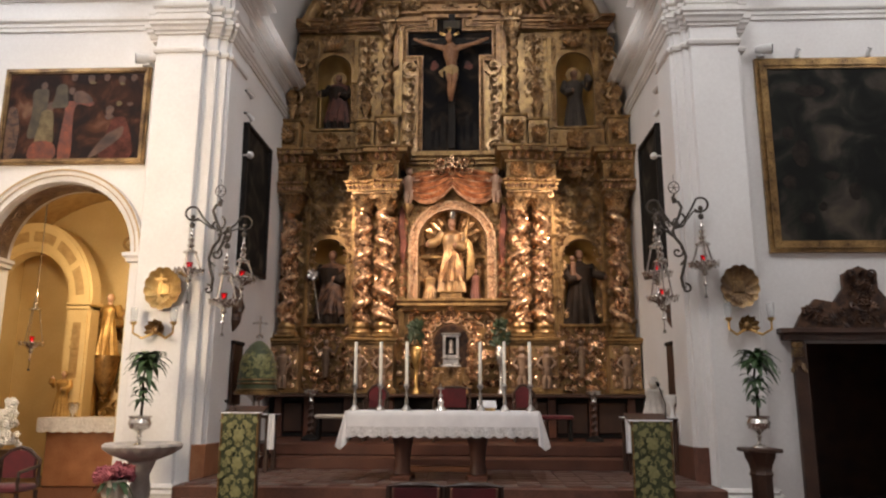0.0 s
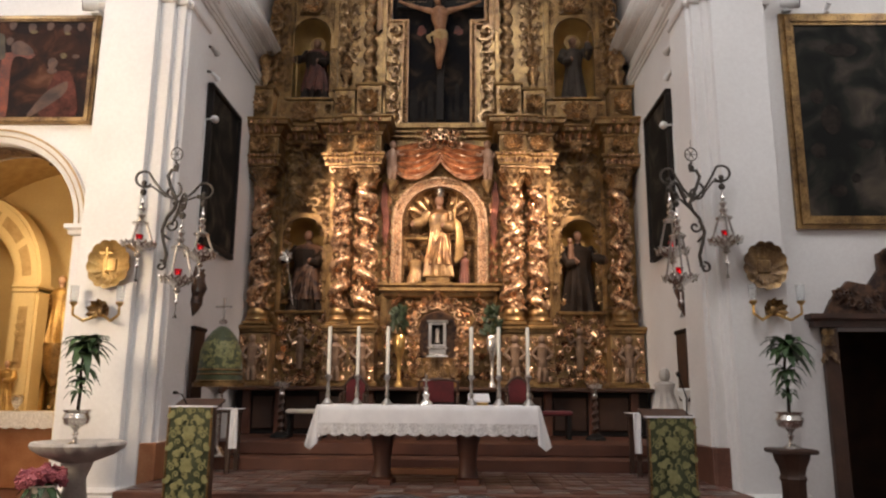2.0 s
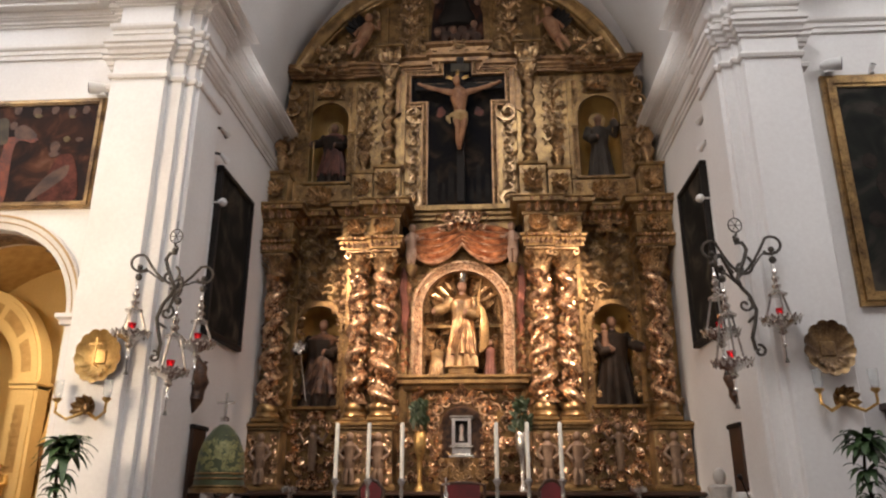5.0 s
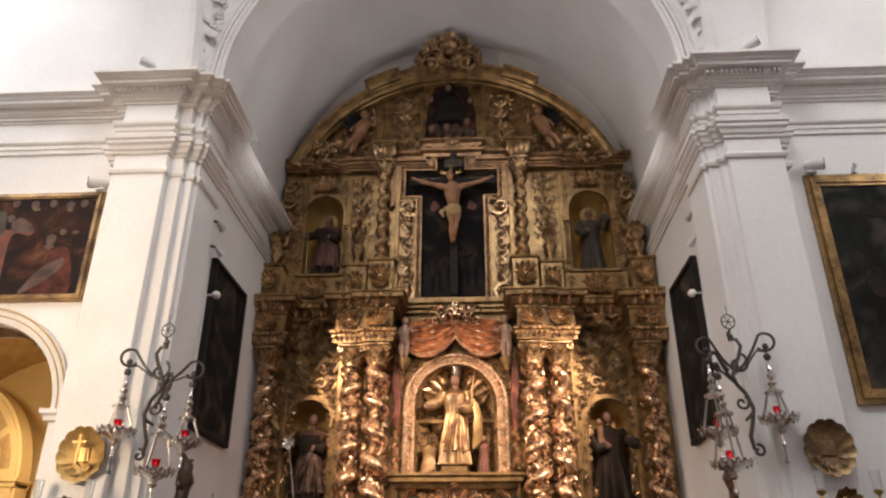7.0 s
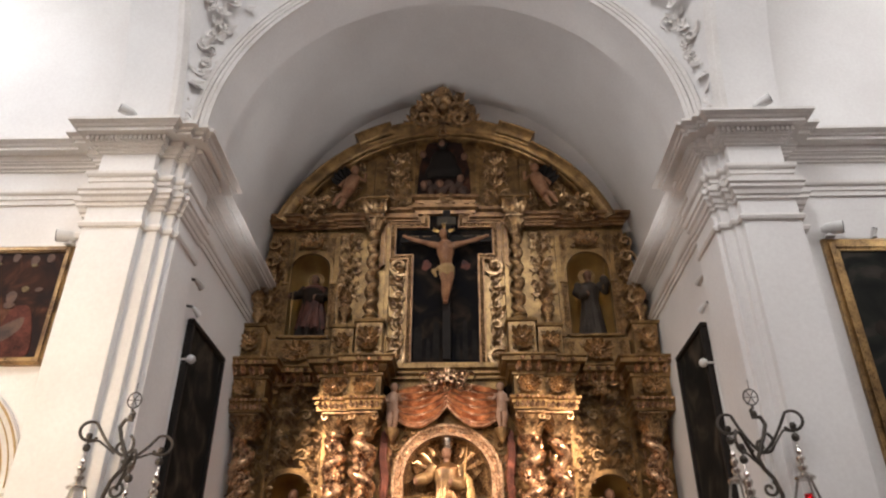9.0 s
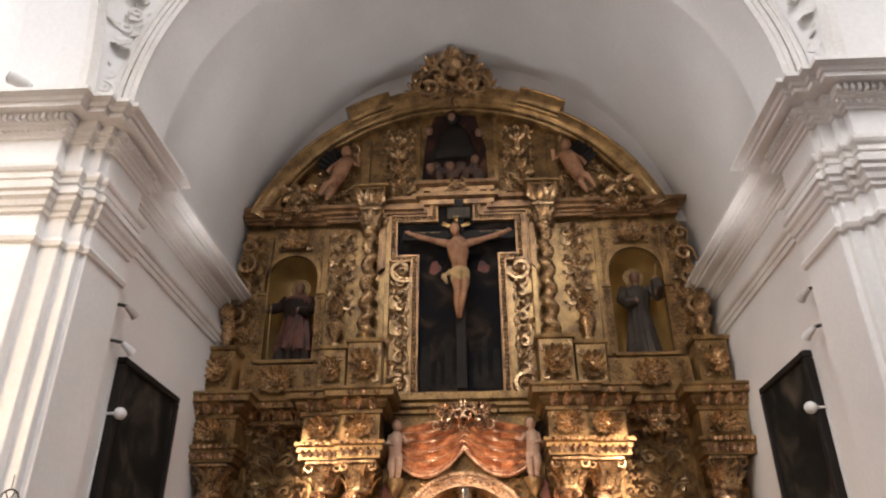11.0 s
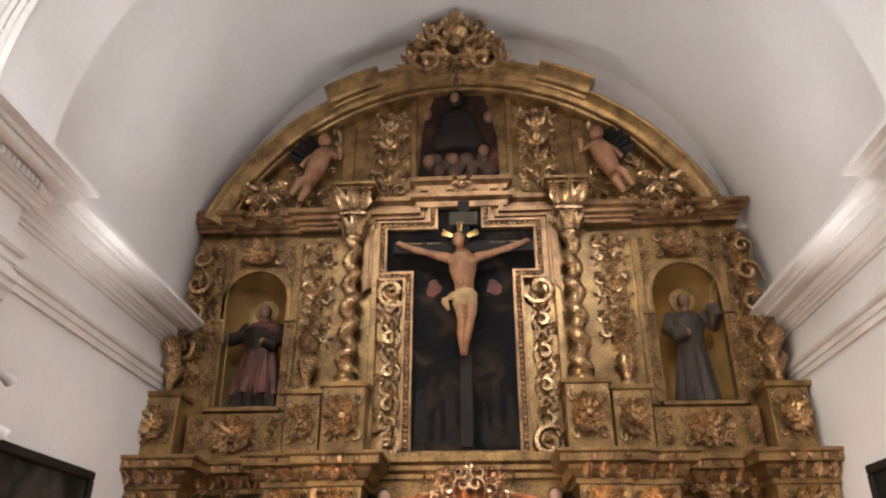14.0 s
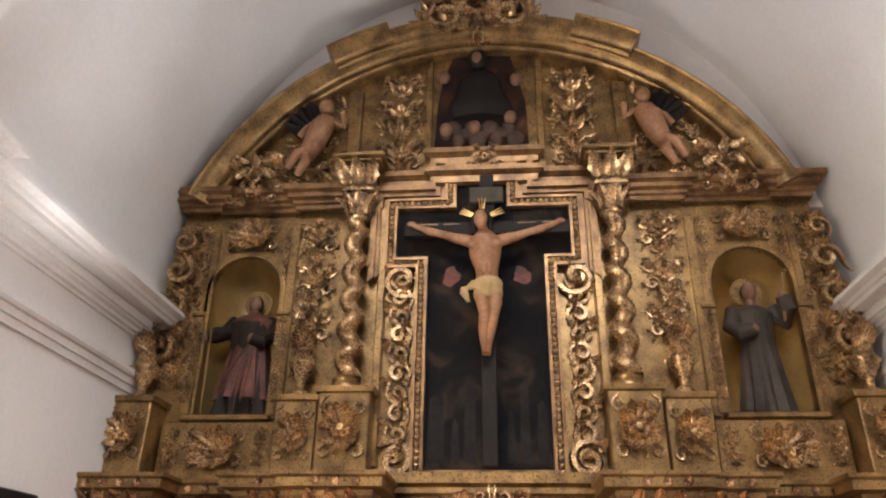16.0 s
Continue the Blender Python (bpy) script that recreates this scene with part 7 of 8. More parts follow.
part("capsule", Shape().tube([(2.52, 8.86, 1.72), (2.50, 8.84, 1.75)], 0.02, 8), BLACK_WOOD, mic)

# credence tables, veiled dome and silver bust beside the altar
for s, x, z in ((-1, -3.05, 1.30), (1, 2.95, 1.28)):
    tb = thing("side_table", (x, 11.3, 0.48), "small dark table with a white linen cloth", "table", "side tables")
    part("tabletop", Shape().box(x - 0.38, x + 0.38, 11.05, 11.55, z - 0.04, z, 0.01), WALNUT, tb)
    for dx in (-0.33, 0.33):
        for dy in (11.10, 11.50):
            part("leg", Shape().box(x + dx - 0.03, x + dx + 0.03, dy - 0.03, dy + 0.03, 0.48, z - 0.04, 0.006), WALNUT, tb)
    cl = thing("table_cloth", (x, 11.3, z), "white cloth hanging over the small table", "tablecloth", "small white cloths")
    part("top", Shape().box(x - 0.40, x + 0.40, 11.03, 11.57, z + 0.001, z + 0.012, 0.004), LINEN, cl)
    for xe in (x - 0.405, x + 0.36):
        v, f = [], []
        for k in range(8):
            for i in range(9):
                v.append((xe + 0.05 * i / 8 * 2, 11.02 - 0.015 * math.sin(i * 1.1 + k * 0.3), z + 0.01 - 0.5 * k / 7))
        for k in range(7):
            f += [(k * 9 + i, k * 9 + i + 1, (k + 1) * 9 + i + 1, (k + 1) * 9 + i) for i in range(8)]
        part("fall", Shape().put(v, f), LINEN, cl)
dome = thing("veiled_tabernacle", (-3.10, 11.75, 1.32), "dome-shaped green brocade veil topped by a small cross", "tabernacle")
part("stand", Shape().lathe([(0.16, 0.66), (0.15, 0.7), (0.06, 0.8), (0.06, 1.5), (0.2, 1.62)], (-3.10, 11.75), 16), SILVER, dome)
v = [(0.325, 1.66), (0.315, 1.72), (0.30, 1.9), (0.275, 2.1), (0.22, 2.27), (0.13, 2.39), (0.05, 2.45), (0.0, 2.46)]
part("veil", Shape().lathe(v, (-3.10, 11.75), 28), BROCADE, dome, "green and gold damask veil")
damask, rng = Shape(), random.Random(703)
for k in range(320):
    a, u = rng.uniform(0, 6.283), rng.random()
    z = 1.86 + 0.55 * u
    r = 0.305 - 0.02 * u - 0.19 * u ** 3
    damask.stamp(rng.choice((SCROLL, ACANTHUS)), Matrix.Translation((-3.10 + r * math.cos(a), 11.75 + r * math.sin(a), z)) @ Matrix.Rotation(a + math.pi / 2, 4, "Z") @ Matrix.Rotation(-0.9 * u * u, 4, "X") @ place(0, 0.004, 0, 0.062, rng.uniform(0, 360), False, 0.15))
part("damask_figure", damask, GOLD_THREAD, dome, "woven gold scrolls", kind="stuff")
bands = Shape()
for z, r in ((1.665, 0.33), (1.76, 0.312), (1.82, 0.306)):
    bands.lathe([(r, z), (r + 0.012, z + 0.012), (r, z + 0.028)], (-3.10, 11.75), 28)
part("gold_braid", bands, GOLD_PLAIN, dome)
part("base_ring", Shape().lathe([(0.37, 1.60), (0.37, 1.66), (0.2, 1.662)], (-3.10, 11.75), 28), GOLD_PLAIN, dome)
top = Shape().lathe([(0.05, 2.49), (0.06, 2.53), (0.02, 2.56)], (-3.10, 11.75), 12).box(-3.115, -3.085, 11.74, 11.76, 2.54, 2.86, 0.004).box(-3.22, -2.98, 11.74, 11.76, 2.72, 2.75, 0.004)
part("cross", top, SILVER, dome)
bust = robe(Shape(), 3.06, 11.35, 1.293, 0.44, 0.17, seed=21)
ball(bust, 3.06, 11.33, 1.79, 0.075, 0.085, 0.1, True)
solid("stone_bust", bust, STONE, "pale grey bust on the small table", "bust", kind="")
vs = thing("white_pedestal_vase", (3.28, 11.2, 1.293), "small white classical vase on the table", "vase")
part("body", Shape().lathe([(0.06, 1.293), (0.03, 1.34), (0.03, 1.45), (0.09, 1.55), (0.10, 1.6), (0.08, 1.62)], (3.28, 11.2), 14), CABLE, vs)


# seats: chairs behind the altar and the two nearest ones
def chair(x, y, z, width, back, material, label, facing=1, bow=1.0):
    ch = thing("chair", (x, y, z), label, "chair", "red upholstered chairs")
    w = width / 2
    part("seat", Shape().box(x - w, x + w, y - 0.22, y + 0.22, z + 0.42, z + 0.5, 0.02), material, ch)
    yb = y + facing * 0.22
    part("backrest", Shape().slab([(x - w * 0.8, z + 0.56), (x + w * 0.8, z + 0.56), (x + w * 0.8, z + back - 0.02 - 0.08 * bow), (x + w * 0.4, z + back - 0.02), (x, z + back - 0.02 + 0.02 * bow), (x - w * 0.4, z + back - 0.02), (x - w * 0.8, z + back - 0.02 - 0.08 * bow)], yb - 0.03, yb + 0.03), material, ch, smooth=False)
    frame_bar = Shape().tube([(x - w, yb, z + 0.45), (x - w, yb, z + back - 0.01 - 0.11 * bow), (x - w * 0.45, yb, z + back), (x, yb, z + back + 0.03 * bow), (x + w * 0.45, yb, z + back), (x + w, yb, z + back - 0.01 - 0.11 * bow), (x + w, yb, z + 0.45)], 0.025, 8)
    part("back_frame", frame_bar, WALNUT, ch)
    for dx in (-w, w):
        for dy in (-0.2, 0.2):
            part("leg", Shape().lathe([(0.018, z), (0.025, z + 0.1), (0.02, z + 0.2), (0.028, z + 0.42)], (x + dx, y + dy), 8), WALNUT, ch)
        part("armrest", Shape().tube([(x + dx, y - 0.2, z + 0.45), (x + dx, y - 0.2, z + 0.66), (x + dx, y + 0.2, z + 0.7)], 0.022, 7), WALNUT, ch)


chair(-0.02, 12.75, 0.84, 0.60, 0.90, RED_CLOTH, "wide armchair with dark red upholstery behind the altar", 1, 0.1)
chair(-1.33, 12.8, 0.84, 0.36, 0.92, RED_CLOTH, "dark red upholstered armchair behind the altar")
chair(1.22, 12.8, 0.84, 0.36, 0.92, RED_CLOTH, "dark red upholstered armchair behind the altar")
chair(-0.11, 6.2, 0.0, 0.42, 0.90, RED_CLOTH, "red velvet chair facing the altar from the crossing", -1, 0.0)
chair(0.345, 6.2, 0.0, 0.42, 0.90, RED_CLOTH, "red velvet chair facing the altar from the crossing", -1, 0.0)
for x in (-2.1, 1.75):
    st = thing("stool", (x, 13.1, 0.84), "low dark stool with a pale cushion edge", "stool", "stools by the altar base")
    part("cushion", Shape().box(x - 0.32, x + 0.32, 12.95, 13.3, 1.2, 1.27, 0.02), CREAM if x < 0 else RED_CLOTH, st)
    for dx in (-0.27, 0.27):
        part("leg", Shape().box(x + dx - 0.03, x + dx + 0.03, 13.0, 13.25, 0.84, 1.2, 0.008), BLACK_WOOD, st)
for x in (-2.47, 2.40):
    stand = thing("floor_candlestick", (x, 12.9, 0.84), "twisted dark wooden candle stand with a silver bowl", "candle stand", "tall candle stands")
    part("foot", Shape().lathe([(0.16, 0.84), (0.15, 0.88), (0.05, 0.94)], (x, 12.9), 14), BLACK_WOOD, stand)
    part("twisted_shaft", twisted(Shape(), x, 12.9, 0.92, 1.5, 0.05, 5, 1, 0.4, 10), WALNUT, stand)
    part("bowl", Shape().lathe([(0.03, 1.48), (0.05, 1.5), (0.03, 1.54), (0.04, 1.58), (0.12, 1.62), (0.13, 1.68), (0.10, 1.7), (0.03, 1.63)], (x, 12.9), 16), SILVER, stand)

# silver tabernacle, vessels and greenery before the predella
tab = thing("tabernacle", (-0.07, 13.9, 1.64), "small silver tabernacle under a gilded carved canopy", "tabernacle")
part("gilded_base", carve(Shape().lathe([(0.36, 1.63), (0.34, 1.7), (0.2, 1.8), (0.26, 2.0), (0.3, 2.12)], (-0.07, 13.95), 20, 0.7), -0.42, 0.28, 1.68, 2.1, 13.75, 0.2, 401), GOLD_DARK, tab)
st = Shape().box(-0.26, 0.12, 13.72, 14.1, 2.12, 2.17, 0.01).box(-0.22, 0.08, 13.76, 14.06, 2.17, 2.27, 0.01).box(-0.25, 0.11, 13.73, 14.09, 2.27, 2.31, 0.01)
part("silver_step", st, SILVER, tab)
box = part("silver_case", Shape().slab([(-0.22, 2.31), (0.08, 2.31), (0.08, 2.72), (-0.22, 2.72)], 13.80, 14.05, [[(-0.17, 2.35), (0.03, 2.35), (0.03, 2.68), (-0.17, 2.68)]]), SILVER, tab, smooth=False)
part("inner_panel", Shape().box(-0.18, 0.04, 13.9, 13.95, 2.33, 2.70), BLACK_WOOD, box)
part("relief", Shape().lathe([(0.05, 2.38), (0.03, 2.5), (0.045, 2.58), (0.02, 2.64)], (-0.07, 13.88), 10), PEWTER, box)
part("cornice", Shape().box(-0.25, 0.11, 13.77, 14.08, 2.72, 2.76, 0.008), PEWTER, tab)
hood = Shape()
for r in (0.36, 0.42):
    hood.tube([(-0.07 + r * math.cos(radians(a)), 13.98 - (0.05 if r > 0.4 else 0), 2.66 + r * 0.85 * math.sin(radians(a))) for a in range(0, 181, 12)], 0.035, 7)
for k in range(13):
    a = radians(15 * k)
    hood.stamp(ACANTHUS_BENT, place(-0.07 + 0.4 * math.cos(a), 13.95, 2.66 + 0.36 * math.sin(a), 0.2, 90 - math.degrees(a)))
for sx in (-1, 1):
    hood.tube([(-0.07 + sx * 0.38, 13.98, 1.9), (-0.07 + sx * 0.40, 13.96, 2.3), (-0.07 + sx * 0.38, 13.98, 2.68)], 0.05, 8)
part("carved_canopy", hood, GOLD_DARK, tab)
# flat brown plate standing in for the shade under the canopy
part("shade_panel", Shape().slab(arched(-0.40, 0.26, 2.1, 2.62, 16), 14.06, 14.12), OLD_BROWN, tab, "flat dark panel painted as the shade inside the canopy")
trim = Shape()
for k in range(30):
    a = radians(-20 + 220 * k / 29)
    trim.stamp((ACANTHUS_BENT, SCROLL, ACANTHUS)[k % 3], place(-0.07 + 0.42 * math.cos(a), 13.92, 2.66 + 0.37 * math.sin(a), 0.17, 90 - math.degrees(a) + 40 * (k % 2), k > 14, 1.2))
for sx in (-1, 1):
    candelabra(trim, -0.07 + sx * 0.40, 1.85, 2.6, 0.11, 13.92, 1.2)
trim.stamp(ROSETTE, place(-0.07, 13.88, 3.04, 0.16)).stamp(ACANTHUS_BENT, place(-0.07, 13.88, 3.04, 0.24))
part("capital_leaves", trim, GOLD_VINE, tab)


def palm_leafage(shape, x, y, z, reach, count, seed):
    rng = random.Random(seed)
    for k in range(count):
        a = 2 * math.pi * (k + rng.random() * 0.6) / count
        rise, droop = rng.uniform(0.5, 1.5), rng.uniform(0.9, 1.6)
        length = reach * rng.uniform(0.75, 1.1)
        v, f, n = [], [], 7
        side = Vector((-math.sin(a), math.cos(a), 0))
        for i in range(n + 1):
            u = i / n
            p = Vector((x + math.cos(a) * length * u, y + math.sin(a) * length * u, z + length * (rise * u - droop * u * u)))
            w = 0.052 * math.sin(math.pi * min(u * 0.85 + 0.15, 1)) ** 0.7 * (reach / 0.3)
            v += [tuple(p - side * w), tuple(p + Vector((0, 0, -0.008))), tuple(p + side * w)]
        for i in range(n):
            f += [(3 * i, 3 * i + 1, 3 * i + 4, 3 * i + 3), (3 * i + 1, 3 * i + 2, 3 * i + 5, 3 * i + 4)]
        shape.put(v, f)
    return shape


def potted_palm(x, y, z, label):
    """A dracaena in a footed silver bowl."""
    pl = thing("potted_plant", (x, y, z), label, "plant", "palms in silver bowls")
    part("bowl", Shape().lathe([(0.08, z), (0.075, z + 0.02), (0.03, z + 0.05), (0.02, z + 0.10), (0.035, z + 0.13), (0.02, z + 0.16), (0.05, z + 0.20), (0.12, z + 0.23), (0.145, z + 0.30), (0.12, z + 0.35), (0.15, z + 0.385), (0.14, z + 0.385), (0.10, z + 0.34)], (x, y), 24), SILVER, pl, "polished silver footed bowl")
    st = Shape().tube([(x, y, z + 0.32), (x + 0.01, y, z + 0.6), (x - 0.01, y, z + 0.85), (x + 0.02, y, z + 1.06)], [0.02, 0.018, 0.016, 0.012], 7)
    part("stem", st, HABIT, pl)
    for k, (dz, reach, n) in enumerate(((0.58, 0.15, 10), (0.70, 0.17, 12), (0.82, 0.20, 14), (1.00, 0.27, 18), (1.08, 0.29, 20), (1.12, 0.2, 12))):
        part("leaf_crown", palm_leafage(Shape(), x + 0.01 * k, y, z + dz, reach, n, 500 + k + int(x * 7)), LEAF, pl)


font = thing("stone_font", (-3.78, 9.30, 0.0), "grey stone holy water font with gadrooned basin", "font")
v, f, n = [], [], 80
prof = [(0.14, 0.78), (0.20, 0.80), (0.34, 0.86), (0.44, 0.93), (0.455, 0.97), (0.44, 1.0), (0.40, 0.99), (0.30, 0.93), (0.05, 0.92)]
for k, (r, z) in enumerate(prof):
    for i in range(n):
        a = 2 * math.pi * i / n
        q = r * (1 + (0.085 * abs(math.sin(9 * a)) ** 0.7 - 0.03 if 1 < k < 6 else 0))
        v.append((-3.78 + q * math.cos(a), 9.30 + q * math.sin(a), z))
for k in range(len(prof) - 1):
    f += [(k * n + i, k * n + (i + 1) % n, (k + 1) * n + (i + 1) % n, (k + 1) * n + i) for i in range(n)]
part("basin", Shape().put(v, f), STONE, font)
part("shaft", Shape().lathe([(0.24, 0), (0.24, 0.08), (0.17, 0.12), (0.10, 0.2), (0.13, 0.42), (0.10, 0.62), (0.15, 0.74), (0.17, 0.8)], (-3.78, 9.30), 20), STONE, font)
potted_palm(-3.91, 9.45, 0.94, "slender palm in a footed silver bowl on the font")
pd = thing("plant_pedestal", (3.89, 9.55, 0.0), "dark carved wooden pedestal for the palm", "pedestal")
part("column", Shape().lathe([(0.18, 0), (0.18, 0.06), (0.11, 0.12), (0.13, 0.2), (0.13, 0.62), (0.15, 0.66), (0.13, 0.70), (0.15, 0.78), (0.19, 0.86), (0.20, 0.92)], (3.89, 9.55), 8), WALNUT, pd)
part("top", Shape().box(3.68, 4.10, 9.34, 9.76, 0.92, 0.97, 0.012), WALNUT, pd)
potted_palm(3.90, 9.55, 0.972, "slender palm in a silver bowl on the wooden pedestal")
pot = thing("flower_pot", (-3.92, 8.9, 0.0), "white pot of pink flowers on a low stand", "flowers")
part("stand", Shape().lathe([(0.15, 0), (0.14, 0.05), (0.05, 0.1), (0.05, 0.25), (0.14, 0.3)], (-3.92, 8.9), 12), WALNUT, pot)
part("pot", Shape().lathe([(0.10, 0.30), (0.13, 0.45), (0.15, 0.60), (0.14, 0.60), (0.1, 0.45)], (-3.92, 8.9), 18), CREAM, pot)
bl, rng = Shape(), random.Random(77)
for k in range(60):
    a, r = rng.uniform(0, 6.28), 0.2 * math.sqrt(rng.random())
    bl.stamp(ROSETTE, Matrix.Translation((-3.92 + r * math.cos(a), 8.9 + r * math.sin(a), 0.66 + 0.12 * rng.random() - r * 0.3)) @ Matrix.Rotation(rng.uniform(-0.6, 0.6), 4, "X") @ place(0, 0, 0, 0.09, rng.uniform(0, 360)))
part("petals", bl, PINK, pot)
part("leaf_crown", palm_leafage(Shape(), -3.92, 8.9, 0.6, 0.24, 16, 78), LEAF, pot)
for x in (-0.72, 0.86):
    bq = thing("greenery_vase", (x, 13.85, 1.64), "silver vase of dark green foliage before the altarpiece", "plant", "vases of greenery")
    part("vase", Shape().lathe([(0.08, 1.63), (0.07, 1.68), (0.03, 1.75), (0.04, 2.1), (0.09, 2.25), (0.11, 2.42), (0.08, 2.5), (0.10, 2.52)], (x, 13.85), 16), SILVER if x > 0 else BRASS, bq)
    g, rng = Shape(), random.Random(90 + int(x * 10))
    for k in range(70):
        a, u = rng.uniform(0, 6.28), rng.random()
        r = 0.17 * math.sqrt(rng.random()) * (1 - 0.5 * u)
        g.stamp(ACANTHUS, Matrix.Translation((x + r * math.cos(a), 13.85 + r * math.sin(a), 2.5 + 0.45 * u)) @ Matrix.Rotation(a, 4, "Z") @ place(0, 0, 0, rng.uniform(0.08, 0.15), rng.uniform(-70, 70)))
    part("foliage", g, DARK_LEAF, bq, kind="stuff")

# the doorway on the east side: dark frame and carved pediment
dw = thing("door_frame", (5.81, 10.5, 0.0), "dark carved wooden door frame with crested pediment", "door frame")
for x0, x1 in ((4.80, 4.98), (6.70, 6.90)):
    part("jamb", Shape().box(x0, x1, 10.44, 10.60, 0, 2.37, 0.015), WALNUT, dw)
part("lintel", Shape().sweep([(0, 2.37), (0.04, 2.37), (0.04, 2.44), (0.09, 2.47), (0.09, 2.53), (0, 2.54)], [(4.71, 10.53), (4.71, 10.44), (7.0, 10.44), (7.0, 10.53)]).box(4.71, 7.0, 10.44, 10.54, 2.37, 2.53), WALNUT, dw, smooth=False)
ped = Shape().slab([(4.85, 2.54), (6.87, 2.54), (6.7, 2.72), (6.45, 2.95), (6.2, 2.9), (6.05, 3.1), (6.05, 3.3), (5.81, 3.42), (5.57, 3.3), (5.57, 3.1), (5.42, 2.9), (5.17, 2.95), (4.95, 2.72)], 10.46, 10.53)
carve(ped, 4.95, 6.67, 2.58, 2.85, 10.46, 0.22, 601, 1.2)
carve(ped, 5.6, 6.02, 2.85, 3.36, 10.46, 0.22, 602, 1.3)
part("carved_pediment", ped, OLD_BROWN, dw)
for sx in (4.84, 6.82):
    part("drop_carving", carve(Shape(), sx - 0.1, sx + 0.1, 1.95, 2.35, 10.44, 0.15, 603), GOLD_DARK, dw)

# ---- the side chapel behind the west arch ----
solid("wall_chapel_back", Shape().box(-9.5, -3.9, 15.0, 15.2, 0, 6.5), OCHRE, "ochre plastered chapel wall", "wall")
solid("wall_chapel_west", Shape().slab([(11.13, 0), (15.0, 0), (15.0, 6.5), (11.13, 6.5)], 0, 0.2), OCHRE, "ochre plastered chapel side wall", "wall")
bpy.data.objects["wall_chapel_west"].matrix_world = Matrix.Translation((-9.2, 0, 0)) @ Matrix.Rotation(radians(90), 4, "Z") @ Matrix.Translation((0, 0, 0))
solid("wall_chapel_east", Shape().box(-4.1, -3.9, 11.13, 15.0, 0, 6.5), OCHRE, "ochre plastered chapel side wall", "wall")
outer, inner = arc(-6.75, 3.9, 2.85, 0, 180, 30, 2.1), arc(-6.75, 3.9, 2.65, 0, 180, 30, 1.9)
solid("vault_chapel", Shape().slab(outer + inner[::-1], 11.13, 15.0), STUCCO, "ochre plastered chapel vault", "ceiling")
rim = Shape()
for r0, r1, y in ((1.125, 1.20, 10.49), (1.20, 1.26, 10.47), (1.26, 1.31, 10.45)):
    ring = arc(-5.87, 3.66, r1, 0, 180, 36) + arc(-5.87, 3.66, r0, 180, 0, 36)
    rim.slab(ring, y, 10.535)
gilt = Shape().tube([(x, 10.445, z) for x, z in arc(-5.87, 3.66, 1.285, 0, 180, 40)], 0.014, 6).tube([(x, 10.46, z) for x, z in arc(-5.87, 3.66, 1.205, 0, 180, 40)], 0.008, 6)
solid("trim_arch_gilding", gilt, STUCCO, "thin gilded lines on the chapel arch", "moulding")
solid("trim_chapel_arch", rim, MOULDING, "moulded rim of the chapel arch", "moulding")
for x0, x1 in ((-7.32, -6.97), (-4.77, -4.56)):
    solid("trim_impost", Shape().sweep([(0, 3.52), (0.03, 3.53), (0.03, 3.58), (0.07, 3.61), (0.07, 3.66), (0, 3.67)], [(x0, 11.13), (x0, 10.50), (x1, 10.50), (x1, 11.13)]).box(x0, x1, 10.5, 11.13, 3.52, 3.66), MOULDING, "moulded impost of the chapel arch", "moulding", smooth=False)
solid("trim_chapel_jamb", Shape().box(-4.778, -4.752, 10.56, 11.12, 0.02, 3.52, 0.004), OCHRE, "ochre painted jamb of the chapel arch", "moulding")
soffit = Shape().slab(arc(-5.87, 3.66, 1.118, 0, 180, 36) + arc(-5.87, 3.66, 1.104, 180, 0, 36), 10.66, 11.04)
for k in range(34):
    a = radians(4 + 172 * k / 33)
    soffit.stamp((ROSETTE, ACANTHUS_BENT, SCROLL)[k % 3], Matrix.Translation((-5.87 + 1.104 * math.cos(a), 10.85, 3.66 + 1.104 * math.sin(a))) @ Matrix.Rotation(math.pi / 2 - a, 4, "Y") @ Matrix.Rotation(radians(90), 4, "X") @ Matrix.Diagonal((0.16, 0.06, 0.16, 1)))
solid("trim_chapel_soffit", soffit, FIGURE, "brown stucco band under the chapel arch", "stucco", kind="stuff")
CX, CZ, y, r = -8.24, 3.35, 13.9, 1.21
rib = Shape()
for r0, r1, dy in ((r - 0.36, r, 0.2), (r - 0.42, r - 0.36, 0.16), (r, r + 0.05, 0.16)):
    rib.slab([(CX + r1, 0.0)] + arc(CX, CZ, r1, 0, 180, 40, r1 * 1.25) + [(CX - r1, 0.0), (CX - r0, 0.0)] + (arc(CX, CZ, r0, 180, 0, 40, r0 * 1.25) + [(CX + r0, 0.0)]), y - dy, y + dy)
solid("wall_chapel_rib", rib, OCHRE, "ochre painted rib arch of the chapel", "arch")
deco = Shape()
for a0, a1 in ((6, 30), (36, 60), (66, 90), (96, 120), (126, 150)):
    deco.slab(arc(CX, CZ, r - 0.10, a0, a1, 8, (r - 0.10) * 1.25) + arc(CX, CZ, r - 0.26, a1, a0, 8, (r - 0.26) * 1.25), y - 0.206, y - 0.19)
    for a in np.linspace(a0 + 3, a1 - 3, 5):
        deco.stamp(ROSETTE, place(CX + (r - 0.18) * math.cos(radians(a)), y - 0.206, CZ + (r - 0.18) * 1.25 * math.sin(radians(a)), 0.10, 0, False, 0.4))
deco.box(CX + r - 0.26, CX + r - 0.10, y - 0.206, y - 0.19, 1.9, 2.95)
carve(deco, CX + r - 0.25, CX + r - 0.11, 1.95, 2.9, y - 0.206, 0.14, 620, 0.3)
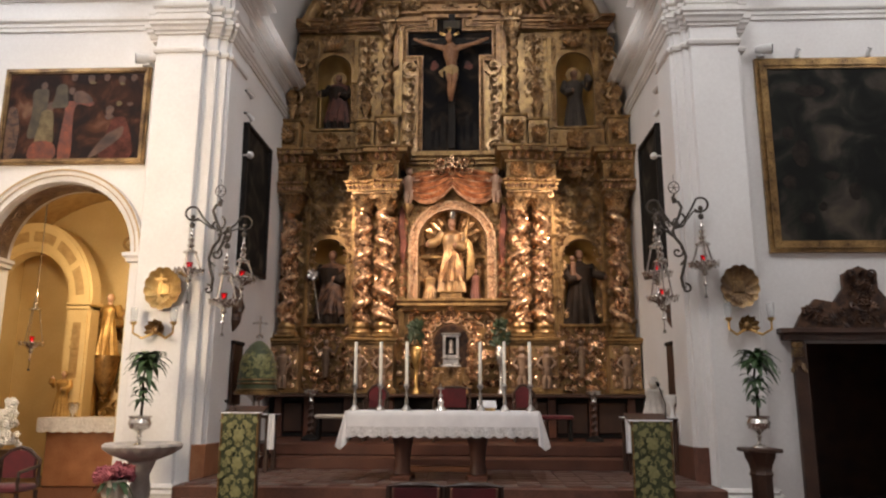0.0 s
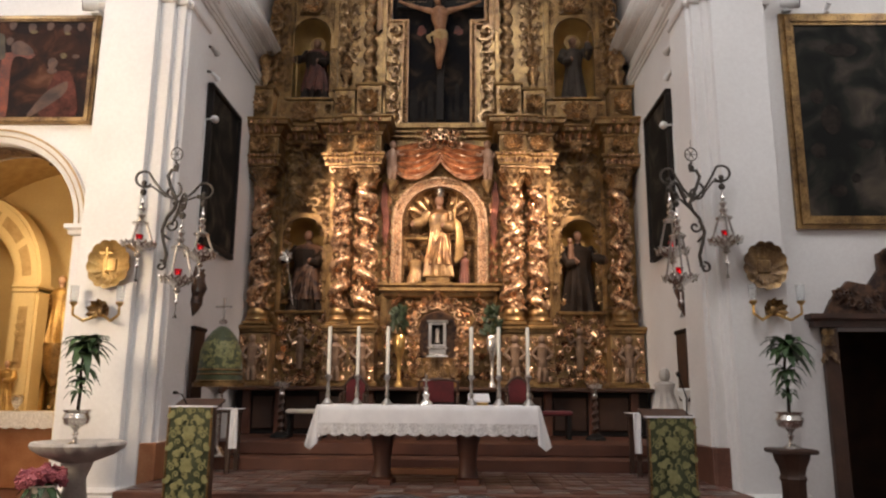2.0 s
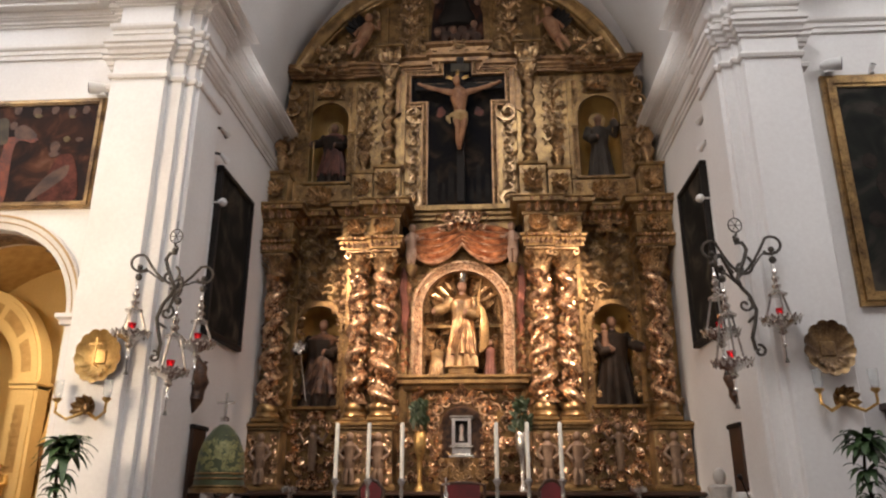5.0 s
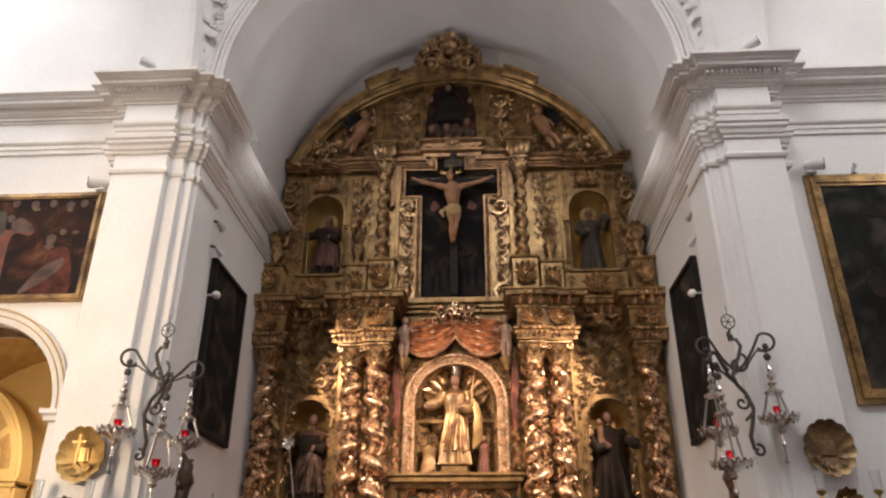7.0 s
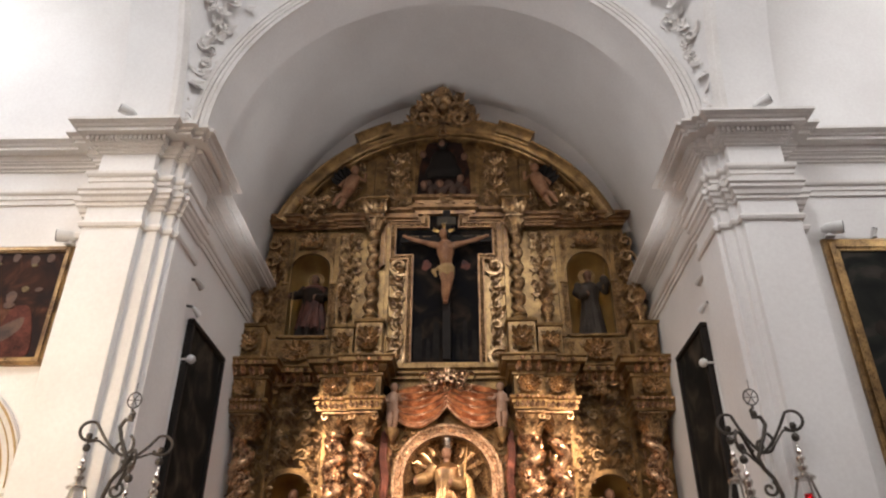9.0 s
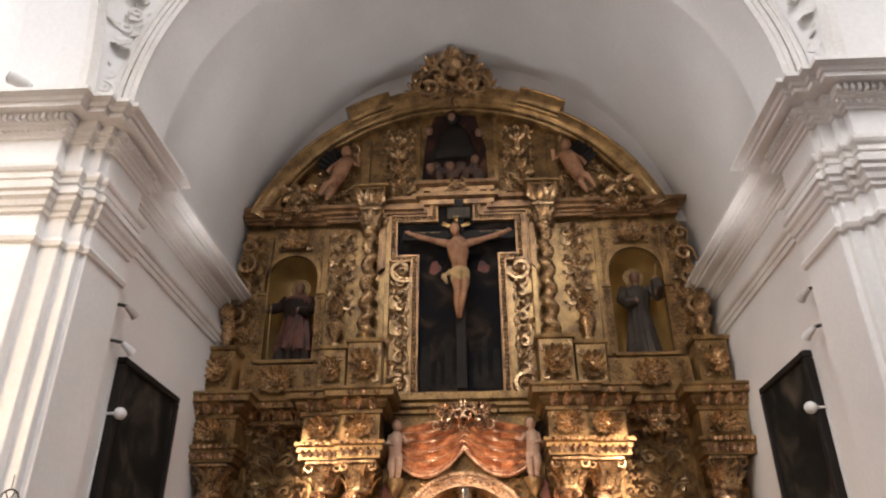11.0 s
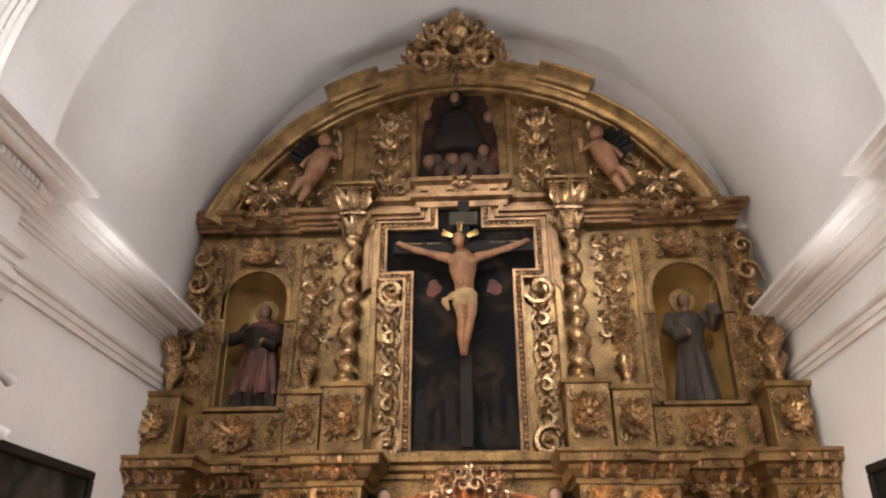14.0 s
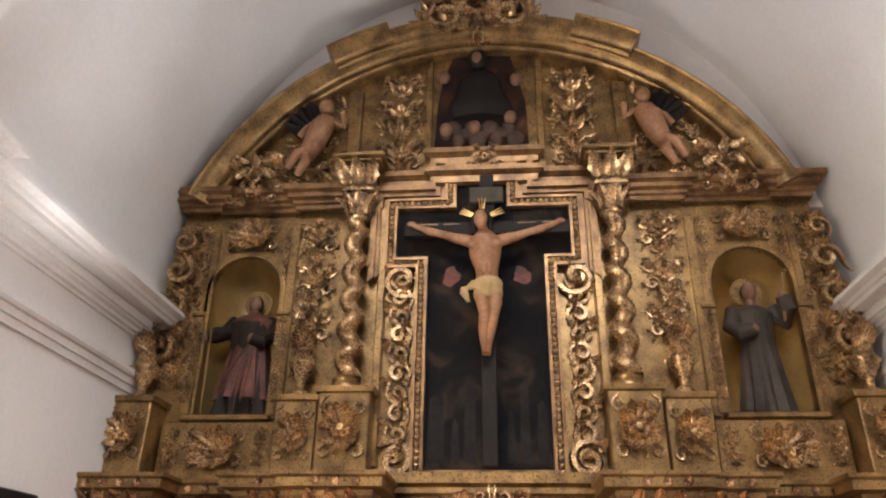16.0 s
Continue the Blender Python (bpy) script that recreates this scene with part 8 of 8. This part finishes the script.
solid("trim_chapel_stucco", deco, STUCCO, "flat ochre stucco ornament on the chapel rib", "stucco", kind="stuff")
solid("trim_chapel_impost", Shape().sweep([(0, 3.20), (0.03, 3.21), (0.03, 3.26), (0.07, 3.29), (0.07, 3.34), (0, 3.35)], [(CX + r - 0.40, y - 0.2), (CX + r + 0.02, y - 0.2), (CX + r + 0.02, y + 0.2)]), OCHRE, "ochre impost moulding of the chapel rib", "moulding", smooth=False)
for k, (mx, mz) in enumerate(((-6.9, 4.75), (-6.25, 5.0), (-6.6, 5.35))):
    med = Shape().tube([(mx + 0.17 * math.cos(a), 14.97, mz + 0.14 * math.sin(a)) for a in np.linspace(0, 2 * math.pi, 20)[:-1]], 0.03, 6, True)
    carve(med, mx - 0.1, mx + 0.1, mz - 0.08, mz + 0.08, 14.99, 0.12, 640 + k, 0.4)
    solid("trim_medallion", med, STUCCO, "round stucco medallion on the chapel wall", "stucco", kind="stuff")
ch = thing("chapel_altarpiece", (-6.65, 14.7, 0.0), "bright gilded small altarpiece in the side chapel", "altarpiece")
part("body", Shape().box(-7.5, -5.7, 14.55, 14.98, 0.0, 3.3, 0.02), SHELL_GOLD, ch)
part("carved_panel", carve(Shape(), -7.45, -5.75, 1.1, 3.25, 14.55, 0.34, 630), SHELL_GOLD, ch)
for x in (-7.4, -7.15, -6.55, -6.3):
    part("column", Shape().lathe([(0.1, 1.2), (0.08, 1.25), (0.075, 2.7), (0.11, 2.85), (0.12, 2.9)], (x, 14.4), 12), SHELL_GOLD, ch)
part("cornice", Shape().sweep([(0, 2.9), (0.1, 2.95), (0.14, 3.05), (0, 3.08)], [(-7.55, 14.6), (-7.55, 14.3), (-5.65, 14.3), (-5.65, 14.6)]).box(-7.55, -5.65, 14.3, 14.6, 2.9, 3.06), SHELL_GOLD, ch, smooth=False)
part("niche_panel", Shape().slab(arched(-7.03, -6.67, 1.5, 2.5), 14.5, 14.56), OCHRE, ch)
ca = thing("chapel_altar", (-6.4, 13.5, 0.0), "orange marble chapel altar with white lace cloth", "altar")
part("block", Shape().box(-7.3, -5.2, 13.2, 13.9, 0, 1.1, 0.02), ORANGE_MARBLE, ca)
part("moulding", Shape().box(-7.38, -5.1, 13.12, 13.95, 1.1, 1.18, 0.02), ORANGE_MARBLE, ca)
cl = thing("chapel_altar_cloth", (-6.4, 13.5, 1.08), "white lace cloth on the chapel altar", "tablecloth")
v, f = [], []
for z, y in ((1.195, 13.9), (1.195, 13.10), (1.15, 13.09), (0.96, 13.085)):
    v += [(-7.42 + 2.36 * i / 60, y - (0.012 * math.sin(i * 0.9) if z < 1.1 else 0), z - (0.03 * abs(math.sin(i * 0.6)) if z < 1.0 else 0)) for i in range(61)]
for k in range(3):
    f += [(k * 61 + i, k * 61 + i + 1, (k + 1) * 61 + i + 1, (k + 1) * 61 + i) for i in range(60)]
part("lace_fall", Shape().put(v, f), LACE, cl)
saint(-6.85, 14.2, 2.35, 1.25, [SHELL_GOLD, CHERUB, GOLD_PLAIN], "gilded saint statue in the side chapel", OUT, OUT, 0.26, False, 31)
part("bracket", Shape().lathe([(0.05, 1.6), (0.2, 1.9), (0.26, 2.3), (0.26, 2.35)], (-6.85, 14.25), 14), GOLD_PLAIN, ch)
saint(-7.3, 13.6, 1.2, 0.85, [SHELL_GOLD, CHERUB, GOLD_PLAIN], "small gilded angel statue on the chapel altar", UP, DOWN, 0.28, False, 32)
hung = thing("chapel_lamp", (-7.2, 12.3, 2.2), "silver hanging lamp with red glass in the chapel", "hanging lamp")
sanctuary_lamp(hung, -7.2, 12.3, 2.45, 0.75)
part("cord", Shape().tube([(-7.2, 12.3, 3.3), (-7.2, 12.3, 5.78)], 0.008, 5), IRON, hung)
cup = thing("silver_vase", (-6.95, 13.4, 1.2), "small silver vase on the chapel altar", "vase")
part("body", Shape().lathe([(0.07, 1.2), (0.03, 1.25), (0.09, 1.35), (0.10, 1.43), (0.07, 1.46)], (-6.95, 13.4), 14), SILVER, cup)
for x0, x1, z0, z1, w in ((12.0, 12.9, 1.5, 2.3, 0), (12.2, 13.2, 2.75, 3.2, 1)):
    pc = thing("chapel_picture", (-9.15, x0, z0), "small dark framed picture on ochre wall", "painting", "chapel pictures")
    part("canvas", Shape().box(-9.2, -9.15, x0 + 0.05, x1 - 0.05, z0 + 0.05, z1 - 0.05), PAINT_DARK, pc, smooth=False)
    part("frame", Shape().box(-9.2, -9.13, x0, x1, z0, z0 + 0.06, 0.01).box(-9.2, -9.13, x0, x1, z1 - 0.06, z1, 0.01).box(-9.2, -9.13, x0, x0 + 0.06, z0, z1, 0.01).box(-9.2, -9.13, x1 - 0.06, x1, z0, z1, 0.01), WALNUT, pc)
chair(-5.4, 9.2, 0.0, 0.5, 0.9, RED_CLOTH, "dark wooden chair with red seat by the chapel")
bl = thing("flower_vase", (-6.02, 10.05, 0.0), "tall white flower arrangement on a gilded stand", "flowers")
part("stand", Shape().lathe([(0.16, 0), (0.15, 0.06), (0.05, 0.15), (0.06, 0.7), (0.14, 0.86)], (-6.02, 10.05), 12), GOLD_DARK, bl)
fl, rng = Shape(), random.Random(55)
for k in range(90):
    a, u = rng.uniform(0, 6.28), rng.random()
    r = 0.17 * math.sqrt(rng.random()) * (1.1 - 0.8 * u)
    fl.stamp(ROSETTE, Matrix.Translation((-6.02 + r * math.cos(a), 10.05 + r * math.sin(a), 0.9 + 0.62 * u)) @ place(0, 0, 0, 0.08, rng.uniform(0, 360)))
part("petals", fl, WAX, bl)

# ---- floor tiles of the sanctuary ----
TILE = 0.30
tile_meshes = [Shape().box(-TILE / 2 + 0.004, TILE / 2 - 0.004, -TILE / 2 + 0.004, TILE / 2 - 0.004, 0, 0.014, 0.003).mesh("floor_tile", m) for m in (TILE_DARK, TILE_LIGHT)]
platform = bpy.data.objects["sanctuary_platform"]
for i in range(22):
    for j in range(7):
        tile = new("floor_tile", tile_meshes[(i + j) % 2])
        tile.location = (-3.15 + TILE * i, 9.62 + TILE * j, 0.478)
        tile.parent = platform
